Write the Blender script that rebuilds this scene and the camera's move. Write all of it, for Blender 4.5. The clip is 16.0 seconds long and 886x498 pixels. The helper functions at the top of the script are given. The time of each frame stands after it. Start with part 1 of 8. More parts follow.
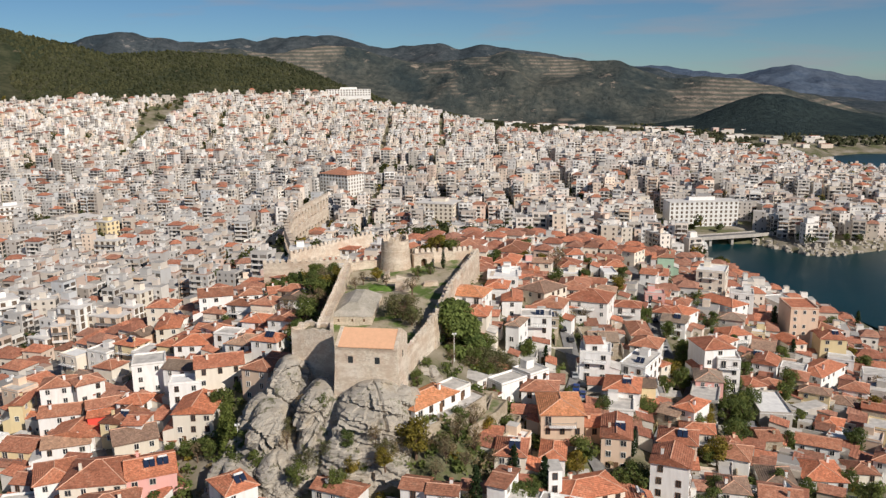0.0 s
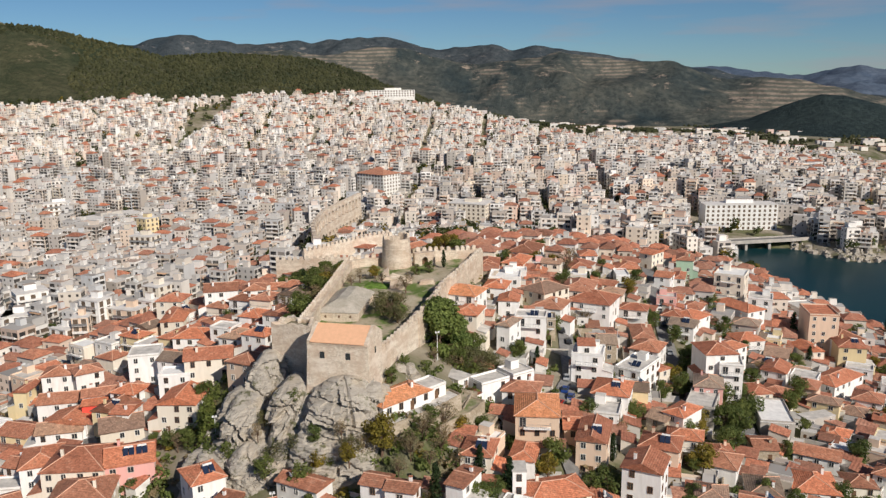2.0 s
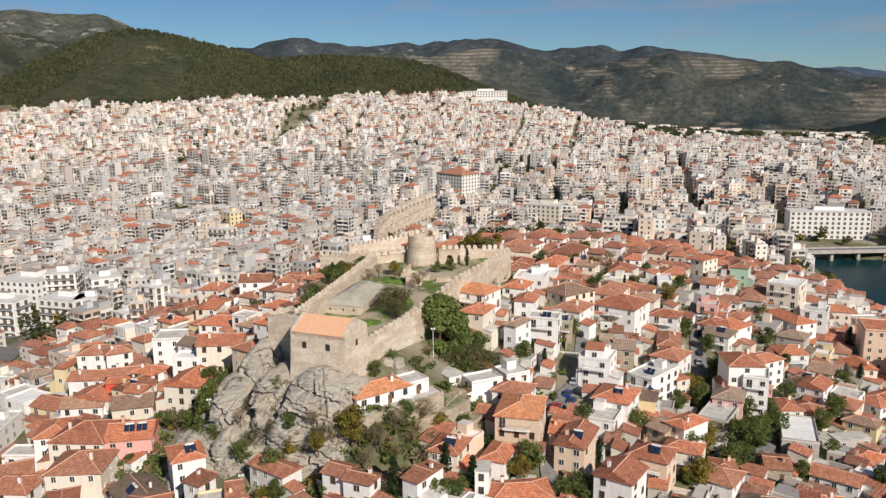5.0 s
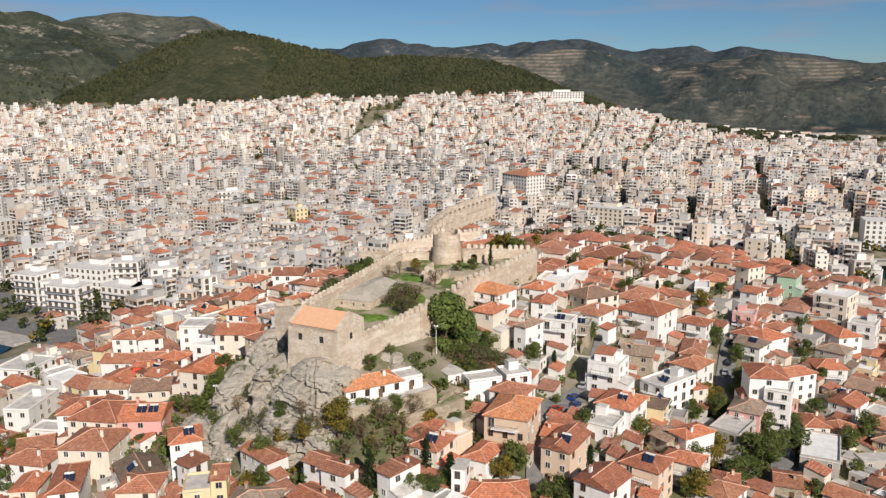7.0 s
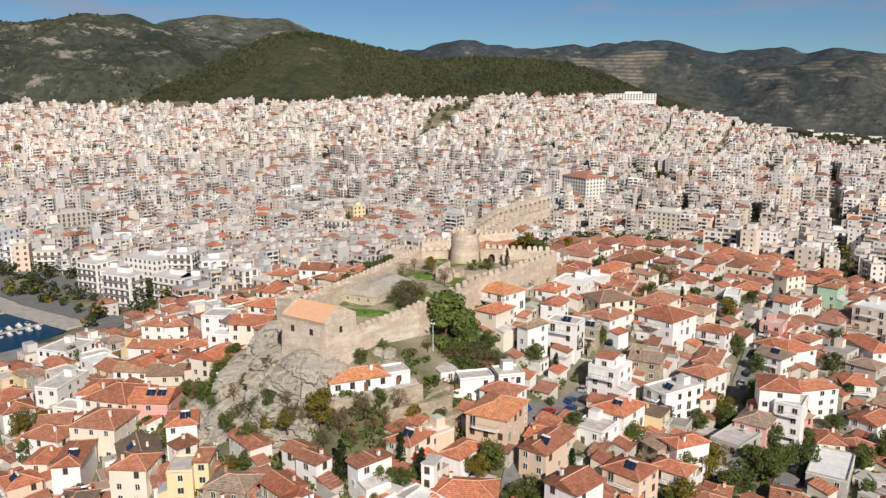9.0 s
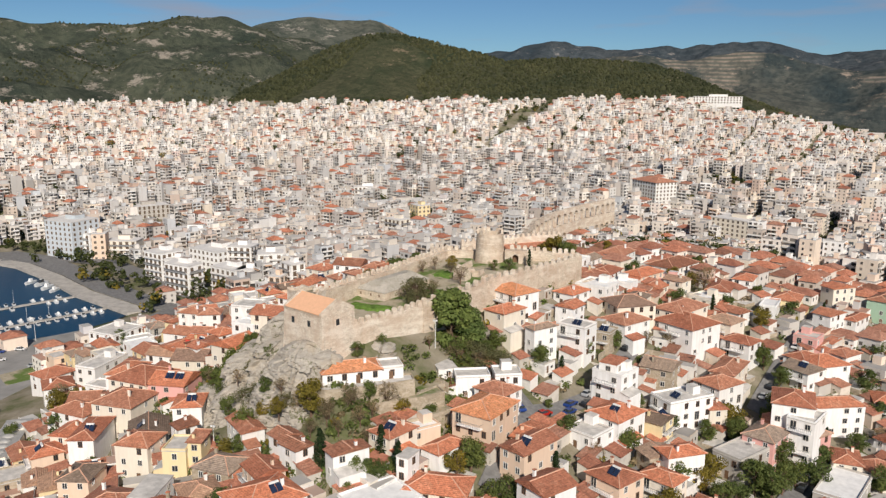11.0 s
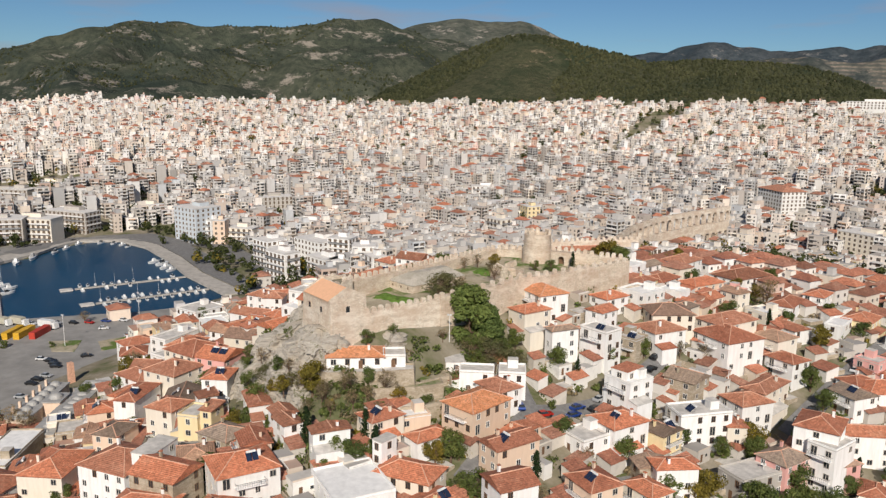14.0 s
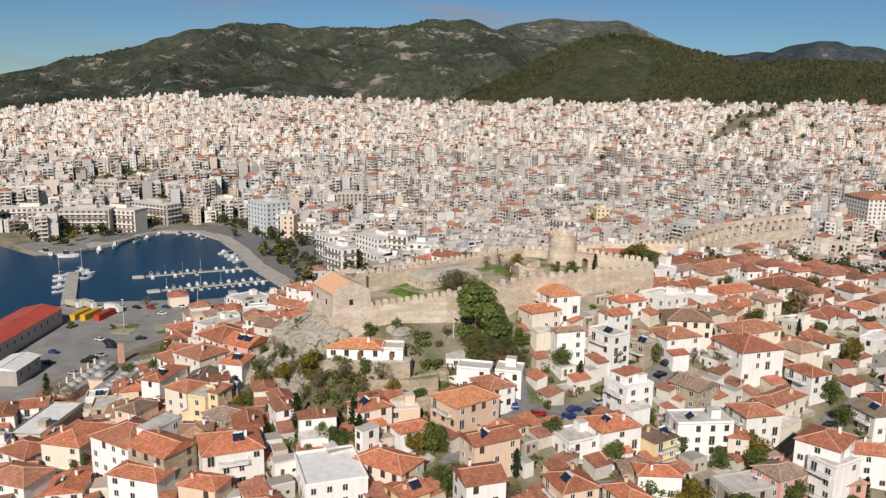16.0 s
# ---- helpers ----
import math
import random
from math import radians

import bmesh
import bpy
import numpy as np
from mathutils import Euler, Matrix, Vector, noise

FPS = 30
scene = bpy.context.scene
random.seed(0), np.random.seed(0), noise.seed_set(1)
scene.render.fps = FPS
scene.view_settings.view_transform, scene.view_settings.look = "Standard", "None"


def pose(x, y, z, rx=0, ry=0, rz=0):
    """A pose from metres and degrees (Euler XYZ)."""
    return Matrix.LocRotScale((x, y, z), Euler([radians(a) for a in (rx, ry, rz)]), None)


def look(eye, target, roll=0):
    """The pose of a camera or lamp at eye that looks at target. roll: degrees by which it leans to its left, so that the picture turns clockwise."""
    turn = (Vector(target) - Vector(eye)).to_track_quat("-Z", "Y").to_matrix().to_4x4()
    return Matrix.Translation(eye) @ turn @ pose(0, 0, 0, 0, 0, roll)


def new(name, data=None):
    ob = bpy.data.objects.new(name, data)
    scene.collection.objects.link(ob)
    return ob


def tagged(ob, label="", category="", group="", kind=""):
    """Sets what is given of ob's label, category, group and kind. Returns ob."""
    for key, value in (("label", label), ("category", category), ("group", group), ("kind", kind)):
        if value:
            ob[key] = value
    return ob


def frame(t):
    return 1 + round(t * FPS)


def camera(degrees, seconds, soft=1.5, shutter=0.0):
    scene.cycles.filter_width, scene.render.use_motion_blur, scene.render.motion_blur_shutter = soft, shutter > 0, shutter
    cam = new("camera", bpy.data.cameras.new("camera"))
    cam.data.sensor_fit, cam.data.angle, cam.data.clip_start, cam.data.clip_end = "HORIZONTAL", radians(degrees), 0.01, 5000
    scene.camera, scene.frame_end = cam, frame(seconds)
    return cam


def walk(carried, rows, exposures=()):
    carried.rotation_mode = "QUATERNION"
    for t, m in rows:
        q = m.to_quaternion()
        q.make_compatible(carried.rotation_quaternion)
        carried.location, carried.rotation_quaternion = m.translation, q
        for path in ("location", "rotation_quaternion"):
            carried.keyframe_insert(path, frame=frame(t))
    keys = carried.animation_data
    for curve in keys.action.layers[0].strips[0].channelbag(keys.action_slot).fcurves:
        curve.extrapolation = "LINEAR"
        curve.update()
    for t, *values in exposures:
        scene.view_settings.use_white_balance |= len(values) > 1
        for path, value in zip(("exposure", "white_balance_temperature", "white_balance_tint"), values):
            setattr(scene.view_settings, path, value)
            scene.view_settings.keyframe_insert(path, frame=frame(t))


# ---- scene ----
cam = camera(58.99, 16.0, 1.35)
PATH = [
    (0.0, (-0.00, -139.16, 108.02), (-0.00, -41.43, 86.82), -0.63),
    (0.5, (4.36, -138.91, 107.64), (2.72, -41.18, 86.51), -0.65),
    (1.0, (8.80, -138.73, 107.39), (5.18, -41.04, 86.33), -0.67),
    (1.5, (13.16, -138.51, 107.14), (7.80, -40.89, 86.14), -0.68),
    (2.0, (17.61, -138.17, 106.87), (10.52, -40.65, 85.93), -0.70),
    (2.5, (21.87, -137.83, 106.67), (12.72, -40.47, 85.78), -0.72),
    (3.0, (26.24, -137.26, 106.43), (14.82, -40.13, 85.58), -0.67),
    (3.5, (30.62, -136.74, 106.07), (16.84, -39.89, 85.31), -0.67),
    (6.0, (54.60, -132.60, 105.08), (28.53, -38.26, 84.59), -0.60),
    (6.5, (59.50, -131.40, 104.84), (30.64, -37.86, 84.41), -0.51),
    (7.0, (64.37, -130.12, 104.66), (32.84, -37.43, 84.30), -0.41),
    (7.5, (69.23, -128.78, 104.57), (35.06, -37.03, 84.24), -0.30),
    (8.0, (74.13, -127.36, 104.55), (37.62, -36.51, 84.24), -0.20),
    (8.5, (79.15, -125.83, 104.40), (40.44, -35.87, 84.18), -0.17),
    (9.0, (84.05, -124.02, 104.19), (42.89, -35.14, 84.02), -0.09),
    (11.5, (109.15, -113.38, 103.74), (55.17, -31.60, 83.76), 0.38),
    (12.0, (114.12, -110.91, 103.58), (57.47, -30.96, 83.62), 0.49),
    (12.5, (119.14, -108.15, 103.53), (59.92, -30.08, 83.58), 0.61),
    (13.0, (124.15, -105.27, 103.67), (62.43, -29.17, 83.69), 0.69),
    (13.5, (129.10, -102.10, 103.74), (64.92, -28.08, 83.72), 0.77),
    (14.0, (134.00, -98.86, 103.79), (67.41, -27.00, 83.74), 0.85),
    (14.5, (138.98, -95.39, 103.93), (70.07, -25.76, 83.84), 0.92),
    (15.0, (143.76, -91.76, 104.00), (72.61, -24.43, 83.88), 0.97),
    (15.5, (148.13, -88.11, 104.05), (75.01, -22.93, 83.90), 1.00),
    (16.0, (152.80, -84.16, 104.22), (77.74, -21.26, 83.98), 1.04),
]
walk(cam, [(t, look(e, g, r)) for t, e, g, r in PATH], [(0.0, -0.06), (3.5, -0.04), (7.0, 0.0), (11.5, -0.03), (16.0, -0.12)])

# ---------- world, sun ----------
SUN_AZ, SUN_EL = 138.0, 34.0
world = bpy.data.worlds.new("sky")
scene.world = world
world.use_nodes = True
wn = world.node_tree.nodes
wl = world.node_tree.links
wn.clear()
w_out = wn.new("ShaderNodeOutputWorld")
w_bg = wn.new("ShaderNodeBackground")
w_sky = wn.new("ShaderNodeTexSky")
w_sky.sky_type = "NISHITA"
w_sky.sun_disc = False
w_sky.sun_elevation = radians(SUN_EL)
w_sky.sun_rotation = radians(SUN_AZ)
w_sky.altitude = 1500
w_sky.air_density = 0.9
w_sky.dust_density = 0.15
w_sky.ozone_density = 4.0
w_bg.inputs["Strength"].default_value = 0.064
# thin streaks of cloud
w_tc = wn.new("ShaderNodeTexCoord")
w_map = wn.new("ShaderNodeMapping")
w_map.inputs["Scale"].default_value = (2.2, 2.2, 16.0)
w_noise = wn.new("ShaderNodeTexNoise")
w_noise.inputs["Scale"].default_value = 2.3
w_noise.inputs["Detail"].default_value = 6.0
w_ramp = wn.new("ShaderNodeValToRGB")
w_ramp.color_ramp.elements[0].position = 0.5
w_ramp.color_ramp.elements[0].color = (0, 0, 0, 1)
w_ramp.color_ramp.elements[1].position = 0.8
w_ramp.color_ramp.elements[1].color = (0.75, 0.75, 0.75, 1)
w_mix = wn.new("ShaderNodeMixRGB")
w_mix.inputs["Color2"].default_value = (5.4, 4.9, 5.4, 1)
wl.new(w_tc.outputs["Generated"], w_map.inputs["Vector"])
wl.new(w_map.outputs["Vector"], w_noise.inputs["Vector"])
wl.new(w_noise.outputs["Fac"], w_ramp.inputs["Fac"])
wl.new(w_ramp.outputs["Color"], w_mix.inputs["Fac"])
w_tint = wn.new("ShaderNodeMixRGB")
w_tint.blend_type = "MULTIPLY"
w_tint.inputs["Fac"].default_value = 1.0
w_tint.inputs["Color2"].default_value = (0.68, 0.86, 0.96, 1)
wl.new(w_sky.outputs["Color"], w_tint.inputs["Color1"])
wl.new(w_tint.outputs["Color"], w_mix.inputs["Color1"])
wl.new(w_mix.outputs["Color"], w_bg.inputs["Color"])
wl.new(w_bg.outputs["Background"], w_out.inputs["Surface"])

sun_data = bpy.data.lights.new("sun", "SUN")
sun_data.energy = 5.0
sun_data.angle = radians(0.6)
sun_data.color = (1.0, 0.92, 0.82)
sun = new("sun", sun_data)
sa, se = radians(SUN_AZ), radians(SUN_EL)
sun_dir = Vector((math.sin(sa) * math.cos(se), math.cos(sa) * math.cos(se), math.sin(se)))
sun.matrix_world = look(sun_dir * 500, (0, 0, 0))


# ---------- materials ----------
def ramp_node(nt, fac, stops):
    r = nt.nodes.new("ShaderNodeValToRGB")
    el = r.color_ramp.elements
    while len(el) < len(stops):
        el.new(0.5)
    for e, (p, c) in zip(el, stops):
        e.position, e.color = p, (*c, 1)
    nt.links.new(fac, r.inputs["Fac"])
    return r.outputs["Color"]


def noise_node(nt, vec, scale, detail=5.0, rough=0.6, stretch=None):
    n = nt.nodes.new("ShaderNodeTexNoise")
    n.inputs["Scale"].default_value = scale
    n.inputs["Detail"].default_value = detail
    n.inputs["Roughness"].default_value = rough
    if stretch:
        m = nt.nodes.new("ShaderNodeMapping")
        m.inputs["Scale"].default_value = stretch
        nt.links.new(vec, m.inputs["Vector"])
        vec = m.outputs["Vector"]
    nt.links.new(vec, n.inputs["Vector"])
    return n.outputs["Fac"]


def mix_node(nt, fac, a, b, mode="MIX"):
    m = nt.nodes.new("ShaderNodeMixRGB")
    m.blend_type = mode
    for sock, v in ((m.inputs["Fac"], fac), (m.inputs["Color1"], a), (m.inputs["Color2"], b)):
        if isinstance(v, (int, float)):
            sock.default_value = v
        elif isinstance(v, tuple):
            sock.default_value = (*v, 1)
        else:
            nt.links.new(v, sock)
    return m.outputs["Color"]


def base(name, rough=0.85, metal=0.0, spec=0.3):
    m = bpy.data.materials.new(name)
    m.use_nodes = True
    nt = m.node_tree
    b = nt.nodes["Principled BSDF"]
    b.inputs["Roughness"].default_value = rough
    b.inputs["Metallic"].default_value = metal
    b.inputs["Specular IOR Level"].default_value = spec
    g = nt.nodes.new("ShaderNodeNewGeometry")
    return m, nt, b, g


def bump_to(nt, b, height, strength, dist):
    bp = nt.nodes.new("ShaderNodeBump")
    bp.inputs["Strength"].default_value = strength
    bp.inputs["Distance"].default_value = dist
    nt.links.new(height, bp.inputs["Height"])
    nt.links.new(bp.outputs["Normal"], b.inputs["Normal"])


def paint(name, col, dirt=0.35, rough=0.85):
    """Painted render with stains, and a slight change of tone from thing to thing."""
    m, nt, b, g = base(name, rough)
    p = g.outputs["Position"]
    big = noise_node(nt, p, 0.16, 4)
    streak = noise_node(nt, p, 1.1, 5, 0.65, (1.0, 1.0, 0.18))
    dark = tuple(c * k for c, k in zip(col, (0.62, 0.58, 0.52)))
    f = ramp_node(nt, streak, [(0.42, (0, 0, 0)), (0.78, (dirt, dirt, dirt))])
    c = mix_node(nt, f, col, dark)
    c = mix_node(nt, ramp_node(nt, big, [(0.35, (0, 0, 0)), (0.7, (0.3, 0.3, 0.3))]), c, tuple(min(1, v * 0.86) for v in col))
    oi = nt.nodes.new("ShaderNodeObjectInfo")
    c = mix_node(nt, 1.0, c, ramp_node(nt, oi.outputs["Random"], [(0.0, (0.86, 0.85, 0.83)), (0.5, (1, 1, 1)), (1.0, (0.95, 0.92, 0.9))]), "MULTIPLY")
    nt.links.new(c, b.inputs["Base Color"])
    bump_to(nt, b, noise_node(nt, p, 5.0, 4), 0.25, 0.03)
    return m


def tile_mat(name, a, c2, c3, island=False):
    """Clay roof tiles: courses and rolls as relief, weathered patches, a tone of its own for each roof."""
    m, nt, b, g = base(name, 0.82)
    tc = nt.nodes.new("ShaderNodeTexCoord")
    p = g.outputs["Position"]
    patch = noise_node(nt, p, 0.5, 6, 0.7)
    fine = noise_node(nt, p, 3.2, 4, 0.7)
    c = ramp_node(nt, patch, [(0.28, c2), (0.5, a), (0.75, c3)])
    c = mix_node(nt, ramp_node(nt, fine, [(0.4, (0, 0, 0)), (0.72, (0.55, 0.55, 0.55))]), c, tuple(v * 0.5 for v in c2))
    single = nt.nodes.new("ShaderNodeTexVoronoi")
    single.inputs["Scale"].default_value = 2.4
    nt.links.new(p, single.inputs["Vector"])
    c = mix_node(nt, 1.0, c, ramp_node(nt, single.outputs["Color"], [(0.1, (0.74, 0.75, 0.76)), (0.5, (1.0, 1.0, 1.0)), (0.85, (1.2, 1.22, 1.25))]), "MULTIPLY")
    oi = nt.nodes.new("ShaderNodeObjectInfo")
    rnd = g.outputs["Random Per Island"] if island else oi.outputs["Random"]
    c = mix_node(nt, 1.0, c, ramp_node(nt, rnd, [(0.0, (0.5, 0.54, 0.55)), (0.2, (0.95, 1.12, 1.2)), (0.4, (0.72, 0.7, 0.7)), (0.6, (1.0, 1.0, 1.0)), (0.8, (1.2, 1.1, 1.0)), (1.0, (0.85, 1.0, 1.05))]), "MULTIPLY")
    nt.links.new(c, b.inputs["Base Color"])
    w = nt.nodes.new("ShaderNodeTexWave")
    w.bands_direction = "Z"
    w.inputs["Scale"].default_value = 1.9
    w.inputs["Distortion"].default_value = 0.6
    nt.links.new(p, w.inputs["Vector"])
    mm = nt.nodes.new("ShaderNodeMath")
    nt.links.new(w.outputs["Fac"], mm.inputs[0])
    nt.links.new(fine, mm.inputs[1])
    bump_to(nt, b, mm.outputs["Value"], 0.7, 0.09)
    return m


def stone_mat(name, a, c2, c3, block=1.4, course=True):
    """Old rubble masonry: single stones, mortar, big weathered stains."""
    m, nt, b, g = base(name, 0.92, spec=0.15)
    p = g.outputs["Position"]
    mp = nt.nodes.new("ShaderNodeMapping")
    mp.inputs["Scale"].default_value = (block, block, block * 1.6)
    nt.links.new(p, mp.inputs["Vector"])
    v = nt.nodes.new("ShaderNodeTexVoronoi")
    v.inputs["Scale"].default_value = 1.0
    v2 = nt.nodes.new("ShaderNodeTexVoronoi")
    v2.feature = "DISTANCE_TO_EDGE"
    for q in (v, v2):
        nt.links.new(mp.outputs["Vector"], q.inputs["Vector"])
    stones = ramp_node(nt, v.outputs["Color"], [(0.1, tuple(k * 0.8 for k in a)), (0.5, a), (0.9, c3)])
    patch = noise_node(nt, p, 0.22, 7, 0.72)
    c = mix_node(nt, ramp_node(nt, patch, [(0.42, (0, 0, 0)), (0.6, (0.75, 0.75, 0.75))]), stones, c2)
    streak = noise_node(nt, p, 0.8, 5, 0.7, (1, 1, 0.25))
    c = mix_node(nt, ramp_node(nt, streak, [(0.55, (0, 0, 0)), (0.8, (0.55, 0.55, 0.55))]), c, tuple(k * 0.5 for k in c2))
    band = noise_node(nt, p, 0.35, 5, 0.6, (0.5, 0.5, 1.6))
    c = mix_node(nt, ramp_node(nt, band, [(0.5, (0, 0, 0)), (0.66, (0.6, 0.6, 0.6))]), c, tuple(min(1, k * 1.12) for k in c3))
    nt.links.new(c, b.inputs["Base Color"])
    e = ramp_node(nt, v2.outputs["Distance"], [(0.0, (0, 0, 0)), (0.12, (1, 1, 1))])
    bump_to(nt, b, e, 0.5, 0.06)
    return m


def plain(name, col, rough=0.6, metal=0.0, var=0.2, scale=1.5, spec=0.4):
    m, nt, b, g = base(name, rough, metal, spec)
    n = noise_node(nt, g.outputs["Position"], scale, 5)
    c = ramp_node(nt, n, [(0.3, tuple(v * (1 - var) for v in col)), (0.7, tuple(min(1, v * (1 + var)) for v in col))])
    nt.links.new(c, b.inputs["Base Color"])
    return m


def leaf_mat(name, stops, scale=0.7, through_part=0.4):
    m, nt, b, g = base(name, 0.7, spec=0.25)
    n = noise_node(nt, g.outputs["Position"], scale, 4)
    c = ramp_node(nt, n, stops)
    c = mix_node(nt, 1.0, c, ramp_node(nt, g.outputs["Random Per Island"], [(0.0, (0.55, 0.6, 0.5)), (1.0, (1.25, 1.25, 1.15))]), "MULTIPLY")
    oi = nt.nodes.new("ShaderNodeObjectInfo")
    c = mix_node(nt, 1.0, c, ramp_node(nt, oi.outputs["Random"], [(0.0, (0.8, 0.85, 0.8)), (1.0, (1.15, 1.1, 0.95))]), "MULTIPLY")
    nt.links.new(c, b.inputs["Base Color"])
    # light shining through the blades
    tr = nt.nodes.new("ShaderNodeBsdfTranslucent")
    nt.links.new(c, tr.inputs["Color"])
    ms = nt.nodes.new("ShaderNodeMixShader")
    ms.inputs[0].default_value = through_part
    nt.links.new(b.outputs["BSDF"], ms.inputs[1])
    nt.links.new(tr.outputs["BSDF"], ms.inputs[2])
    nt.links.new(ms.outputs["Shader"], nt.nodes["Material Output"].inputs["Surface"])
    return m


WALLS = {
    "white": paint("white_render", (0.89, 0.88, 0.86), 0.5),
    "cream": paint("cream_render", (0.82, 0.75, 0.64), 0.35),
    "yellow": paint("yellow_render", (0.80, 0.66, 0.40), 0.3),
    "peach": paint("peach_render", (0.78, 0.60, 0.46), 0.35),
    "pink": paint("pink_render", (0.76, 0.42, 0.38), 0.25),
    "red": paint("red_render", (0.80, 0.10, 0.07), 0.2),
    "grey": paint("grey_render", (0.50, 0.47, 0.43), 0.5),
    "blue": paint("pale_blue_render", (0.60, 0.66, 0.71), 0.3),
    "green": paint("green_render", (0.42, 0.60, 0.46), 0.3),
    "stone": stone_mat("house_stone", (0.46, 0.38, 0.28), (0.34, 0.28, 0.2), (0.56, 0.48, 0.38), 2.2),
}
M_TILE = tile_mat("clay_tiles", (0.55, 0.205, 0.115), (0.40, 0.165, 0.10), (0.66, 0.33, 0.21))
M_TILE_OLD = tile_mat("weathered_tiles", (0.42, 0.27, 0.19), (0.30, 0.20, 0.15), (0.52, 0.36, 0.26))
M_TILE_NEW = plain("new_orange_tiles", (0.76, 0.44, 0.27), 0.85, 0, 0.06, 1.2, 0.2)
M_TILE_FAR = tile_mat("town_tiles", (0.49, 0.20, 0.125), (0.36, 0.155, 0.10), (0.60, 0.31, 0.20), True)
M_TILE_BRIGHT = tile_mat("bright_orange_tiles", (0.68, 0.29, 0.14), (0.60, 0.24, 0.11), (0.76, 0.38, 0.22))
M_RIDGE = plain("mortared_ridge_tiles", (0.62, 0.36, 0.25), 0.85, 0, 0.25, 2.0, 0.2)
M_SLAB = plain("roof_screed", (0.55, 0.52, 0.48), 0.9, 0, 0.25, 0.5, 0.2)
M_SLAB_WHITE = plain("white_roof_coating", (0.78, 0.77, 0.75), 0.85, 0, 0.12, 0.6, 0.2)
M_FORT = stone_mat("fort_masonry", (0.62, 0.52, 0.405), (0.52, 0.38, 0.28), (0.70, 0.615, 0.51), 2.2)
M_FORT_LIGHT = stone_mat("pale_masonry", (0.69, 0.585, 0.465), (0.57, 0.43, 0.32), (0.77, 0.70, 0.60), 2.3)
M_SLATE = stone_mat("stone_slates", (0.47, 0.43, 0.36), (0.41, 0.37, 0.30), (0.55, 0.50, 0.43), 2.5)
M_GLASS = plain("window_glass", (0.035, 0.04, 0.045), 0.12, 0, 0.3, 0.4, 0.6)
M_FRAME = plain("window_frame_paint", (0.55, 0.50, 0.44), 0.6)
M_WOOD = plain("dark_shutter_wood", (0.16, 0.09, 0.05), 0.7, 0, 0.3, 3.0)
M_METAL = plain("painted_metal", (0.32, 0.32, 0.32), 0.45, 0.6)
M_PANEL = plain("solar_panel_glass", (0.02, 0.03, 0.06), 0.12, 0, 0.3, 1.0, 0.7)
M_TANK = plain("tank_white", (0.72, 0.72, 0.70), 0.35)
M_BARK = plain("bark", (0.15, 0.10, 0.07), 0.95, 0, 0.4, 4.0, 0.1)
M_PINE = leaf_mat("pine_needles", [(0.3, (0.14, 0.19, 0.065)), (0.6, (0.22, 0.27, 0.095)), (0.85, (0.31, 0.34, 0.13))])
M_LEAF = leaf_mat("evergreen_leaves", [(0.3, (0.10, 0.132, 0.046)), (0.6, (0.175, 0.205, 0.070)), (0.85, (0.265, 0.265, 0.10))])
M_OLIVE = leaf_mat("grey_green_leaves", [(0.3, (0.125, 0.125, 0.07)), (0.6, (0.215, 0.20, 0.108)), (0.85, (0.31, 0.265, 0.155))])
M_POPLAR = leaf_mat("light_green_leaves", [(0.3, (0.10, 0.135, 0.04)), (0.6, (0.17, 0.20, 0.06)), (0.85, (0.25, 0.26, 0.09))])
M_CYP = leaf_mat("cypress_leaves", [(0.3, (0.02, 0.04, 0.018)), (0.7, (0.045, 0.07, 0.026))])
M_AUT = leaf_mat("yellowing_leaves", [(0.3, (0.12, 0.10, 0.03)), (0.55, (0.30, 0.23, 0.05)), (0.85, (0.42, 0.32, 0.07))])
M_TWIG = leaf_mat("bare_brown_twigs", [(0.3, (0.23, 0.175, 0.12)), (0.7, (0.40, 0.305, 0.21))])
M_STREET = leaf_mat("street_tree_leaves", [(0.3, (0.045, 0.062, 0.028)), (0.6, (0.085, 0.10, 0.042)), (0.85, (0.14, 0.135, 0.06))])
M_ASPHALT = plain("asphalt", (0.19, 0.185, 0.18), 0.9, 0, 0.25, 0.8, 0.2)
M_QUAY = plain("quay_concrete", (0.42, 0.39, 0.35), 0.9, 0, 0.2, 0.3, 0.2)


def sea_mat():
    m, nt, b, g = base("sea_water", 0.3, 0, 0.08)
    p = g.outputs["Position"]
    sep = nt.nodes.new("ShaderNodeSeparateXYZ")
    nt.links.new(p, sep.inputs[0])
    c_e = ramp_node(nt, noise_node(nt, p, 0.012, 4), [(0.3, (0.002, 0.026, 0.032)), (0.7, (0.004, 0.038, 0.045))])
    c_w = ramp_node(nt, noise_node(nt, p, 0.012, 4), [(0.3, (0.002, 0.038, 0.088)), (0.7, (0.004, 0.052, 0.11))])
    mr = nt.nodes.new("ShaderNodeMapRange")
    mr.inputs["From Min"].default_value = -60
    mr.inputs["From Max"].default_value = 60
    nt.links.new(sep.outputs["X"], mr.inputs["Value"])
    nt.links.new(mix_node(nt, mr.outputs["Result"], c_w, c_e), b.inputs["Base Color"])
    bump_to(nt, b, noise_node(nt, p, 0.35, 6, 0.7), 0.35, 0.4)
    return m


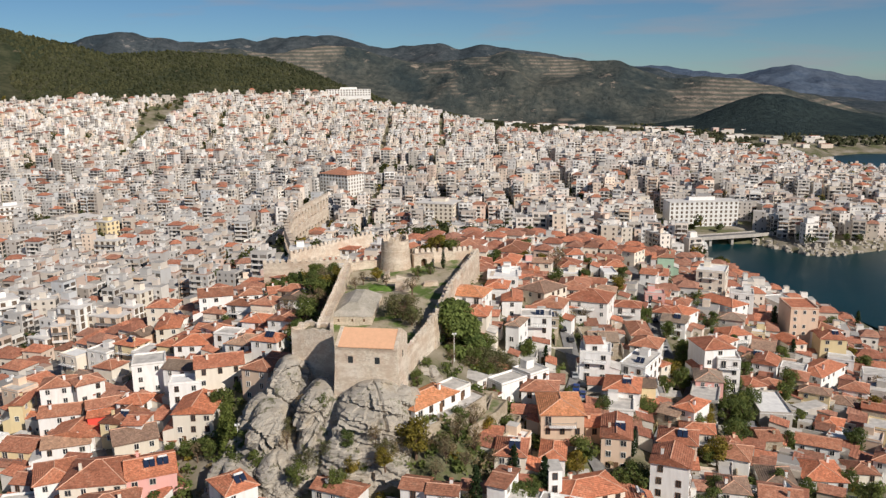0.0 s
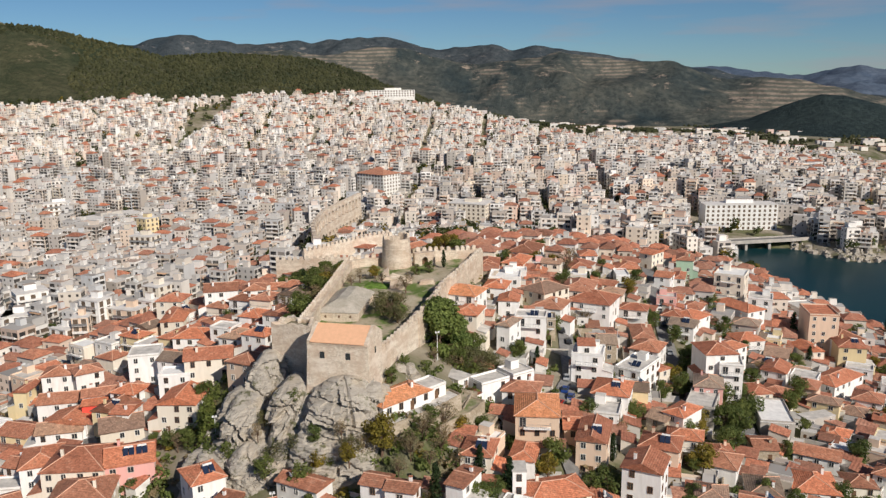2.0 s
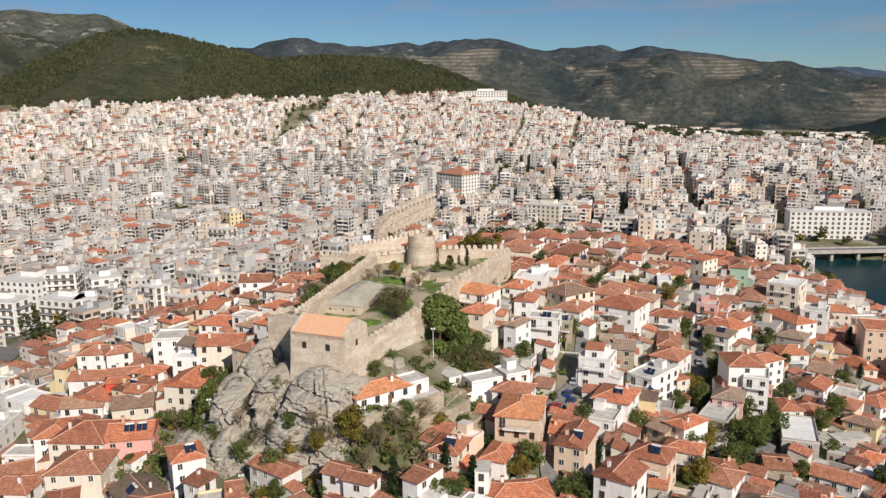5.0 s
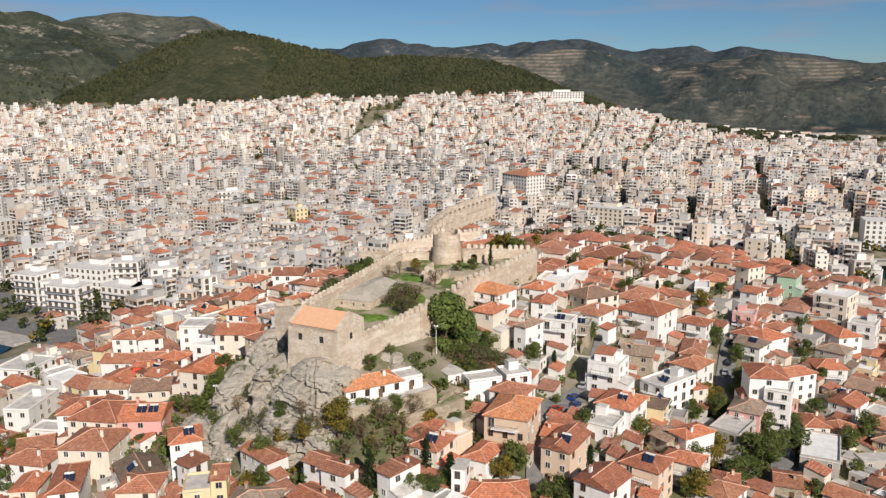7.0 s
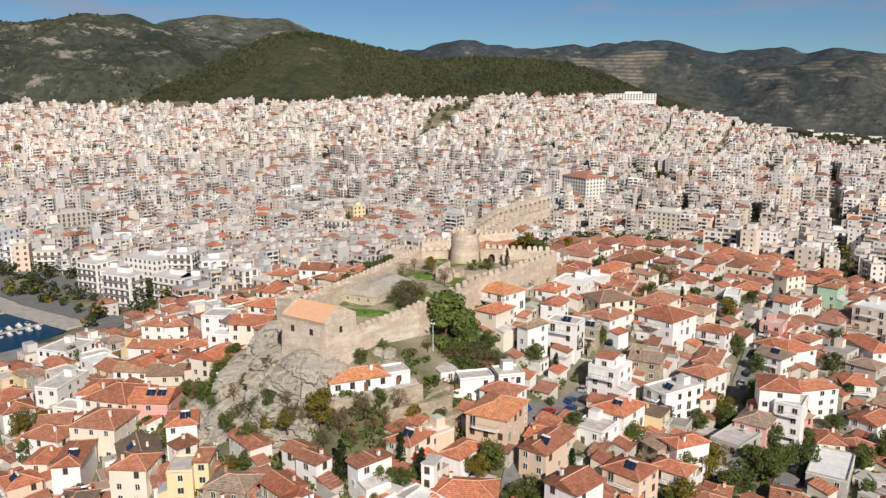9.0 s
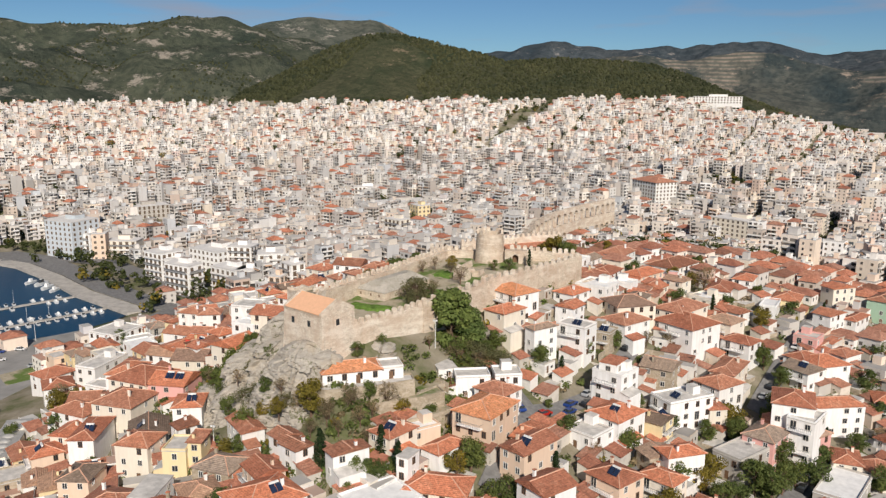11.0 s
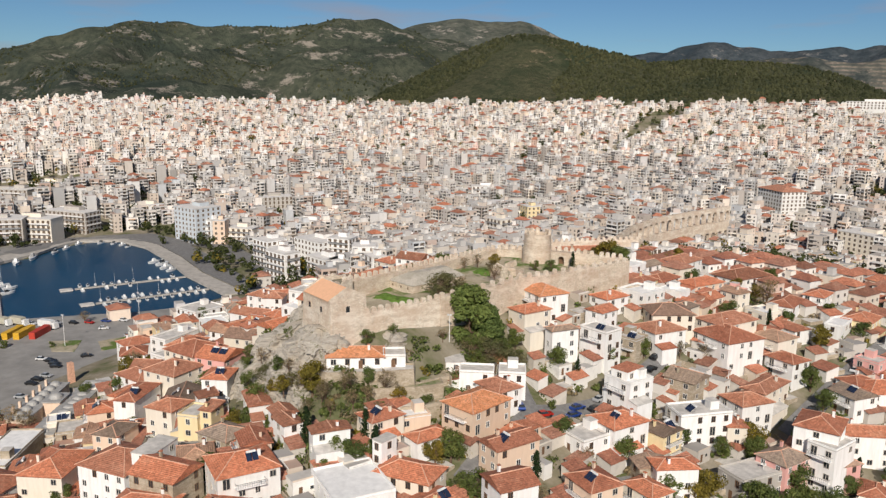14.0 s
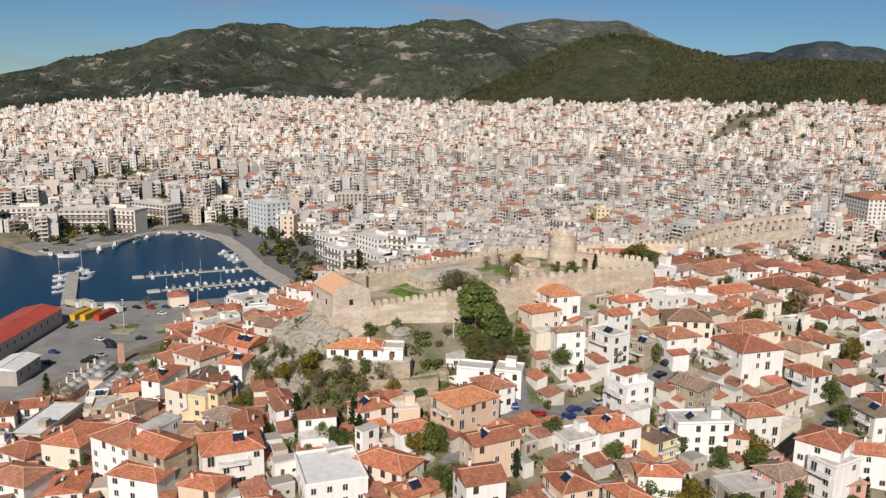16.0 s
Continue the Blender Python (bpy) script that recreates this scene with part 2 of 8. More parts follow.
def ground_mat():
    m, nt, b, g = base("ground_earth", 0.95, 0, 0.1)
    p = g.outputs["Position"]
    n1, n2 = noise_node(nt, p, 0.05, 5, 0.65), noise_node(nt, p, 0.5, 6, 0.7)
    c = ramp_node(nt, n1, [(0.4, (0.10, 0.115, 0.045)), (0.54, (0.24, 0.21, 0.15)), (0.68, (0.38, 0.34, 0.28))])
    c = mix_node(nt, ramp_node(nt, n2, [(0.4, (0, 0, 0)), (0.7, (0.6, 0.6, 0.6))]), c, (0.22, 0.19, 0.14))
    nt.links.new(c, b.inputs["Base Color"])
    bump_to(nt, b, n2, 0.6, 0.3)
    return m


def rock_mat():
    m, nt, b, g = base("grey_cliff_rock", 0.9, 0, 0.2)
    p = g.outputs["Position"]
    mp = nt.nodes.new("ShaderNodeMapping")
    mp.inputs["Rotation"].default_value = (radians(16), radians(-34), radians(20))
    mp.inputs["Scale"].default_value = (0.3, 0.3, 1.9)
    nt.links.new(p, mp.inputs["Vector"])
    strata = noise_node(nt, mp.outputs["Vector"], 1.1, 7, 0.68)
    grain = noise_node(nt, p, 1.6, 6, 0.7)
    patch = noise_node(nt, p, 0.16, 5, 0.6)
    c = ramp_node(nt, strata, [(0.30, (0.16, 0.14, 0.118)), (0.43, (0.38, 0.345, 0.295)), (0.7, (0.54, 0.49, 0.42))])
    c = mix_node(nt, ramp_node(nt, grain, [(0.4, (0.5, 0.5, 0.5)), (0.6, (0, 0, 0))]), c, (0.34, 0.305, 0.26))
    c = mix_node(nt, ramp_node(nt, patch, [(0.5, (0, 0, 0)), (0.72, (0.55, 0.55, 0.55))]), c, (0.46, 0.37, 0.26))
    moss = noise_node(nt, p, 0.35, 6, 0.7)
    c = mix_node(nt, ramp_node(nt, moss, [(0.57, (0, 0, 0)), (0.64, (0.85, 0.85, 0.85))]), c, (0.10, 0.105, 0.04))
    nt.links.new(c, b.inputs["Base Color"])
    bump_to(nt, b, strata, 0.9, 0.4)
    return m


def hill_mat(name, forest, scrub, rock, amount, scale, terraces=0.0):
    """Wooded slopes with scrub, clumps of trees and pale rock outcrops."""
    m, nt, b, g = base(name, 0.95, 0, 0.05)
    p = g.outputs["Position"]
    n1 = noise_node(nt, p, scale, 8, 0.62)
    n2 = noise_node(nt, p, scale * 14, 6, 0.7)
    n3 = noise_node(nt, p, scale * 3.2, 9, 0.78, (1, 1, 2.0))
    n4 = noise_node(nt, p, scale * 5, 5, 0.6)
    c = ramp_node(nt, n1, [(0.36, forest), (0.6, scrub)])
    c = mix_node(nt, ramp_node(nt, n4, [(0.5, (0, 0, 0)), (0.62, (0.5, 0.5, 0.5))]), c, tuple(k * 1.35 for k in scrub))
    c = mix_node(nt, ramp_node(nt, n2, [(0.44, (0, 0, 0)), (0.6, (0.6, 0.6, 0.6))]), c, tuple(k * 0.7 for k in forest))
    if terraces:
        # bare terraced slopes: pale banks one above the other
        bare = ramp_node(nt, noise_node(nt, p, scale * 1.1, 7, 0.62), [(0.52, (0, 0, 0)), (0.57, (terraces, terraces, terraces))])
        w = nt.nodes.new("ShaderNodeTexWave")
        w.bands_direction = "Z"
        w.inputs["Scale"].default_value = 0.035
        w.inputs["Distortion"].default_value = 30.0
        w.inputs["Detail"].default_value = 4.0
        w.inputs["Detail Scale"].default_value = 0.02
        w.inputs["Detail Roughness"].default_value = 0.65
        nt.links.new(p, w.inputs["Vector"])
        bank = ramp_node(nt, w.outputs["Fac"], [(0.3, tuple(k * 1.35 for k in scrub)), (0.8, rock)])
        bank = mix_node(nt, ramp_node(nt, noise_node(nt, p, scale * 9, 6, 0.7), [(0.42, (0, 0, 0)), (0.6, (0.85, 0.85, 0.85))]), bank, scrub)
        c = mix_node(nt, bare, c, bank)
    c = mix_node(nt, ramp_node(nt, n3, [(amount, (0, 0, 0)), (amount + 0.06, (0.9, 0.9, 0.9))]), c, rock)
    nt.links.new(c, b.inputs["Base Color"])
    bump_to(nt, b, n2, 1.0, 8.0)
    return m


def yard_mat():
    m, nt, b, g = base("courtyard_turf", 0.95, 0, 0.1)
    p = g.outputs["Position"]
    n1, n2 = noise_node(nt, p, 0.11, 4, 0.6), noise_node(nt, p, 1.2, 5, 0.7)
    c = ramp_node(nt, n1, [(0.42, (0.10, 0.16, 0.035)), (0.52, (0.40, 0.34, 0.25)), (0.7, (0.50, 0.44, 0.34))])
    c = mix_node(nt, ramp_node(nt, n2, [(0.4, (0, 0, 0)), (0.75, (0.45, 0.45, 0.45))]), c, (0.24, 0.22, 0.13))
    nt.links.new(c, b.inputs["Base Color"])
    bump_to(nt, b, n2, 0.6, 0.2)
    return m


M_SEA, M_GROUND, M_ROCK, M_YARD = sea_mat(), ground_mat(), rock_mat(), yard_mat()
M_HILL_GREEN = hill_mat("green_hill_cover", (0.040, 0.053, 0.042), (0.085, 0.092, 0.064), (0.33, 0.29, 0.24), 0.552, 0.005)
M_HILL_FOREST = hill_mat("pine_wood_cover", (0.050, 0.064, 0.036), (0.098, 0.096, 0.055), (0.27, 0.21, 0.14), 0.585, 0.009)
# these two ridges carry distance haze as a blue tint in the cover
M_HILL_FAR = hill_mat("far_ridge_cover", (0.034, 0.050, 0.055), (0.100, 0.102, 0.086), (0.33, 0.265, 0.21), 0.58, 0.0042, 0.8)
M_HILL_HAZED = hill_mat("haze_tinted_ridge_cover", (0.040, 0.056, 0.068), (0.080, 0.090, 0.095), (0.26, 0.24, 0.22), 0.585, 0.0045)
M_HILL_HIGH = hill_mat("high_ridge_cover", (0.050, 0.066, 0.056), (0.120, 0.122, 0.098), (0.38, 0.34, 0.29), 0.545, 0.0035)
M_HILL_WOOD_DARK = hill_mat("dark_pine_cover", (0.026, 0.040, 0.044), (0.040, 0.056, 0.054), (0.10, 0.10, 0.09), 0.66, 0.006)
# aerial haze put into the base colours as blue
M_HILL_BLUE = hill_mat("haze_blue_ridge_cover", (0.07, 0.10, 0.15), (0.10, 0.125, 0.165), (0.16, 0.16, 0.19), 0.7, 0.003)


# ---------- mesh building ----------
class Build:
    """Gathers corners and faces of one mesh, with a material for each face."""

    def __init__(self):
        self.v, self.f, self.m, self.mats = [], [], [], []

    def mat(self, material):
        if material not in self.mats:
            self.mats.append(material)
        return self.mats.index(material)

    def face(self, pts, material):
        i = len(self.v)
        self.v.extend(tuple(p) for p in pts)
        self.f.append(tuple(range(i, i + len(pts))))
        self.m.append(self.mat(material))

    def solid(self, low, high, material, top=None, bottom=True):
        """A closed prism between two rings of corners, counter-clockwise from above."""
        n, i = len(low), len(self.v)
        self.v.extend(tuple(p) for p in low)
        self.v.extend(tuple(p) for p in high)
        k = self.mat(material)
        for a in range(n):
            b = (a + 1) % n
            self.f.append((i + a, i + b, i + n + b, i + n + a))
            self.m.append(k)
        self.f.append(tuple(range(i + n, i + 2 * n)))
        self.m.append(self.mat(top) if top else k)
        if bottom:
            self.f.append(tuple(range(i + n - 1, i - 1, -1)))
            self.m.append(k)

    def box(self, x0, x1, y0, y1, z0, z1, material, top=None, bottom=True):
        r = [(x0, y0), (x1, y0), (x1, y1), (x0, y1)]
        self.solid([(*p, z0) for p in r], [(*p, z1) for p in r], material, top, bottom)

    def mesh(self, name):
        me = bpy.data.meshes.new(name)
        me.from_pydata(self.v, [], self.f)
        for k in self.mats:
            me.materials.append(k)
        me.polygons.foreach_set("material_index", self.m)
        me.update()
        return me


def part(name, shape, parent=None, label="", at=None):
    """One mesh object, from a Build or a shared mesh, under a thing or a part."""
    ob = new(name, shape.mesh(name) if isinstance(shape, Build) else shape)
    if parent:
        ob.parent = parent
    if at is not None:
        ob.matrix_basis = at
    if label:
        tagged(ob, label)
    return ob


def smooth(ob):
    ob.data.polygons.foreach_set("use_smooth", [True] * len(ob.data.polygons))
    return ob


# ---------- the lie of the land ----------
HILL = [(-15, 70, 44), (-16, 24, 42), (-25, 45, 42), (-10, 9, 31), (-3, 12, 37), (-1, 24, 38), (-4, 38, 42.5), (-1, 45, 41.5), (-5, 30, 42.5), (-21, 1, 24.5), (-6, -2, 26), (14, 20, 26.5), (17, 42, 30.5), (22, 48, 30), (11, 71, 37), (8, 34, 34.2), (12, 45, 32.6), (-30, -4, 22), (-42, 8, 22)]
QUARTER = [(4, -24, 21), (22, 22, 27), (50, 28, 19), (-63, 7, 17), (-79, 4, 14), (-95, 49, 19), (-70, 39, 23), (-69, 58, 28), (-57, 106, 36), (-123, 85, 18), (-31, -36, 11), (-84, -8, 7), (3.5, 75, 43.5), (9.5, 97, 43), (15, 116, 41), (40, 105, 32), (37, 66, 26), (61, 85, 19), (88, 78, 11), (55, -30, 8)]
SHORE = [(91, 177, 26), (115, 154, 15), (137, 110, 4), (25, 203, 36), (165, 200, 3), (165, 20, 3), (-160, 30, 1.0), (-170, 95, 2.5), (-210, -20, 1.0), (-150, -10, 1.0), (-125, -25, 1.6),
         (-125, -60, 1.5), (60, -120, 2), (-60, -130, 2), (135, 395, 5), (196, 345, 3), (-310, 180, 0), (130, 290, 10), (-110, 170, 12), (-10, 150, 38)]
TOWN = [(175, 405, 8), (-22, 456, 2), (96, 440, 2), (-74, 540, 17), (-204, 690, 34), (52, 690, 30), (-154, 872, 86), (-420, 669, 66), (-616, 300, 45),
        (-564, 217, 42), (-426, 397, 6), (-344, 284, -5), (-365, 553, 18), (-248, 610, 20), (-258, 340, -5), (245, 540, 20), (-80, 300, 10),
        (60, 300, 18), (-420, 100, 2), (-258, 830, 84), (-560, 480, 40), (320, 700, 14), (480, 900, 6), (-620, 60, 20), (250, 700, 20)]
RIM = [(-930, 140, 58), (-870, 300, 76), (-760, 490, 82), (-605, 660, 80), (-440, 770, 84), (-130, 890, 82), (-23, 905, 66), (50, 905, 44), (160, 900, 24), (365, 860, 18), (480, 800, 10),
       (-559, 88, 20), (-526, 171, 24), (-600, 400, 48)]
STATIONS = np.array(HILL + QUARTER + SHORE + TOWN + RIM, float)


def _kernel(a, b):
    return np.sqrt(((a[:, None, :] - b[None, :, :]) ** 2).sum(2) + 64.0)


_n = len(STATIONS)
_sys = np.zeros((_n + 1, _n + 1))
_sys[:_n, :_n] = _kernel(STATIONS[:, :2], STATIONS[:, :2])
_sys[:_n, _n] = _sys[_n, :_n] = 1
_w = np.linalg.solve(_sys, np.append(STATIONS[:, 2], 0))

EAST = [(138, 366), (152, 340), (158, 300), (163, 245), (185, 205), (192, 170), (205, 120), (215, 40), (200, -80), (150, -220), (150, -900), (2500, -900), (2500, 1000),
        (900, 985), (600, 962), (520, 925), (462, 850), (426, 730), (462, 690), (640, 690), (600, 600), (450, 400), (290, 345), (262, 335), (237, 325), (222, 329), (214, 348), (203, 365), (170, 364)]
WEST = [(-205, 106), (-253, 113), (-297, 125), (-340, 133), (-373, 131), (-388, 112), (-380, 94), (-366, 77), (-356, 55), (-349, 43), (-359, 23), (-402, 13), (-900, -150), (-900, -900), (-100, -900),
        (-190, -260), (-212, -60), (-224, -21), (-238, 9), (-226, 27), (-214, 48), (-206, 62), (-200, 79), (-202, 97)]


def shore_distance(pts, poly):
    """Distance to the outline, negative inside."""
    d = np.full(len(pts), 1e9)
    inside = np.zeros(len(pts), bool)
    x, y = pts[:, 0], pts[:, 1]
    for i in range(len(poly)):
        (ax, ay), (bx, by) = poly[i], poly[(i + 1) % len(poly)]
        t = np.clip(((x - ax) * (bx - ax) + (y - ay) * (by - ay)) / ((bx - ax) ** 2 + (by - ay) ** 2), 0, 1)
        d = np.minimum(d, np.hypot(x - ax - t * (bx - ax), y - ay - t * (by - ay)))
        if ay != by:
            inside ^= ((ay > y) != (by > y)) & (x < (bx - ax) * (y - ay) / (by - ay) + ax)
    return np.where(inside, -d, d)


def land(pts):
    """Ground heights at many places."""
    pts = np.asarray(pts, float)
    h = _kernel(pts, STATIONS[:, :2]) @ _w[:_n] + _w[_n]
    far = np.clip((np.hypot(pts[:, 0] - 60, pts[:, 1] + 110) - 1080) / 420, 0, 1)
    h = np.minimum(h, 96) * (1 - far) + 12 * far
    h = np.where(pts[:, 1] < 130, np.maximum(h, 1.4), np.maximum(h, -6))
    d = np.minimum(shore_distance(pts, EAST), shore_distance(pts, WEST))
    k = np.clip((d + 1.0) / 3.0, 0, 1)
    near = np.maximum(d, 0) / 14.0
    h = np.minimum(h, 1.5 + 40 * near)
    return np.where(d < 12, np.maximum(h, 1.3), h) * k + (1 - k) * -4.0


GRID_X, GRID_Y, GRID_N, GRID_M, CELL = -1000.0, -200.0, 420, 340, 4.0
_gp = np.array([(GRID_X + i * CELL, GRID_Y + j * CELL) for j in range(GRID_M) for i in range(GRID_N)])
_gh = land(_gp).reshape(GRID_M, GRID_N)
_gs = np.minimum(shore_distance(_gp, EAST), shore_distance(_gp, WEST)).reshape(GRID_M, GRID_N)


def from_grid(a, x, y):
    u, v = min(max((x - GRID_X) / CELL, 0), GRID_N - 1.01), min(max((y - GRID_Y) / CELL, 0), GRID_M - 1.01)
    i, j = int(u), int(v)
    u, v = u - i, v - j
    return float((a[j, i] * (1 - u) + a[j, i + 1] * u) * (1 - v) + (a[j + 1, i] * (1 - u) + a[j + 1, i + 1] * u) * v)


def ground(x, y):
    return from_grid(_gh, x, y)


def shore(x, y):
    """Distance from the water's edge."""
    return from_grid(_gs, x, y)


def lines(a, b, fine_a, fine_b, step, coarse):
    out, x = [], a
    while x < b:
        out.append(x)
        gap = max(fine_a - x, x - fine_b, 0)
        x += step + min(coarse, gap * 0.12)
    return out + [b]


def make_ground():
    xs = lines(-2600, 2600, -230, 230, 4.5, 120)
    ys = lines(-900, 3200, -130, 300, 4.5, 120)
    pts = np.array([(x, y) for y in ys for x in xs])
    h = land(pts)
    nz = np.array([noise.noise((x * 0.08, y * 0.08, 3.1)) for x, y in pts]) * 0.35
    h = h + np.where(h > 2, nz, 0)
    v = [(x, y, z) for (x, y), z in zip(pts.tolist(), h.tolist())]
    nx = len(xs)
    f = [(j * nx + i, j * nx + i + 1, (j + 1) * nx + i + 1, (j + 1) * nx + i) for j in range(len(ys) - 1) for i in range(nx - 1)]
    me = bpy.data.meshes.new("ground")
    me.from_pydata(v, [], f)
    me.materials.append(M_GROUND)
    smooth(tagged(new("ground", me), "dry earth and sparse grass between the houses", "ground", kind="structure"))


make_ground()
for poly, text in ((EAST, "dark green sea of the open bay"), (WEST, "deep blue water of the harbour basin")):
    b = Build()
    b.face([(x, y, 0.0) for x, y in poly], M_SEA)
    tagged(part("water", b), text, "sea", kind="structure")


# ---------- hills round the town ----------
K_AZ = Vector((60, -110, 0))
HILL_SPOTS = {}


def hill(name, text, ridge, r_foot, r_top, r_back, foot, rough, material, seed, r_of=None):
    """A ridge seen from the town: ridge gives (bearing, height) pairs."""
    az = np.linspace(ridge[0][0], ridge[-1][0], int((ridge[-1][0] - ridge[0][0]) * 4) + 1)
    top = np.interp(az, [p[0] for p in ridge], [p[1] for p in ridge])
    rs = np.linspace(0, 1, 44)
    v, f = [], []
    for i, a in enumerate(az):
        ra = radians(float(a))
        for s in rs:
            if s <= 0.75:
                u = s / 0.75
                r = r_foot + (r_top - r_foot) * u
                e = u ** 1.15
            else:
                u = (s - 0.75) / 0.25
                r = r_top + (r_back - r_top) * u
                e = 1 - u * u * 0.9
            x, y = K_AZ.x + r * math.sin(ra), K_AZ.y + r * math.cos(ra)
            edge = 1 - abs(e - 1) ** 2 if s <= 0.75 else 1
            n = noise.fractal((x * 0.0026, y * 0.0026, seed), 1.1, 2.1, 5)
            gul = abs(noise.noise((x * 0.0042, y * 0.0042, seed + 5)))
            low = min(foot, float(top[i]) * 0.55)
            h = low + (float(top[i]) - low) * e + rough * min(1, float(top[i]) / 180) ** 2 * (n * 0.6 - gul) * (1 - e ** 6) * min(1, e * 4)
            h += rough * 0.10 * noise.noise((x * 0.02, y * 0.02, seed))
            v.append((x, y, h))
    HILL_SPOTS[name] = (v, len(rs))
    n = len(rs)
    for i in range(len(az) - 1):
        for j in range(n - 1):
            f.append((i * n + j, (i + 1) * n + j, (i + 1) * n + j + 1, i * n + j + 1))
    me = bpy.data.meshes.new(name)
    me.from_pydata(v, [], f)
    me.materials.append(material)
    smooth(tagged(new(name, me), text, "hill", kind="structure"))


hill("backdrop_hill", "green scrub hill with grey rock outcrops above the town",
     [(-100, 20), (-88, 50), (-80, 84), (-77.7, 107), (-74.3, 141), (-70.7, 166), (-67, 198), (-65, 215), (-63.5, 226), (-60.6, 232), (-57.2, 225), (-55, 231), (-52.7, 226), (-49.5, 242), (-47, 248), (-44.9, 243), (-43.3, 224), (-41, 205), (-36, 180), (-29, 150), (-22, 110), (-14, 70)],
     980, 1690, 2100, 62, 95, M_HILL_GREEN, 2.0)
hill("backdrop_wooded_hill", "pine-wooded low hill behind the upper town",
     [(-60, 50), (-46, 84), (-42.5, 118), (-39, 158), (-36.5, 182), (-34.6, 190), (-32.8, 186), (-31, 178), (-29, 166), (-27.3, 159), (-25.5, 147), (-23.5, 149), (-21.5, 152), (-18, 148), (-15.3, 142), (-13.3, 131), (-11.7, 117), (-10.2, 102), (-8, 86), (-5, 60), (-2, 25)],
     985, 1240, 1500, 70, 14, M_HILL_FOREST, 7.0)
hill("backdrop_far_ridge", "far ridge coloured blue-grey for distance haze",
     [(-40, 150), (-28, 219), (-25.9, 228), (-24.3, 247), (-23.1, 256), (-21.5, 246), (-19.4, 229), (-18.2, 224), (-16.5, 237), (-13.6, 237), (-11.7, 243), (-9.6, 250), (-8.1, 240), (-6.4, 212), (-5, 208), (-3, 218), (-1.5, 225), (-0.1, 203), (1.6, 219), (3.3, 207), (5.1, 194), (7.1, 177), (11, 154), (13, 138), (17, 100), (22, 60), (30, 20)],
     1700, 2570, 3000, 4, 85, M_HILL_HAZED, 4.0)
hill("backdrop_middle_ridge", "brown middle ridge with pale terraces, bare slopes and haze-blue woods",
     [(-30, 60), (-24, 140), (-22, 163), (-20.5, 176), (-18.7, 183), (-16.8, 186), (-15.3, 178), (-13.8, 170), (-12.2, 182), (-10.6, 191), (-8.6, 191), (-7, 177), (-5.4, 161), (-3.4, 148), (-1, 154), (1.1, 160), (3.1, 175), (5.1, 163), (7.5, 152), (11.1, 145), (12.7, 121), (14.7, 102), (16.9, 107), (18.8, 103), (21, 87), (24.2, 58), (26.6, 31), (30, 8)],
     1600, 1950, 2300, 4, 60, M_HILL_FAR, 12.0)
hill("backdrop_dark_hill", "dark low wooded hill beside the bay",
     [(11, 8), (13.5, 16), (15.9, 30), (17.4, 49), (18.9, 65), (20.3, 76), (21.7, 73), (23.5, 60), (25.9, 42), (28.2, 30), (34, 14)],
     1270, 1560, 1800, 3, 10, M_HILL_WOOD_DARK, 9.0)
hill("backdrop_high_ridge", "grey-topped high ridge behind the green hill",
     [(-50, 150), (-46, 255), (-43.8, 276), (-42.5, 288), (-41, 299), (-39, 295), (-37.4, 291), (-36, 296), (-35, 283), (-33.7, 262), (-31.8, 230), (-28, 170), (-24, 100)],
     1500, 2250, 2600, 60, 60, M_HILL_HIGH, 15.0)
# the blue of these mountains is painted haze
hill("backdrop_distant_ridge", "mountains on the horizon with haze painted as blue",
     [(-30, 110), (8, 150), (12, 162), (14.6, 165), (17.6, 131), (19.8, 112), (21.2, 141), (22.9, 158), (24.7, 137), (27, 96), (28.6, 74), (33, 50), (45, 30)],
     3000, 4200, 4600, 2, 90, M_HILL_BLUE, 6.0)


# ---------- old fort on the hill top ----------
def frame_at(x, y, z, rot):
    return pose(x, y, z, 0, 0, rot)


def thing(name, label, category, at, group=""):
    """An empty at the foot of a thing, which its parts hang on."""
    ob = tagged(new(name), label, category, group)
    ob.empty_display_size = 0.5
    ob.matrix_basis = at
    return ob


def ring(r, z, n=32, wob=0.0, seed=0.0):
    return [((r + wob * noise.noise((math.cos(a) * 2, math.sin(a) * 2, z * 0.3 + seed))) * math.cos(a), (r + wob * noise.noise((math.cos(a) * 2, math.sin(a) * 2, z * 0.3 + seed))) * math.sin(a), z)
            for a in [i * math.tau / n for i in range(n)]]


def merlon_mesh():
    b = Build()
    prof = [(-0.66, -0.2), (0.66, -0.2), (0.66, 1.1), (0.45, 1.42), (0, 1.55), (-0.45, 1.42), (-0.66, 1.1)]
    n = len(prof)
    i = 0
    for y in (-0.38, 0.38):
        b.v.extend((x, y, z) for x, z in prof)
    k = b.mat(M_FORT_LIGHT)
    b.f.append(tuple(range(n)))
    b.f.append(tuple(range(2 * n - 1, n - 1, -1)))
    for a in range(n):
        c = (a + 1) % n
        b.f.append((a, a + n, c + n, c))
    b.m.extend([k] * (n + 2))
    return b.mesh("merlon")


MERLON = merlon_mesh()


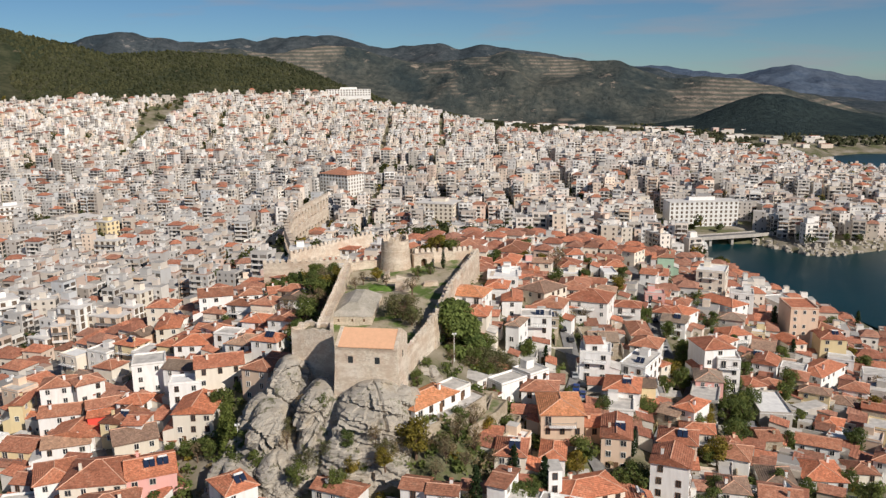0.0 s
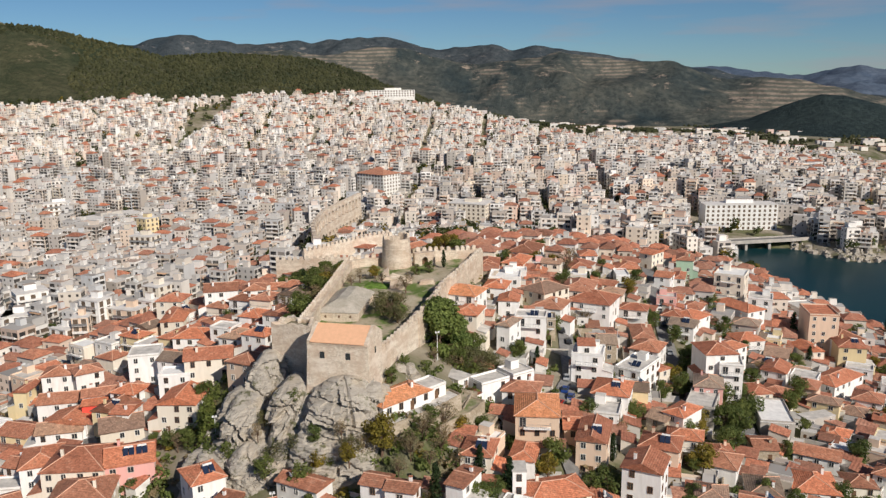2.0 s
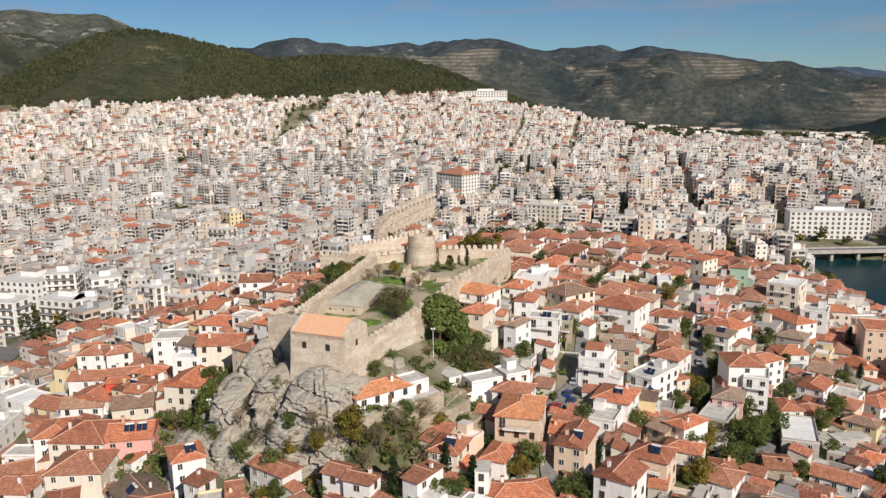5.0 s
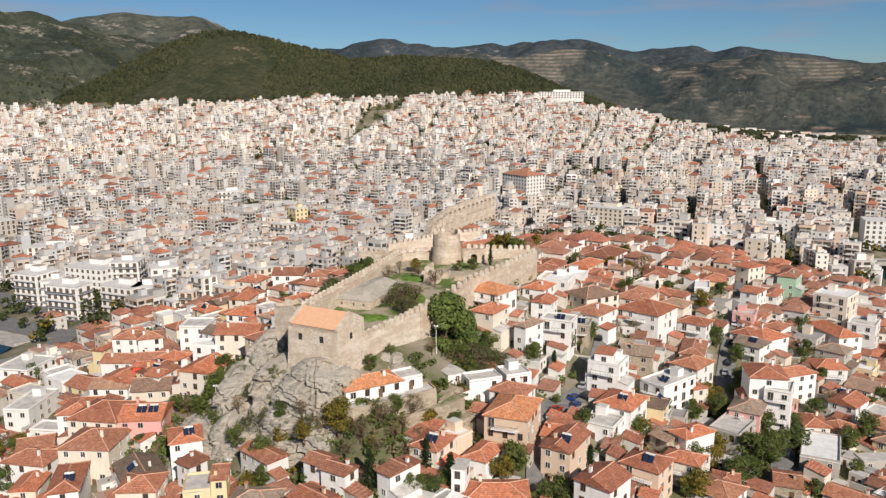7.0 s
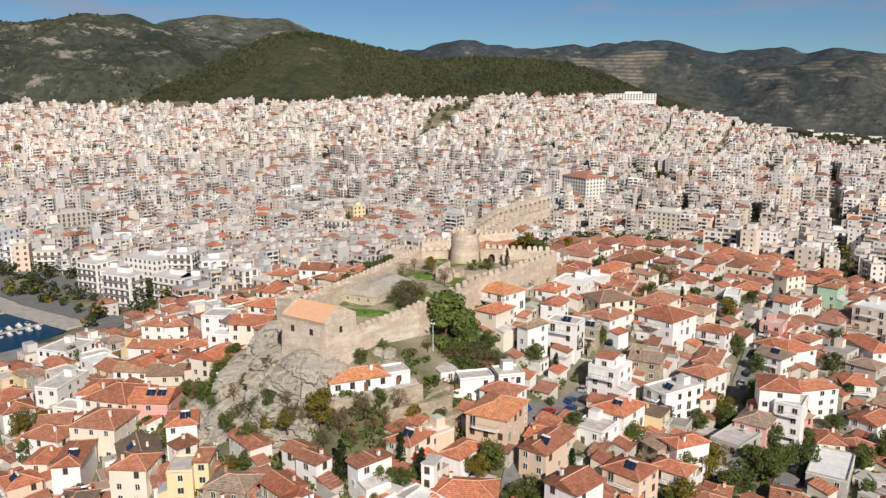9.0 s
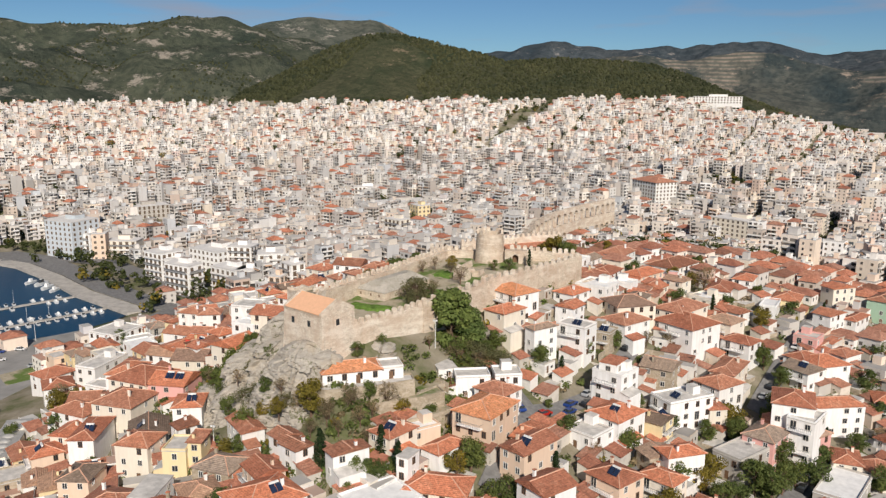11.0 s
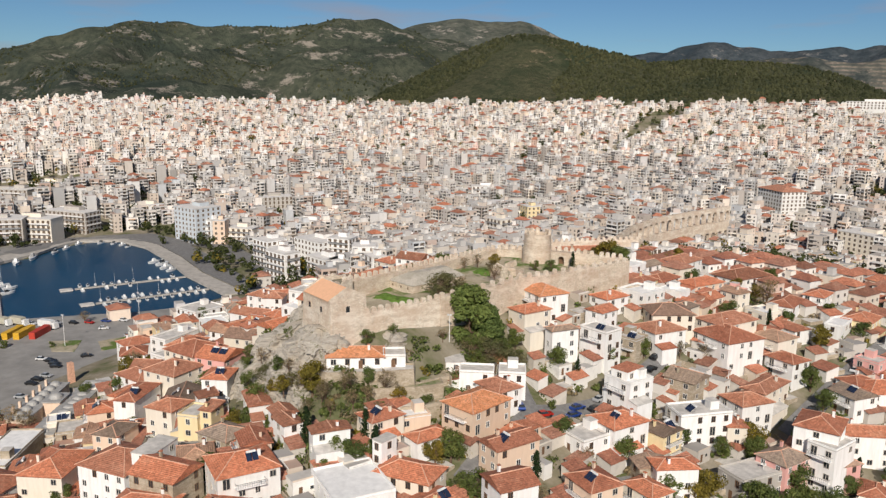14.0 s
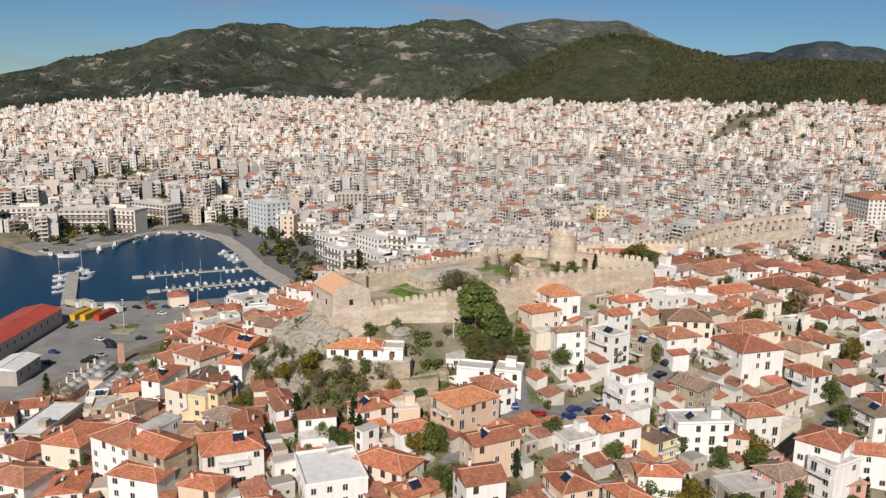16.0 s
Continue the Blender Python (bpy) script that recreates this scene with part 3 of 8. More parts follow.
def fort_wall(name, label, pts, thick=2.0, merlons=True, depth=9.0, ragged=0.0, material=None, gap=2.3, side=1, group=""):
    """A stretch of curtain wall along pts (x, y, top height), standing on the ground."""
    material = material or M_FORT
    th = thing(name, label, "fort wall", pose(0, 0, 0), group)
    b = Build()
    rows = []
    for (x0, y0, z0), (x1, y1, z1) in zip(pts[:-1], pts[1:]):
        ln = math.hypot(x1 - x0, y1 - y0)
        n = max(2, int(ln / 1.6))
        for i in range(n + (1 if (x1, y1, z1) == pts[-1] else 0)):
            t = i / n
            nx, ny = -(y1 - y0) / ln, (x1 - x0) / ln
            rows.append((x0 + (x1 - x0) * t, y0 + (y1 - y0) * t, z0 + (z1 - z0) * t, nx, ny))
    m = b.mat(material)
    for x, y, z, nx, ny in rows:
        q = z + ragged * (noise.noise((x * 0.35, y * 0.35, 1.0)) + 0.6 * noise.noise((x * 1.1, y * 1.1, 4.0)))
        w0 = thick * 0.62 + 0.12 * noise.noise((x * 0.5, y * 0.5, 2.0))
        low = z - depth
        for s in (-1, 1):
            b.v.append((x + nx * w0 * s, y + ny * w0 * s, low))
            b.v.append((x + nx * thick * 0.5 * s, y + ny * thick * 0.5 * s, q))
    for i in range(len(rows) - 1):
        a, c = i * 4, i * 4 + 4
        for f in ((a, c, c + 1, a + 1), (a + 3, c + 3, c + 2, a + 2), (a + 1, c + 1, c + 3, a + 3)):
            b.f.append(f)
            b.m.append(m)
    e = (len(rows) - 1) * 4
    b.f.extend([(0, 1, 3, 2), (e + 2, e + 3, e + 1, e)])
    b.m.extend([m, m])
    part("wall_body", b, th)
    if merlons:
        run = 0.6
        for (x0, y0, z0), (x1, y1, z1) in zip(pts[:-1], pts[1:]):
            ln = math.hypot(x1 - x0, y1 - y0)
            nx, ny = -(y1 - y0) / ln, (x1 - x0) / ln
            while run < ln - 0.5:
                t = run / ln
                o = (thick * 0.5 - 0.4) * side
                part("merlon", MERLON, th, at=pose(x0 + (x1 - x0) * t + nx * o, y0 + (y1 - y0) * t + ny * o, z0 + (z1 - z0) * t - 0.08 + random.uniform(-0.12, 0.05),
                                                  random.uniform(-2, 2), random.uniform(-2, 2), math.degrees(math.atan2(y1 - y0, x1 - x0)) + random.uniform(-3, 3)))
                run += gap + random.uniform(-0.2, 0.2)
            run -= ln
            run = max(run, 0.6)
    return th


def window_mesh(w, h, frame_mat, shutters=None, cols=2):
    """A window in one piece: frame proud of the wall, panes set back between the bars; the wall lies at y = 0, the outside at -y."""
    b = Build()
    f, bar = 0.1, 0.07
    xs = [-w / 2 - f, -w / 2]
    for k in range(1, cols):
        c = -w / 2 + w * k / cols
        xs += [c - bar / 2, c + bar / 2]
    xs += [w / 2, w / 2 + f]
    zs = [-f, 0, h, h + f]
    nx = len(xs)
    b.v = [(x, -0.07, z) for z in zs for x in xs]
    fm, gm = b.mat(frame_mat), b.mat(M_GLASS)
    for r in range(3):
        for c in range(nx - 1):
            a = r * nx + c
            q = (a, a + 1, a + nx + 1, a + nx)
            if r == 1 and c % 2 == 1:
                i = len(b.v)
                b.v += [(b.v[k][0], 0.02, b.v[k][2]) for k in q]
                b.f.append((i, i + 1, i + 2, i + 3))
                b.m.append(gm)
                for k in range(4):
                    m = (k + 1) % 4
                    b.f.append((q[k], q[m], i + m, i + k))
                    b.m.append(fm)
            else:
                b.f.append(q)
                b.m.append(fm)
    o = [0, nx - 1, 4 * nx - 1, 3 * nx]
    i = len(b.v)
    b.v += [(b.v[k][0], 0.08, b.v[k][2]) for k in o]
    for k in range(4):
        m = (k + 1) % 4
        b.f.append((o[m], o[k], i + k, i + m))
        b.m.append(fm)
    return b.mesh("window")


M_FRAME_WHITE = plain("white_frame", (0.72, 0.70, 0.66), 0.5)
WIN = [window_mesh(0.95, 1.3, M_FRAME_WHITE), window_mesh(0.9, 1.35, M_WOOD), window_mesh(1.0, 1.3, M_FRAME_WHITE), window_mesh(1.15, 1.25, M_FRAME)]
WIN_DOOR = window_mesh(1.3, 2.15, M_FRAME)
def fort_opening():
    b = Build()
    # dark block fills the bare opening, standing for the shade inside
    b.box(-0.55, 0.55, -0.03, 0.12, 0, 1.5, M_GLASS)
    b.box(-0.78, -0.551, -0.08, 0.1, -0.15, 1.9, M_FORT_LIGHT)
    b.box(0.551, 0.78, -0.08, 0.1, -0.15, 1.9, M_FORT_LIGHT)
    b.box(-0.55, 0.55, -0.08, 0.1, 1.502, 1.9, M_FORT_LIGHT)
    return b.mesh("window")


WIN_FORT = fort_opening()


def guard_house():
    th = thing("guard_house", "pale stone guard house with an orange roof on the rock", "house", frame_at(-15.7, 22.7, 44.0, -9))
    w, d, ze, zr = 13.6, 10.2, 8.9, 11.5
    b = Build()
    for k in range(7):
        z0, z1 = -7 + k * (ze + 7) / 7, -7 + (k + 1) * (ze + 7) / 7
        g0, g1 = 0.75 * (1 - (k / 7)) ** 1.5, 0.75 * (1 - ((k + 1) / 7)) ** 1.5
        lo = [(-w / 2 - g0, -d / 2 - g0, z0), (w / 2 + g0, -d / 2 - g0, z0), (w / 2 + g0, d / 2 + g0, z0), (-w / 2 - g0, d / 2 + g0, z0)]
        hi = [(-w / 2 - g1, -d / 2 - g1, z1), (w / 2 + g1, -d / 2 - g1, z1), (w / 2 + g1, d / 2 + g1, z1), (-w / 2 - g1, d / 2 + g1, z1)]
        for a in range(4):
            c = (a + 1) % 4
            b.face([lo[a], lo[c], hi[c], hi[a]], M_FORT_LIGHT)
    part("wall", b, th)
    for s in (-1, 1):
        g = Build()
        x0, x1 = (w / 2 - 0.75, w / 2) if s > 0 else (-w / 2, -w / 2 + 0.75)
        prof = [(-d / 2, ze - 0.02), (d / 2, ze - 0.02), (d / 2, ze + 0.3), (0, zr + 0.35), (-d / 2, ze + 0.3)]
        n = len(prof)
        for x in (x0, x1):
            g.v.extend((x, y, z) for y, z in prof)
        g.f.append(tuple(range(n - 1, -1, -1)))
        g.f.append(tuple(range(n, 2 * n)))
        g.m.extend([g.mat(M_FORT_LIGHT)] * 2)
        for a in range(n):
            c = (a + 1) % n
            g.f.append((a, c, c + n, a + n))
            g.m.append(0)
        part("gable", g, th)
    r = Build()
    for s in (-1, 1):
        y0, z0 = s * (d / 2 + 0.25), ze - 0.02
        p = [(-w / 2 + 0.76, y0, z0), (w / 2 - 0.76, y0, z0), (w / 2 - 0.76, 0, zr), (-w / 2 + 0.76, 0, zr)]
        q = [(x, y, z + 0.16) for x, y, z in p]
        if s > 0:
            p, q = p[::-1], q[::-1]
        r.solid(p, q, M_TILE_NEW)
    part("roof", r, th, "new light-orange clay tiles")
    c = Build()
    c.box(-w / 2, w / 2, -d / 2 - 0.14, -d / 2 - 0.002, ze - 0.55, ze - 0.25, M_FORT)
    part("cornice", c, th)
    for x in (-3.4, 2.4):
        part("window", WIN_FORT, th, at=pose(x, -d / 2 - 0.06, 5.4))
    part("window", WIN_FORT, th, at=pose(w / 2 + 0.06, -0.3, 5.6, 0, 0, 90))


guard_house()

fort_wall("fort_wall", "crenellated stone curtain wall beside the guard house", [(-8.9, 26.4, 48.4), (-3.2, 47.8, 49.3)], 1.7, True, 11, 0.1, M_FORT_LIGHT, 2.0, -1, "fort walls")
fort_wall("fort_wall", "worn stone curtain wall with broken crest", [(-3.2, 47.8, 49.6), (-0.5, 60, 50.4), (1.8, 75, 51.2), (6.4, 97, 50.8), (11.2, 120, 51.0)], 2.2, True, 11, 0.8, M_FORT, 3.4, -1, "fort walls")
fort_wall("fort_wall", "long stone curtain wall with low merlons", [(-29.0, 37, 50.9), (-29.6, 70, 50.6), (-30.4, 106, 50.6), (-20, 109.5, 51.0)], 1.9, True, 14, 0.3, M_FORT, 2.4, 1, "fort walls")
fort_wall("fort_wall", "crenellated inner wall joining the round tower", [(-9.5, 111.5, 52.6), (3, 117, 51.8), (11, 121, 51.4)], 1.8, True, 10, 0.1, M_FORT, 2.1, -1, "fort walls")
fort_wall("fort_wall", "short pale wall below the curtain", [(13, 98, 43.5), (17, 118, 44.5)], 1.2, False, 8, 0.5, M_FORT_LIGHT, group="fort walls")
fort_wall("fort_wall", "outer crenellated wall behind the round tower", [(-62, 169, 39.5), (-52, 182, 40.0), (-40, 198, 40.4), (-32, 206, 40.6)], 1.6, True, 9, 0.1, M_FORT_LIGHT, 2.4, -1, "fort walls")
fort_wall("fort_wall", "low crenellated wall above the trees", [(-70, 158, 38.6), (-55, 158, 39.0), (-38, 160, 39.6)], 1.5, True, 8, 0.2, M_FORT, 2.3, -1, "fort walls")


def west_tower():
    th = thing("fort_tower", "ruined square stone tower beside the guard house", "tower", pose(0, 0, 0))
    b = Build()
    c = [(-35.0, 32.6), (-25.0, 29.4), (-26.0, 37.5), (-33.0, 40.0)]
    n = 9
    out = []
    for i in range(4):
        (x0, y0), (x1, y1) = c[i], c[(i + 1) % 4]
        for k in range(n):
            out.append((x0 + (x1 - x0) * k / n, y0 + (y1 - y0) * k / n))
    low = [(x * 1.0 + (x + 28.5) * 0.06, y + (y - 35) * 0.06, 32) for x, y in out]
    high = [(x, y, 52.4 + 1.0 * noise.noise((x * 0.5, y * 0.5, 9)) + 0.6 * noise.noise((x * 1.7, y * 1.7, 3))) for x, y in out]
    ins = [(-28.7 + (x + 28.7) * 0.74, 34.8 + (y - 34.8) * 0.74) for x, y in out]
    hi_in = [(x, y, h[2] - 0.1) for (x, y), h in zip(ins, high)]
    lo_in = [(x, y, 51.2) for x, y in ins]
    m = len(out)
    for a in range(m):
        q = (a + 1) % m
        b.face([low[a], low[q], high[q], high[a]], M_FORT_LIGHT)
        b.face([high[a], high[q], hi_in[q], hi_in[a]], M_FORT_LIGHT)
        b.face([hi_in[a], hi_in[q], lo_in[q], lo_in[a]], M_FORT)
    b.face(lo_in, M_GROUND)
    part("wall", b, th)


west_tower()


def round_tower():
    th = thing("round_tower", "tall round stone keep with a ruined battlement", "tower", pose(-15.4, 108.2, 0))
    b = Build()
    prev = None
    for z, r in ((42, 5.5), (46, 5.2), (50, 4.9), (53, 4.6), (56, 4.45), (57.6, 4.4)):
        cur = ring(r, z, 36, 0.12)
        if prev:
            for a in range(36):
                c = (a + 1) % 36
                b.face([prev[a], prev[c], cur[c], cur[a]], M_FORT)
        prev = cur
    inner = ring(3.4, 57.6, 36)
    floor_ring = ring(3.4, 56.2, 36)
    for a in range(36):
        c = (a + 1) % 36
        b.face([prev[a], prev[c], inner[c], inner[a]], M_FORT)
        b.face([inner[a], inner[c], floor_ring[c], floor_ring[a]], M_FORT)
    b.face(floor_ring, M_SLATE)
    smooth(part("wall", b, th))
    band = Build()
    r0, r1 = ring(4.68, 54.4, 36), ring(4.7, 54.8, 36)
    for a in range(36):
        c = (a + 1) % 36
        band.face([r0[a], r0[c], r1[c], r1[a]], M_FORT_LIGHT)
    part("string_course", band, th)
    for i in range(14):
        a = i * math.tau / 14
        if i in (0, 4, 9, 12, 13):
            continue
        part("merlon", MERLON, th, at=pose(3.95 * math.cos(a), 3.95 * math.sin(a), 57.5 - random.uniform(0, 0.4), 0, 0, math.degrees(a) + 90))


round_tower()


def gate_house():
    th = thing("gate_house", "stone gate house with an arched doorway at the keep", "gate", frame_at(-6.6, 109.6, 47.9, 22))
    b = Build()
    w, h = 7.0, 4.7
    arch = [(-1.0, 0)] + [(1.0 * math.cos(a), 2.3 + 1.0 * math.sin(a)) for a in [math.pi - i * math.pi / 10 for i in range(11)]] + [(1.0, 0)]
    outer = [(-w / 2, 0), (-w / 2, h), (w / 2, h), (w / 2, 0)]
    for y, flip in ((-1.1, 0), (1.1, 1)):
        for k in range(len(arch) - 1):
            (x0, z0), (x1, z1) = arch[k], arch[k + 1]
            t0, t1 = k / (len(arch) - 1), (k + 1) / (len(arch) - 1)

            def rim(t):
                s = t * 3
                i = min(int(s), 2)
                (ax, az), (bx, bz) = outer[i], outer[i + 1]
                return (ax + (bx - ax) * (s - i), az + (bz - az) * (s - i))
            p, q = rim(t0), rim(t1)
            f = [(x0, y, z0), (x1, y, z1), (q[0], y, q[1]), (p[0], y, p[1])]
            b.face(f if flip else f[::-1], M_FORT)
    for k in range(len(arch) - 1):
        (x0, z0), (x1, z1) = arch[k], arch[k + 1]
        b.face([(x0, -1.1, z0), (x0, 1.1, z0), (x1, 1.1, z1), (x1, -1.1, z1)], M_FORT)
    b.face([(-w / 2, -1.1, h), (w / 2, -1.1, h), (w / 2, 1.1, h), (-w / 2, 1.1, h)], M_FORT)
    for s in (-1, 1):
        f = [(s * w / 2, -1.1, 0), (s * w / 2, 1.1, 0), (s * w / 2, 1.1, h), (s * w / 2, -1.1, h)]
        b.face(f if s > 0 else f[::-1], M_FORT)
    part("wall", b, th)
    d = Build()
    d.box(-0.98, 0.98, 0.5, 0.6, 0, 3.2, M_WOOD)
    part("door", d, th, "dark wooden gate door")


gate_house()


def store_house():
    th = thing("fort_store", "old stone store house with a stone-slated hipped roof", "house", frame_at(-23.3, 64.0, 46.4, -3))
    w, d, ze, zr = 10.8, 21.0, 2.4, 4.8
    b = Build()
    b.box(-w / 2, w / 2, -d / 2, d / 2, -3, ze, M_FORT)
    part("wall", b, th)
    r = Build()
    o = 0.2
    e = [(-w / 2 - o, -d / 2 - o, ze), (w / 2 + o, -d / 2 - o, ze), (w / 2 + o, d / 2 + o, ze), (-w / 2 - o, d / 2 + o, ze)]
    t = [(-1.2, -d / 2 + 4.6, zr), (1.2, -d / 2 + 4.6, zr), (1.2, d / 2 - 3, zr), (-1.2, d / 2 - 3, zr)]
    r.solid(e, t, M_SLATE)
    part("roof", r, th)
    for x in (-3.2, 0.4, 3.4):
        s = Build()
        s.box(x - 0.25, x + 0.25, -d / 2 - 0.03, -d / 2 + 0.1, 1.0, 1.7, M_WOOD)
        part("vent", s, th)


store_house()


def courtyard():
    """The raised ground inside the walls."""
    left = [(-28.0, 30), (-28.2, 50), (-28.6, 70), (-29.2, 90), (-29.0, 106)]
    right = [(-8.0, 28), (-3.6, 48), (0.4, 70), (4.6, 92), (9.8, 118)]
    n, m = 40, 22
    v, f = [], []
    for i in range(n):
        u = i / (n - 1) * 4
        k = min(int(u), 3)
        a = Vector(left[k]).lerp(Vector(left[k + 1]), u - k)
        c = Vector(right[k]).lerp(Vector(right[k + 1]), u - k)
        for j in range(m):
            p = a.lerp(c, j / (m - 1))
            v.append((p.x, p.y, 45.7 + (p.y - 28) * 0.033 + 0.5 * noise.noise((p.x * 0.15, p.y * 0.15, 8)) + 0.2 * noise.noise((p.x * 0.7, p.y * 0.7, 2))))
    for i in range(n - 1):
        for j in range(m - 1):
            f.append((i * m + j, i * m + j + 1, (i + 1) * m + j + 1, (i + 1) * m + j))
    me = bpy.data.meshes.new("courtyard_ground")
    me.from_pydata(v, [], f)
    me.materials.append(M_YARD)
    smooth(tagged(new("courtyard_ground", me), "patchy grass and bare earth inside the fort", "ground", kind="structure"))


courtyard()

for x, y, sx, sy, h in ((-12, 84, 2.4, 1.6, 4.0), (-9.5, 90, 1.2, 3.0, 2.0), (-15, 92, 3.5, 1.0, 1.6), (-4, 88, 2.6, 1.0, 1.8), (-17.5, 97, 1.0, 2.4, 2.4)):
    b = Build()
    lo = [(-sx, -sy, -1), (sx, -sy, -1), (sx, sy, -1), (-sx, sy, -1)]
    hi = [(px * random.uniform(0.6, 0.95), py * random.uniform(0.6, 0.95), h * random.uniform(0.6, 1.1)) for px, py, _ in lo]
    b.solid(lo, hi, M_FORT)
    th = tagged(part("ruined_wall", b, at=pose(x, y, 47.6, 0, 0, random.uniform(-20, 20))), "stump of a ruined stone wall inside the fort", "ruin", "ruins in the fort")


# ---------- the crag under the guard house ----------
CRAG = thing("crag", "grey bedded rock crag with cracks and tufts of green", "rock", pose(0, 0, 0))


def crag_slope():
    """The broken slope between the rock masses."""
    top = [(-47, 48, 34), (-42, 38, 36), (-38, 30, 38), (-31, 26.5, 39.5), (-24.5, 21, 41), (-23.8, 17, 42), (-16, 16, 42), (-9, 15, 42), (-6.5, 18, 41.5), (-6, 26, 41), (-4, 34, 41)]
    foot = [(-56, 44, 26), (-55, 31, 23), (-51, 17, 19.5), (-46, 6.5, 18), (-38, 3.0, 19.5), (-28, 3, 22), (-18, 4.5, 25), (-8, 5.0, 28.5), (-3.2, 8, 31.5), (-2.5, 16, 33.5), (-1.5, 28, 35.5)]
    n, m = 120, 46

    def along(pts, s):
        u = s * (len(pts) - 1)
        i = min(int(u), len(pts) - 2)
        return Vector(pts[i]).lerp(Vector(pts[i + 1]), u - i)
    v, f = [], []
    for i in range(n):
        s = i / (n - 1)
        a, b = along(top, s), along(foot, s)
        for j in range(m):
            t = j / (m - 1)
            p = a.lerp(b, t)
            k = min(1, t * 7) * min(1, (1 - t) * 5) * min(1, s * 12) * min(1, (1 - s) * 12)
            p.z += k * (noise.fractal(p * 0.16, 1.0, 2.0, 5) * 1.8)
            v.append(p)
    for i in range(n - 1):
        for j in range(m - 1):
            f.append((i * m + j, i * m + j + 1, (i + 1) * m + j + 1, (i + 1) * m + j))
    me = bpy.data.meshes.new("rock_slope")
    me.from_pydata(v, [], f)
    me.materials.append(M_ROCK)
    part("rock_slope", me, CRAG)


def rock_mass(x, y, z0, rx, ry, z1, rot, seed, axis=(-0.30, -0.25, 0.92), beds=0.42, lean=0.0):
    """One big block of the crag: steep sides, tilted beds broken into ledges, open joints."""
    n, m = 110, 60
    axis = Vector(axis).normalized()
    cut = Vector((axis.z, 0.4, -axis.x)).normalized()
    third = axis.cross(cut).normalized()
    ca, sa_ = math.cos(radians(rot)), math.sin(radians(rot))
    v, f = [], []
    for j in range(m + 1):
        h = j / m
        r = (1 - h ** 4.5) ** 0.5 * (1.16 - 0.40 * h)
        for i in range(n):
            a = i * math.tau / n
            c, s = math.cos(a), math.sin(a)
            k = (abs(c) ** 2.8 + abs(s) ** 2.8) ** (-1 / 2.8)
            lx, ly = rx * r * k * c, ry * r * k * s + lean * h
            p = Vector((x + ca * lx - sa_ * ly, y + sa_ * lx + ca * ly, z0 + (z1 - z0) * (1 - (1 - h) ** 1.15)))
            d = Vector((ca * c - sa_ * s, sa_ * c + ca * s, 0))
            q = p + Vector((seed * 7, seed * 3, 0))
            bend = noise.noise(q * 0.1) * 1.1
            bed = p.dot(axis) * beds + bend * 0.5
            fr = bed - math.floor(bed)
            deep = max(0.0, 0.5 + 1.1 * noise.noise(q * 0.07 + Vector((5, 0, 0))))
            ledge = 0.45 * fr - (1.0 if fr < 0.12 else 0) * deep
            thin = p.dot(axis) * beds * 3.1 + bend * 1.5
            ledge -= 0.22 if thin - math.floor(thin) < 0.25 else 0
            jo = p.dot(cut) * 0.11 + noise.noise(q * 0.09) * 0.5
            joint = -1.1 * max(0, 1 - abs(jo - round(jo)) * 22)
            # broken blocks between the joints
            block_a = noise.cell((p.dot(axis) * beds * 0.9 + bend * 0.4 + seed, p.dot(cut) * 0.17 + bend * 0.25, p.dot(third) * 0.17 + seed))
            block_b = noise.cell((p.dot(axis) * beds * 2.1 + bend * 0.6, p.dot(cut) * 0.42 + bend * 0.3, p.dot(third) * 0.4))
            ledge += block_a * 1.5 + block_b * 0.5 - 0.9
            big = noise.noise(q * 0.09) * 1.2 + noise.fractal(q * 0.5, 1.0, 2.0, 4) * 0.3
            p += d * ((ledge + joint + big) * min(1, (1 - h) * 3 + 0.25))
            p.z += (noise.noise(q * 0.15) * 0.9 + joint * 0.4) * min(1, h * 2)
            v.append(p)
    for j in range(m):
        for i in range(n):
            k = (i + 1) % n
            f.append((j * n + i, j * n + k, (j + 1) * n + k, (j + 1) * n + i))
    me = bpy.data.meshes.new("rock_mass")
    me.from_pydata(v, [], f)
    me.materials.append(M_ROCK)
    part("rock_mass", me, CRAG)


crag_slope()
FLAT_BEDS = (0.20, 0.1, 0.96)
STEEP = (-0.62, -0.2, 0.70)
for job in ((-15.4, 14.6, 23, 10.0, 9.8, 46.2, -12, 1.0, FLAT_BEDS, 0.26, 2.4), (-26.6, 18.5, 22, 6.6, 10.4, 44.5, -4, 2.0, STEEP, 0.3, 3.0), (-35.0, 31.0, 26, 6.4, 9.0, 46.0, 8, 3.0, STEEP, 0.22, 1.5),
            (-38.0, 20.5, 16, 8.0, 12.0, 39.5, 12, 4.0, STEEP, 0.3, 4.0), (-43.5, 11.5, 13, 7.6, 9.5, 29.5, 20, 5.0, STEEP, 0.34, 2.5), (-33.0, 12.0, 17, 7.0, 8.0, 32.5, 5, 6.0, STEEP, 0.34, 2.5),
            (-23.0, 10.4, 21, 7.0, 5.4, 35.0, -15, 7.0, STEEP, 0.34, 2.0), (-8.8, 14.5, 25, 4.6, 7.0, 44.6, -20, 8.0, FLAT_BEDS, 0.3, 2.0),
            (-4.6, 32.5, 35, 3.6, 4.4, 43.6, 10, 10.0, FLAT_BEDS, 0.4, 0.0), (-46.0, 25.0, 15, 6.0, 10.0, 32.0, 10, 12.0, STEEP, 0.34, 2.0)):
    rock_mass(*job)


# ---------- houses ----------
TAKEN = []


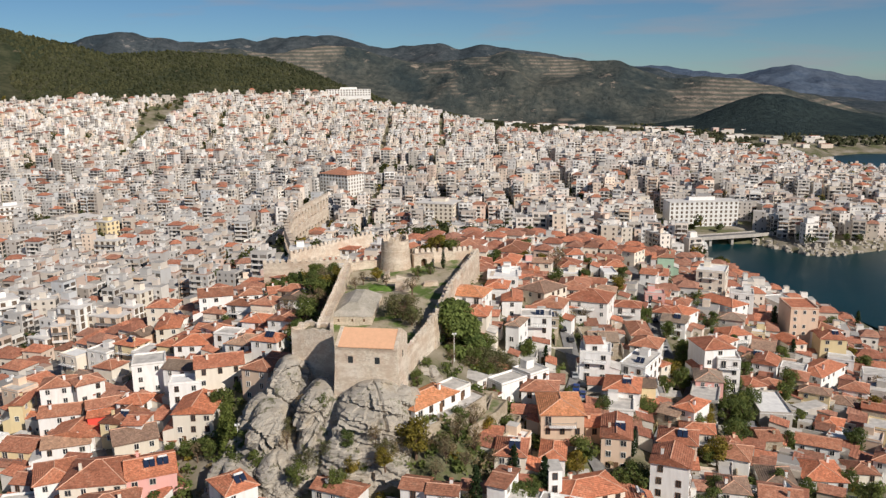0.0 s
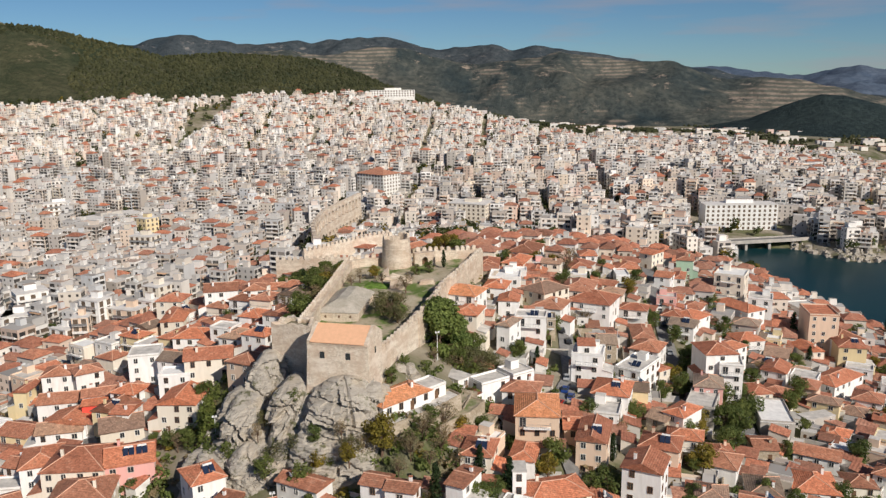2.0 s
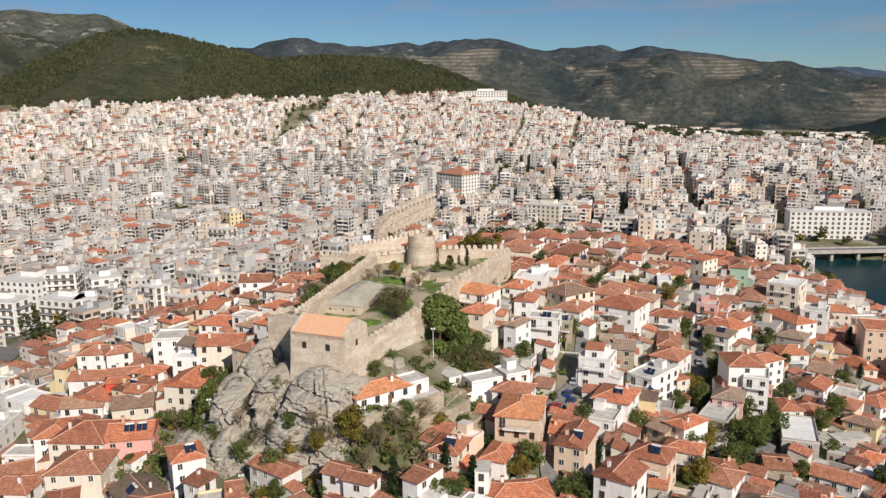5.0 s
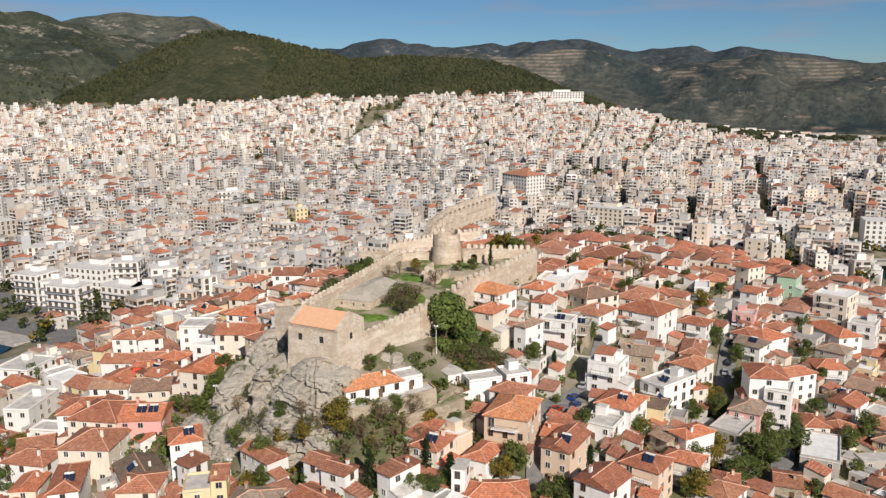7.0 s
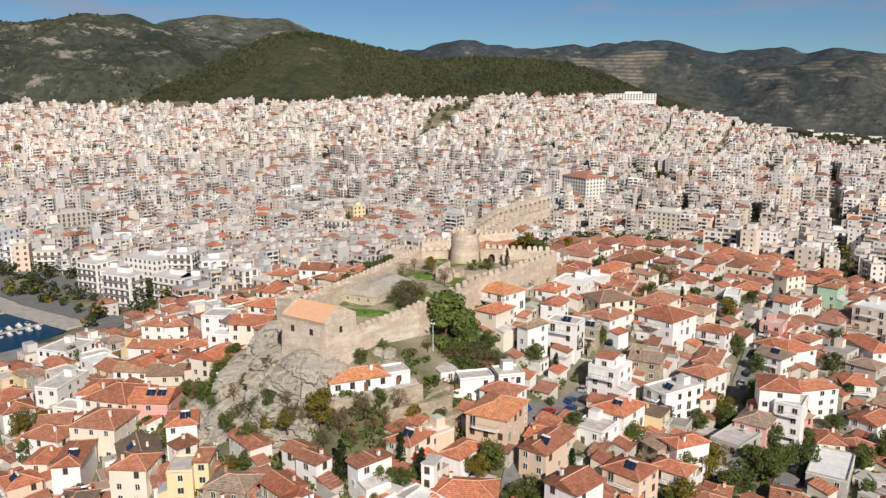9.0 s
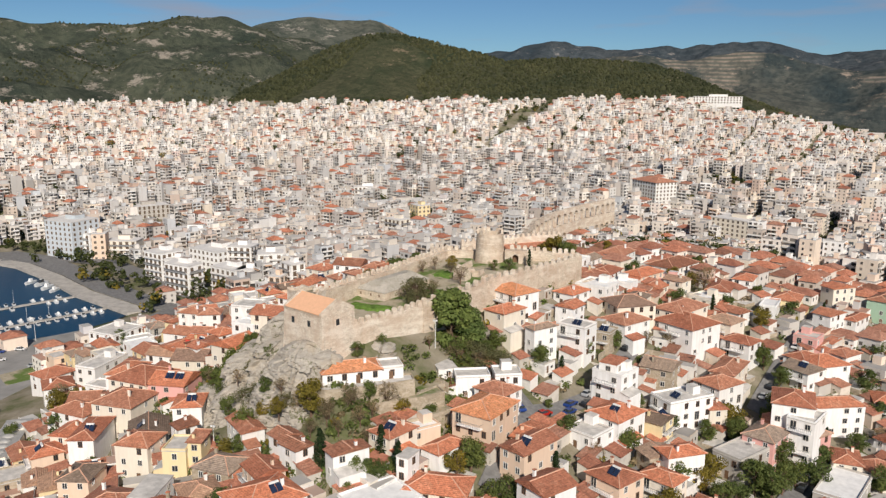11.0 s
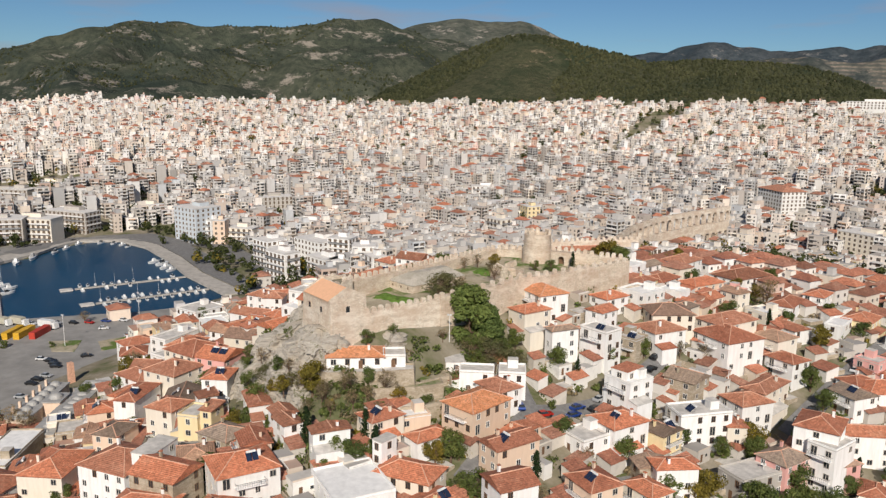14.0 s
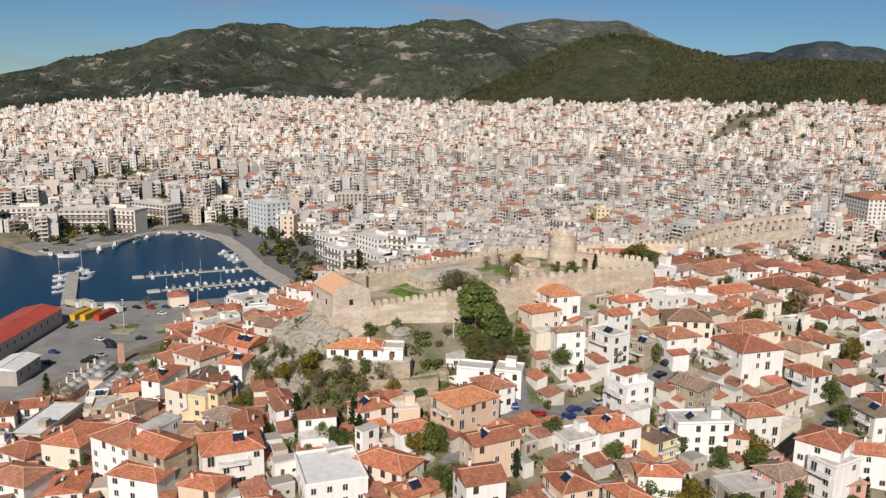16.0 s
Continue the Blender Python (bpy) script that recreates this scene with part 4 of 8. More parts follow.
def hip_roof(w, d, ze, rise, over=0.45, thick=0.14, kind="hip", mat=None):
    r = Build()
    mat = mat or M_TILE
    a, c = w / 2 + over, d / 2 + over
    e = [(-a, -c), (a, -c), (a, c), (-a, c)]
    z = ze - over * rise / (min(w, d) / 2) * 0.6
    r.solid([(x, y, z) for x, y in e], [(x, y, z + thick) for x, y in e], mat)
    z += thick - 0.004
    E = [(x, y, z) for x, y in e]
    zt = ze + rise
    if kind == "hip":
        if w >= d:
            k = max(a - c * 0.92, 0.25)
            R = [(-k, 0, zt), (k, 0, zt)]
            fs = [[E[0], E[1], R[1], R[0]], [E[1], E[2], R[1]], [E[2], E[3], R[0], R[1]], [E[3], E[0], R[0]]]
        else:
            k = max(c - a * 0.92, 0.25)
            R = [(0, -k, zt), (0, k, zt)]
            fs = [[E[0], E[1], R[0]], [E[1], E[2], R[1], R[0]], [E[2], E[3], R[1]], [E[3], E[0], R[0], R[1]]]
    elif kind == "gable":
        R = [(-a, 0, zt), (a, 0, zt)]
        fs = [[E[0], E[1], R[1], R[0]], [E[2], E[3], R[0], R[1]], [E[1], E[2], R[1]], [E[3], E[0], R[0]]]
    elif kind == "gable2":
        R = [(0, -c, zt), (0, c, zt)]
        fs = [[E[1], E[2], R[1], R[0]], [E[3], E[0], R[0], R[1]], [E[0], E[1], R[0]], [E[2], E[3], R[1]]]
    else:
        R = [(a, c, zt), (-a, c, zt)]
        fs = [[E[0], E[1], R[0], R[1]], [E[1], E[2], R[0]], [E[3], E[0], R[1]], [E[2], E[3], R[1], R[0]]]
    for q in fs:
        r.face(q, mat)
    # ridge and hip caps
    caps = [(R[0], R[1])]
    if kind == "hip":
        near = lambda p: min(R, key=lambda q: (q[0] - p[0]) ** 2 + (q[1] - p[1]) ** 2)
        caps += [(p, near(p)) for p in E]
    for p, q in caps:
        p, q = Vector(p), Vector(q)
        if (q - p).length < 0.4:
            continue
        s = (q - p).cross(Vector((0, 0, 1))).normalized() * 0.14
        up = Vector((0, 0, 0.1))
        r.solid([p + s - up, q + s - up, q - s - up, p - s - up][::-1], [p + s * 0.5 + up, q + s * 0.5 + up, q - s * 0.5 + up, p - s * 0.5 + up][::-1], M_RIDGE)
    return r


def balcony(th, w, y, x, z, wallmat, deep=1.2):
    b = Build()
    b.box(x - w / 2, x + w / 2, y - deep, y - 0.004, z - 0.16, z, M_SLAB_WHITE)
    ba = part("balcony", b, th)
    r = Build()
    for k in range(int(w / 0.45) + 1):
        px = x - w / 2 + 0.05 + k * (w - 0.1) / max(1, int(w / 0.45))
        r.box(px - 0.025, px + 0.025, y - deep + 0.03, y - deep + 0.08, z, z + 0.95, M_METAL)
    r.box(x - w / 2, x + w / 2, y - deep + 0.01, y - deep + 0.1, z + 0.93, z + 1.0, M_METAL)
    for s in (-1, 1):
        px = x + s * (w / 2 - 0.05)
        r.box(px - 0.03, px + 0.03, y - deep + 0.1, y - 0.01, z + 0.93, z + 1.0, M_METAL)
    part("railing", r, ba)


def solar(x, y, z, rot):
    """A water heater on a roof: sloping panels, frame and tank."""
    th = thing("solar_water_heater", "dark solar panels with a white water tank on the roof", "solar heater", frame_at(x, y, z, rot), "solar heaters")
    for s in (-0.62, 0.62):
        b = Build()
        b.solid([(s - 0.55, -0.9, 0.15), (s + 0.55, -0.9, 0.15), (s + 0.55, 0.55, 1.25), (s - 0.55, 0.55, 1.25)], [(s - 0.55, -0.95, 0.24), (s + 0.55, -0.95, 0.24), (s + 0.55, 0.5, 1.34), (s - 0.55, 0.5, 1.34)], M_PANEL)
        part("panel", b, th)
    t = Build()
    n = 12
    lo = [(-0.95, 0.75 + 0.3 * math.cos(i * math.tau / n), 1.35 + 0.3 * math.sin(i * math.tau / n)) for i in range(n)]
    t.solid(lo, [(0.95, y2, z2) for _, y2, z2 in lo], M_TANK)
    part("tank", t, th)
    f = Build()
    for x0 in (-1.0, 0.95):
        f.box(x0, x0 + 0.05, 0.5, 0.58, -0.4, 1.3, M_METAL)
        f.box(x0, x0 + 0.05, -0.9, 0.5, -0.2, 0.16, M_METAL)
    part("frame", f, th)


TEXT = {"white": "white", "cream": "cream", "yellow": "yellow", "peach": "peach", "pink": "pink", "red": "bright red", "grey": "grey", "green": "pale green", "blue": "pale blue", "stone": "rubble stone"}


def house(x, y, rot, w, d, ze, roof="hip", wall="white", old=0, new=0, solars=0, balc=0, base_z=None, label="", group="houses of the old quarter"):
    """A small town house: walls, roof, windows and doors on the sides that show, chimney, balconies."""
    r = radians(rot)
    ca, sa_ = math.cos(r), math.sin(r)
    cor = [(x + ca * a * w / 2 - sa_ * b * d / 2, y + sa_ * a * w / 2 + ca * b * d / 2) for a in (-1, 1) for b in (-1, 1)]
    gz = land(cor)
    g0, g1 = (float(gz.min()), float(gz.max())) if base_z is None else (base_z, base_z)
    ze = max(ze, g1 + (1.8 if roof == "shed" else 2.6))
    TAKEN.append((x, y, max(w, d) * 0.5))
    tile = M_TILE_OLD if old else (M_TILE_BRIGHT if new else M_TILE)
    rooftext = {"flat": "a flat concrete roof", "flatred": "a flat red roof"}.get(roof, "weathered brown tiles" if old else "an orange tiled roof")
    storeys = max(1, int((ze - g0) / 2.75))
    lab = label or f"{TEXT[wall]} {('low', 'two-storey', 'three-storey', 'tall')[min(storeys, 4) - 1]} house with {rooftext}"
    th = thing("house", lab, "house", frame_at(x, y, g0, rot), group)
    mat = WALLS[wall]
    h = ze - g0
    b = Build()
    rise = min(w, d) * (0.21 if roof != "shed" else 0.16)
    b.box(-w / 2, w / 2, -d / 2, d / 2, -1.5, h, mat)
    part("wall", b, th)
    if roof.startswith("flat"):
        s = Build()
        m = M_TILE if roof == "flatred" else random.choice((M_SLAB, M_SLAB_WHITE, M_SLAB))
        s.box(-w / 2 - 0.12, w / 2 + 0.12, -d / 2 - 0.12, d / 2 + 0.12, h + 0.004, h + 0.16, m)
        part("roof", s, th)
        if min(w, d) > 5:
            p = Build()
            for x0, x1, y0, y1 in ((-w / 2, w / 2, -d / 2, -d / 2 + 0.2), (-w / 2, w / 2, d / 2 - 0.2, d / 2), (-w / 2, -w / 2 + 0.2, -d / 2 + 0.2, d / 2 - 0.2), (w / 2 - 0.2, w / 2, -d / 2 + 0.2, d / 2 - 0.2)):
                p.box(x0, x1, y0, y1, h + 0.164, h + 0.62, mat)
            part("parapet", p, th)
            if random.random() < 0.55 and min(w, d) > 6:
                k = Build()
                px, py = random.uniform(-w / 4, w / 4), d / 4
                k.box(px - 1.3, px + 1.3, py - 1.2, py + 1.2, h + 0.164, h + 2.3, mat, M_SLAB)
                part("stair_hut", k, th)
    else:
        part("roof", hip_roof(w, d, h, rise, 0.4, 0.14, roof, tile), th, "weathered brown clay tiles" if old else "")
        if random.random() < 0.85:
            c = Build()
            px, py = random.choice((-1, 1)) * w * 0.24, random.choice((-1, 1)) * d * 0.18
            c.box(px - 0.3, px + 0.3, py - 0.25, py + 0.25, h, h + rise + 0.7, mat)
            c.box(px - 0.38, px + 0.38, py - 0.33, py + 0.33, h + rise + 0.704, h + rise + 0.82, M_TILE)
            part("chimney", c, th)
    if random.random() < 0.45 and h > 4.6 and not new:
        k = Build()
        s_, aw, ad, ah = random.choice((-1, 1)), random.uniform(2.0, 3.4), d * random.uniform(0.45, 0.8), h * random.uniform(0.38, 0.6)
        x0, x1 = (w / 2 + 0.003, w / 2 + aw) if s_ > 0 else (-w / 2 - aw, -w / 2 - 0.003)
        lo = [(x0, -d / 2, -1.5), (x1, -d / 2, -1.5), (x1, -d / 2 + ad, -1.5), (x0, -d / 2 + ad, -1.5)]
        k.solid(lo, [(px, py, ah + (0 if (px in (w / 2 + aw, -w / 2 - aw)) else 0.7)) for px, py, _ in lo], mat)
        lid = [(x0, -d / 2 - 0.2, 0), (x1 + 0.2 * s_ if s_ > 0 else x1, -d / 2 - 0.2, 0), (x1 + 0.2 * s_ if s_ > 0 else x1, -d / 2 + ad + 0.2, 0), (x0 if s_ > 0 else x0, -d / 2 + ad + 0.2, 0)]
        slope = [(px, py, ah + 0.03 + (0.7 if abs(abs(px) - w / 2) < 0.1 else 0)) for px, py, _ in lid]
        k.solid(slope, [(px, py, pz + 0.14) for px, py, pz in slope], random.choice((tile, tile, M_SLAB)))
        part("annex", k, th)
    sides = [((0, -d / 2), 0, w), ((w / 2, 0), 90, d), ((-w / 2, 0), -90, d)]
    kind = random.choice(WIN)
    for (cx, cy), turn, ln in sides:
        ang = radians(rot + turn)
        nx, ny = math.sin(ang), -math.cos(ang)
        if nx * 0.55 - ny * 0.85 < 0.05 and not (nx < -0.5 and x < -20):
            continue
        n = max(1, int(ln / 3.1))
        # walls on a slope show only what stands above the ground
        gx, gy = x + nx * ((w if turn else d) / 2 + 0.6), y + ny * ((w if turn else d) / 2 + 0.6)
        gl = (ground(gx, gy) - g0) if base_z is None else 0.0
        for s in range(storeys):
            zs = h - (s + 1) * 2.75 + 0.9
            if zs < gl + 0.2:
                break
            wide = n >= 2 and balc and turn == (0 if s % 2 == 0 or storeys < 3 else 90)
            if wide and zs - 0.9 > gl + 1.5:
                off = -d / 2 if turn == 0 else None
                if turn == 0:
                    balcony(th, min(ln * 0.85, 6.0), -d / 2, 0, zs - 0.9 + 0.2, mat)
            for k in range(n):
                u = (k + 0.5) * ln / n - ln / 2 + random.uniform(-0.15, 0.15)
                if random.random() < 0.24:
                    continue
                rr = radians(turn)
                lx, ly = cx + math.cos(rr) * u + math.sin(rr) * 0.03, cy + math.sin(rr) * u - math.cos(rr) * 0.03
                me = WIN_DOOR if (wide and k % 2 == 0) else (kind if random.random() < 0.72 else random.choice(WIN))
                part("window", me, th, at=pose(lx, ly, zs - (0.7 if me is WIN_DOOR else 0), 0, 0, turn))
        if turn == 0 and gl > -1.5 and h - storeys * 2.75 - gl < 1.2:
            dd = Build()
            u = random.uniform(-0.3, 0.3) * ln
            dd.box(u - 0.5, u + 0.5, -d / 2 - 0.05, -d / 2 + 0.1, gl, gl + 2.05, M_WOOD)
            part("door", dd, th)
    for k in range(solars):
        t = (k - (solars - 1) / 2) * 2.8
        zz = g0 + h + (0.2 if roof.startswith("flat") else rise * 0.42)
        lx, ly = t + w * 0.12, -d * 0.2
        solar(x + ca * lx - sa_ * ly, y + sa_ * lx + ca * ly, zz, rot)


house(-135.3, 69.3, 8, 6.8, 7.7, 12.6, "hip", "cream")
house(-115.8, 62.2, 1, 3.7, 7.8, 23.4, "gable2", "yellow")
house(-99.6, 51.3, 15, 9.7, 8.0, 25.0, "gable", "white")
house(-87.8, 47.5, 18, 5.7, 6.0, 26.0, "shed", "red")
house(-88.6, 51.3, 25, 8.0, 6.0, 27.0, "gable", "white")
house(-104.9, 61.2, 17, 7.9, 8.0, 28.8, "hip", "white")
house(-96.9, 60.9, 40, 7.2, 6.7, 29.5, "hip", "white")
house(-80.2, 62.5, 17, 8.3, 8.7, 34.5, "flat", "white")
house(-65.3, 47.5, 11, 7.9, 5.8, 34.4, "flat", "white")
house(-59.0, 36.3, 2, 9.3, 10.2, 32.5, "gable2", "cream")
house(-73.8, 36.5, 88, 7.3, 4.5, 29.0, "gable2", "white")
house(-73.9, 33.6, 27, 9.7, 9.7, 26.5, "gable", "cream", old=1)
house(-93.0, 39.7, 18, 10.7, 8.0, 21.0, "gable", "white", old=1)
house(-92.0, 43.0, -0, 11.3, 8.1, 22.5, "gable2", "white")
house(-64.9, 19.2, 23, 10.1, 11.0, 25.8, "gable", "pink", solars=2)
house(-69.4, 6.7, 15, 12.0, 12.0, 23.6, "hip", "cream")
house(-74.9, 16.8, 9, 13.1, 13.0, 25.8, "hip", "cream")
house(-86.6, 20.4, 25, 8.2, 11.0, 24.0, "hip", "white")
house(-114.7, 31.0, 15, 7.3, 15.4, 17.8, "flat", "white")
house(-93.1, 16.4, 11, 8.3, 5.6, 19.0, "flat", "white")
house(-86.3, 4.2, 8, 11.4, 9.0, 17.5, "hip", "white")
house(-90.1, 8.9, 40, 8.0, 8.0, 18.5, "gable", "white")
house(-80.4, -3.2, 23, 5.8, 8.0, 15.5, "gable2", "cream")
house(-64.7, -7.0, 34, 6.1, 13.5, 21.2, "hip", "white", solars=1)
house(-50.6, -0.9, -38, 10.3, 9.0, 22.5, "gable", "white", old=1, solars=1)
house(-43.4, -8.8, 21, 8.1, 8.0, 24.5, "hip", "cream")
house(-43.0, 5.6, 39, 6.8, 8.4, 28.9, "hip", "white", solars=1)
house(-34.9, -3.2, -17, 4.3, 4.5, 28.0, "shed", "white")
house(-24.9, -7.6, 27, 3.0, 5.4, 29.0, "shed", "yellow")
house(-20.9, 2.4, -24, 9.9, 5.2, 29.3, "gable", "white")
house(-5.7, -0.9, -14, 4.9, 5.0, 31.9, "gable", "white")
house(-0.4, -3.3, -11, 5.7, 4.5, 32.0, "gable", "white", balc=1)
house(11.1, -0.9, -24, 3.6, 8.1, 33.0, "gable", "white", balc=1)
house(-4.4, 19.8, 48, 13.6, 7.4, 40.9, "hip", "white", new=1, base_z=38.0, label="low white house with a bright orange roof under the fort")
house(2.0, 26.6, 48, 5.4, 5.6, 40.6, "flat", "white", base_z=37.8)
house(14.6, 19.7, -26, 6.3, 7.8, 30.7, "flat", "peach")
house(26.4, 29.2, -2, 9.6, 12.6, 34.9, "hip", "peach", balc=1, new=1)
house(23.3, 16.5, -11, 5.2, 8.7, 29.8, "hip", "white")
house(15.4, 42.2, 38, 8.4, 5.4, 33.6, "flat", "white")
house(21.9, 48.0, 38, 6.6, 6.4, 36.0, "flat", "white")
house(38.9, 25.6, -13, 6.5, 11.3, 30.6, "gable2", "peach", solars=1)
house(35.0, 34.3, -3, 4.1, 10.1, 29.0, "gable", "peach")
house(44.3, 47.7, -14, 7.7, 9.1, 25.5, "flat", "white")
house(47.3, 56.2, -16, 9.2, 10.8, 28.5, "hip", "white", balc=1, solars=1)
house(48.2, 14.0, -22, 7.9, 8.3, 29.2, "gable2", "white")
house(55.4, 33.3, -19, 8.8, 8.3, 24.6, "hip", "peach", solars=1, balc=1)
house(42.4, 69.0, -12, 8.4, 8.4, 34.0, "flat", "white", balc=1)
house(41.7, 69.2, -4, 4.8, 6.8, 36.3, "flatred", "white")
house(57.4, 77.4, -34, 7.7, 13.8, 27.4, "flat", "white", solars=1, balc=1)
house(63.1, 92.5, -26, 8.5, 9.8, 27.5, "hip", "white", balc=1)
house(63.3, 104.5, -4, 6.6, 14.1, 28.0, "hip", "cream")
house(64.6, 82.7, -51, 4.4, 4.7, 24.2, "gable", "cream")
house(64.2, 51.1, -42, 5.6, 9.2, 24.9, "hip", "white", balc=1)
house(59.2, 50.8, -38, 5.1, 7.5, 23.5, "gable", "stone", old=1)
house(74.2, 70.0, -22, 7.6, 12.6, 19.9, "flat", "grey")
house(77.9, 78.9, -13, 7.7, 9.8, 21.7, "hip", "pink", old=1)
house(85.8, 86.2, -10, 6.6, 9.2, 25.3, "flat", "white", balc=1)
house(82.1, 89.3, 8, 9.6, 11.0, 28.0, "hip", "white")
house(102.8, 126.5, 12, 9.0, 9.0, 18.0, "hip", "white", balc=1)
house(95.1, 90.4, 12, 6.4, 8.7, 15.0, "hip", "cream")
house(95.8, 77.2, -8, 9.0, 16.4, 12.9, "flat", "grey")
house(100.1, 55.2, -26, 10.8, 6.9, 12.0, "gable", "white")
house(110.6, 70.1, -34, 6.8, 9.0, 10.0, "hip", "cream")
house(70.7, 38.7, -26, 8.7, 8.6, 15.5, "hip", "white", balc=1)
house(72.3, 44.6, -1, 5.6, 7.0, 17.0, "hip", "peach")
house(78.3, 30.8, -11, 7.6, 10.0, 15.0, "hip", "white", old=1)
house(92.1, 37.8, -9, 10.0, 11.0, 11.2, "hip", "white")
house(105.1, 43.1, -8, 6.9, 7.0, 8.4, "hip", "cream")
house(128.1, 112.4, -50, 8.7, 18.0, 8.3, "hip", "white")
house(134.8, 146.5, -6, 10.0, 14.0, 23.2, "flatred", "peach")
house(139.4, 130.4, -10, 8.8, 10.0, 16.2, "hip", "yellow", solars=1)
house(88.3, 105.6, -52, 7.1, 18.0, 22.5, "hip", "white")
house(86.1, 89.3, -27, 7.7, 8.0, 20.0, "hip", "pink", old=1)
house(101.5, 92.5, -37, 7.9, 8.0, 13.5, "hip", "cream")
house(140.8, 146.1, -77, 18.0, 11.2, 15.0, "hip", "white")
house(126.0, 132.0, -83, 9.6, 7.1, 14.0, "gable", "cream")
house(112.9, 123.6, -25, 7.3, 11.4, 14.5, "gable", "cream", old=1)
house(107.2, 151.9, -60, 17.8, 8.6, 20.0, "hip", "white")
house(84.2, 131.0, -43, 10.2, 11.4, 24.0, "hip", "white")
house(144.9, 181.9, -78, 17.8, 10.6, 14.0, "flat", "white")
house(109.7, 80.8, -69, 4.4, 9.6, 9.5, "flat", "grey")
house(109.9, 62.5, -38, 5.7, 8.0, 7.5, "flat", "grey")
house(86.1, 55.4, -1, 5.9, 8.0, 12.5, "gable", "stone")
house(7.4, 80.4, -20, 11.0, 9.4, 45.9, "hip", "white", balc=1, new=1)
house(9.3, 71.5, -13, 7.0, 9.3, 39.9, "hip", "cream")
house(20.5, 71.1, -24, 3.8, 8.1, 41.4, "hip", "white", old=1)
house(27.0, 80.1, -7, 8.9, 6.7, 40.8, "flat", "white", balc=1, solars=1)
house(17.1, 100.2, -11, 7.0, 9.0, 42.5, "hip", "white")
house(19.8, 114.6, -4, 10.1, 10.4, 42.4, "flat", "white")
house(32.2, 108.0, -43, 10.7, 12.5, 41.4, "hip", "cream", old=1)
house(34.0, 100.1, -21, 9.5, 11.0, 38.0, "hip", "white", balc=1)
house(48.6, 112.7, -22, 14.3, 13.3, 36.8, "hip", "white", balc=1)
house(44.8, 120.2, -15, 10.1, 14.7, 39.0, "hip", "cream")
house(33.0, 152.0, 2, 7.0, 8.0, 39.5, "flat", "pink")
house(24.4, 146.1, -16, 8.0, 13.7, 42.0, "hip", "peach")
house(13.8, 138.3, -1, 8.0, 12.0, 41.2, "hip", "white")
house(28.4, 169.7, -15, 11.3, 17.8, 41.3, "hip", "white")
house(9.7, 161.5, -2, 9.7, 12.2, 45.0, "hip", "white")
house(53.2, 173.7, 1, 6.7, 9.3, 38.3, "hip", "white", balc=1)
house(48.1, 158.9, 5, 7.8, 14.1, 37.2, "hip", "white", balc=1)
house(68.4, 169.3, 0, 8.8, 10.7, 34.2, "hip", "yellow")
house(82.2, 190.8, -40, 5.8, 9.9, 35.3, "gable", "cream")
house(64.6, 158.7, -0, 5.1, 10.6, 31.8, "flat", "white", balc=1)
house(82.3, 163.9, -23, 6.0, 9.4, 32.2, "gable", "white", balc=1)
house(89.8, 171.6, -16, 4.2, 11.4, 29.9, "hip", "white", balc=1)
house(96.6, 192.2, -15, 6.8, 12.3, 32.7, "hip", "green")
house(110.4, 172.5, -25, 11.3, 12.7, 31.0, "flat", "cream", balc=1)
house(78.8, 143.0, -11, 7.0, 6.7, 29.3, "flat", "pink", balc=1)
house(78.9, 130.5, -24, 6.9, 8.4, 25.7, "hip", "white")
house(117.8, 159.1, -19, 8.6, 9.6, 24.8, "flat", "white", balc=1)
house(-75.1, 110.1, 17, 10.6, 9.0, 40.0, "gable", "white")
house(-63.5, 109.3, 17, 7.1, 8.0, 40.5, "hip", "white")
house(-54.1, 109.2, 17, 6.8, 8.0, 41.0, "gable", "white")
house(-94.9, 116.9, 0, 8.9, 9.0, 34.5, "hip", "cream")
house(-86.5, 97.3, 11, 7.1, 9.0, 33.5, "gable2", "cream")
house(-71.8, 77.0, 3, 10.2, 9.0, 35.0, "hip", "white")
house(-67.5, 83.3, 53, 5.7, 7.0, 37.0, "hip", "white")
house(-57.9, 51.6, 17, 11.8, 9.0, 38.0, "gable", "cream")
house(5.3, -18.8, 72, 12.4, 11.0, 29.6, "hip", "white", solars=1, balc=1)
house(23.9, -5.5, -21, 14.5, 12.6, 25.4, "flat", "white")
house(28.7, 5.8, 18, 12.6, 8.4, 23.8, "hip", "cream")
house(21.7, 5.2, 3, 2.7, 4.5, 32.0, "flat", "white")
house(-24.7, -29.8, 20, 13.1, 12.3, 23.6, "hip", "white")
house(-3.5, -34.8, 34, 12.0, 6.2, 24.0, "hip", "white")
house(-6.3, -29.1, 21, 11.0, 9.0, 27.5, "gable", "stone")
house(-18.8, -25.1, 26, 5.0, 9.2, 27.0, "flat", "white")
house(-28.6, -9.8, 30, 5.2, 7.3, 27.3, "flat", "yellow")
house(-15.5, -10.0, 11, 9.1, 7.8, 26.5, "hip", "stone", old=1)
house(-45.4, -36.3, 38, 10.6, 13.7, 17.6, "hip", "cream")
house(-54, -46.5, 24, 10.5, 9.0, 13.5, "hip", "white")
house(-36, -52, 34, 12.0, 9.5, 15.5, "hip", "white")
house(-79, -36, -44, 22.0, 9.0, 9.5, "flat", "stone", label="low old stone hall with a flat grey roof")
house(-48.4, -20.7, 29, 6.9, 8.5, 20.0, "hip", "peach", old=1)
house(11.9, -27.4, 34, 8.3, 6.0, 26.0, "hip", "peach")
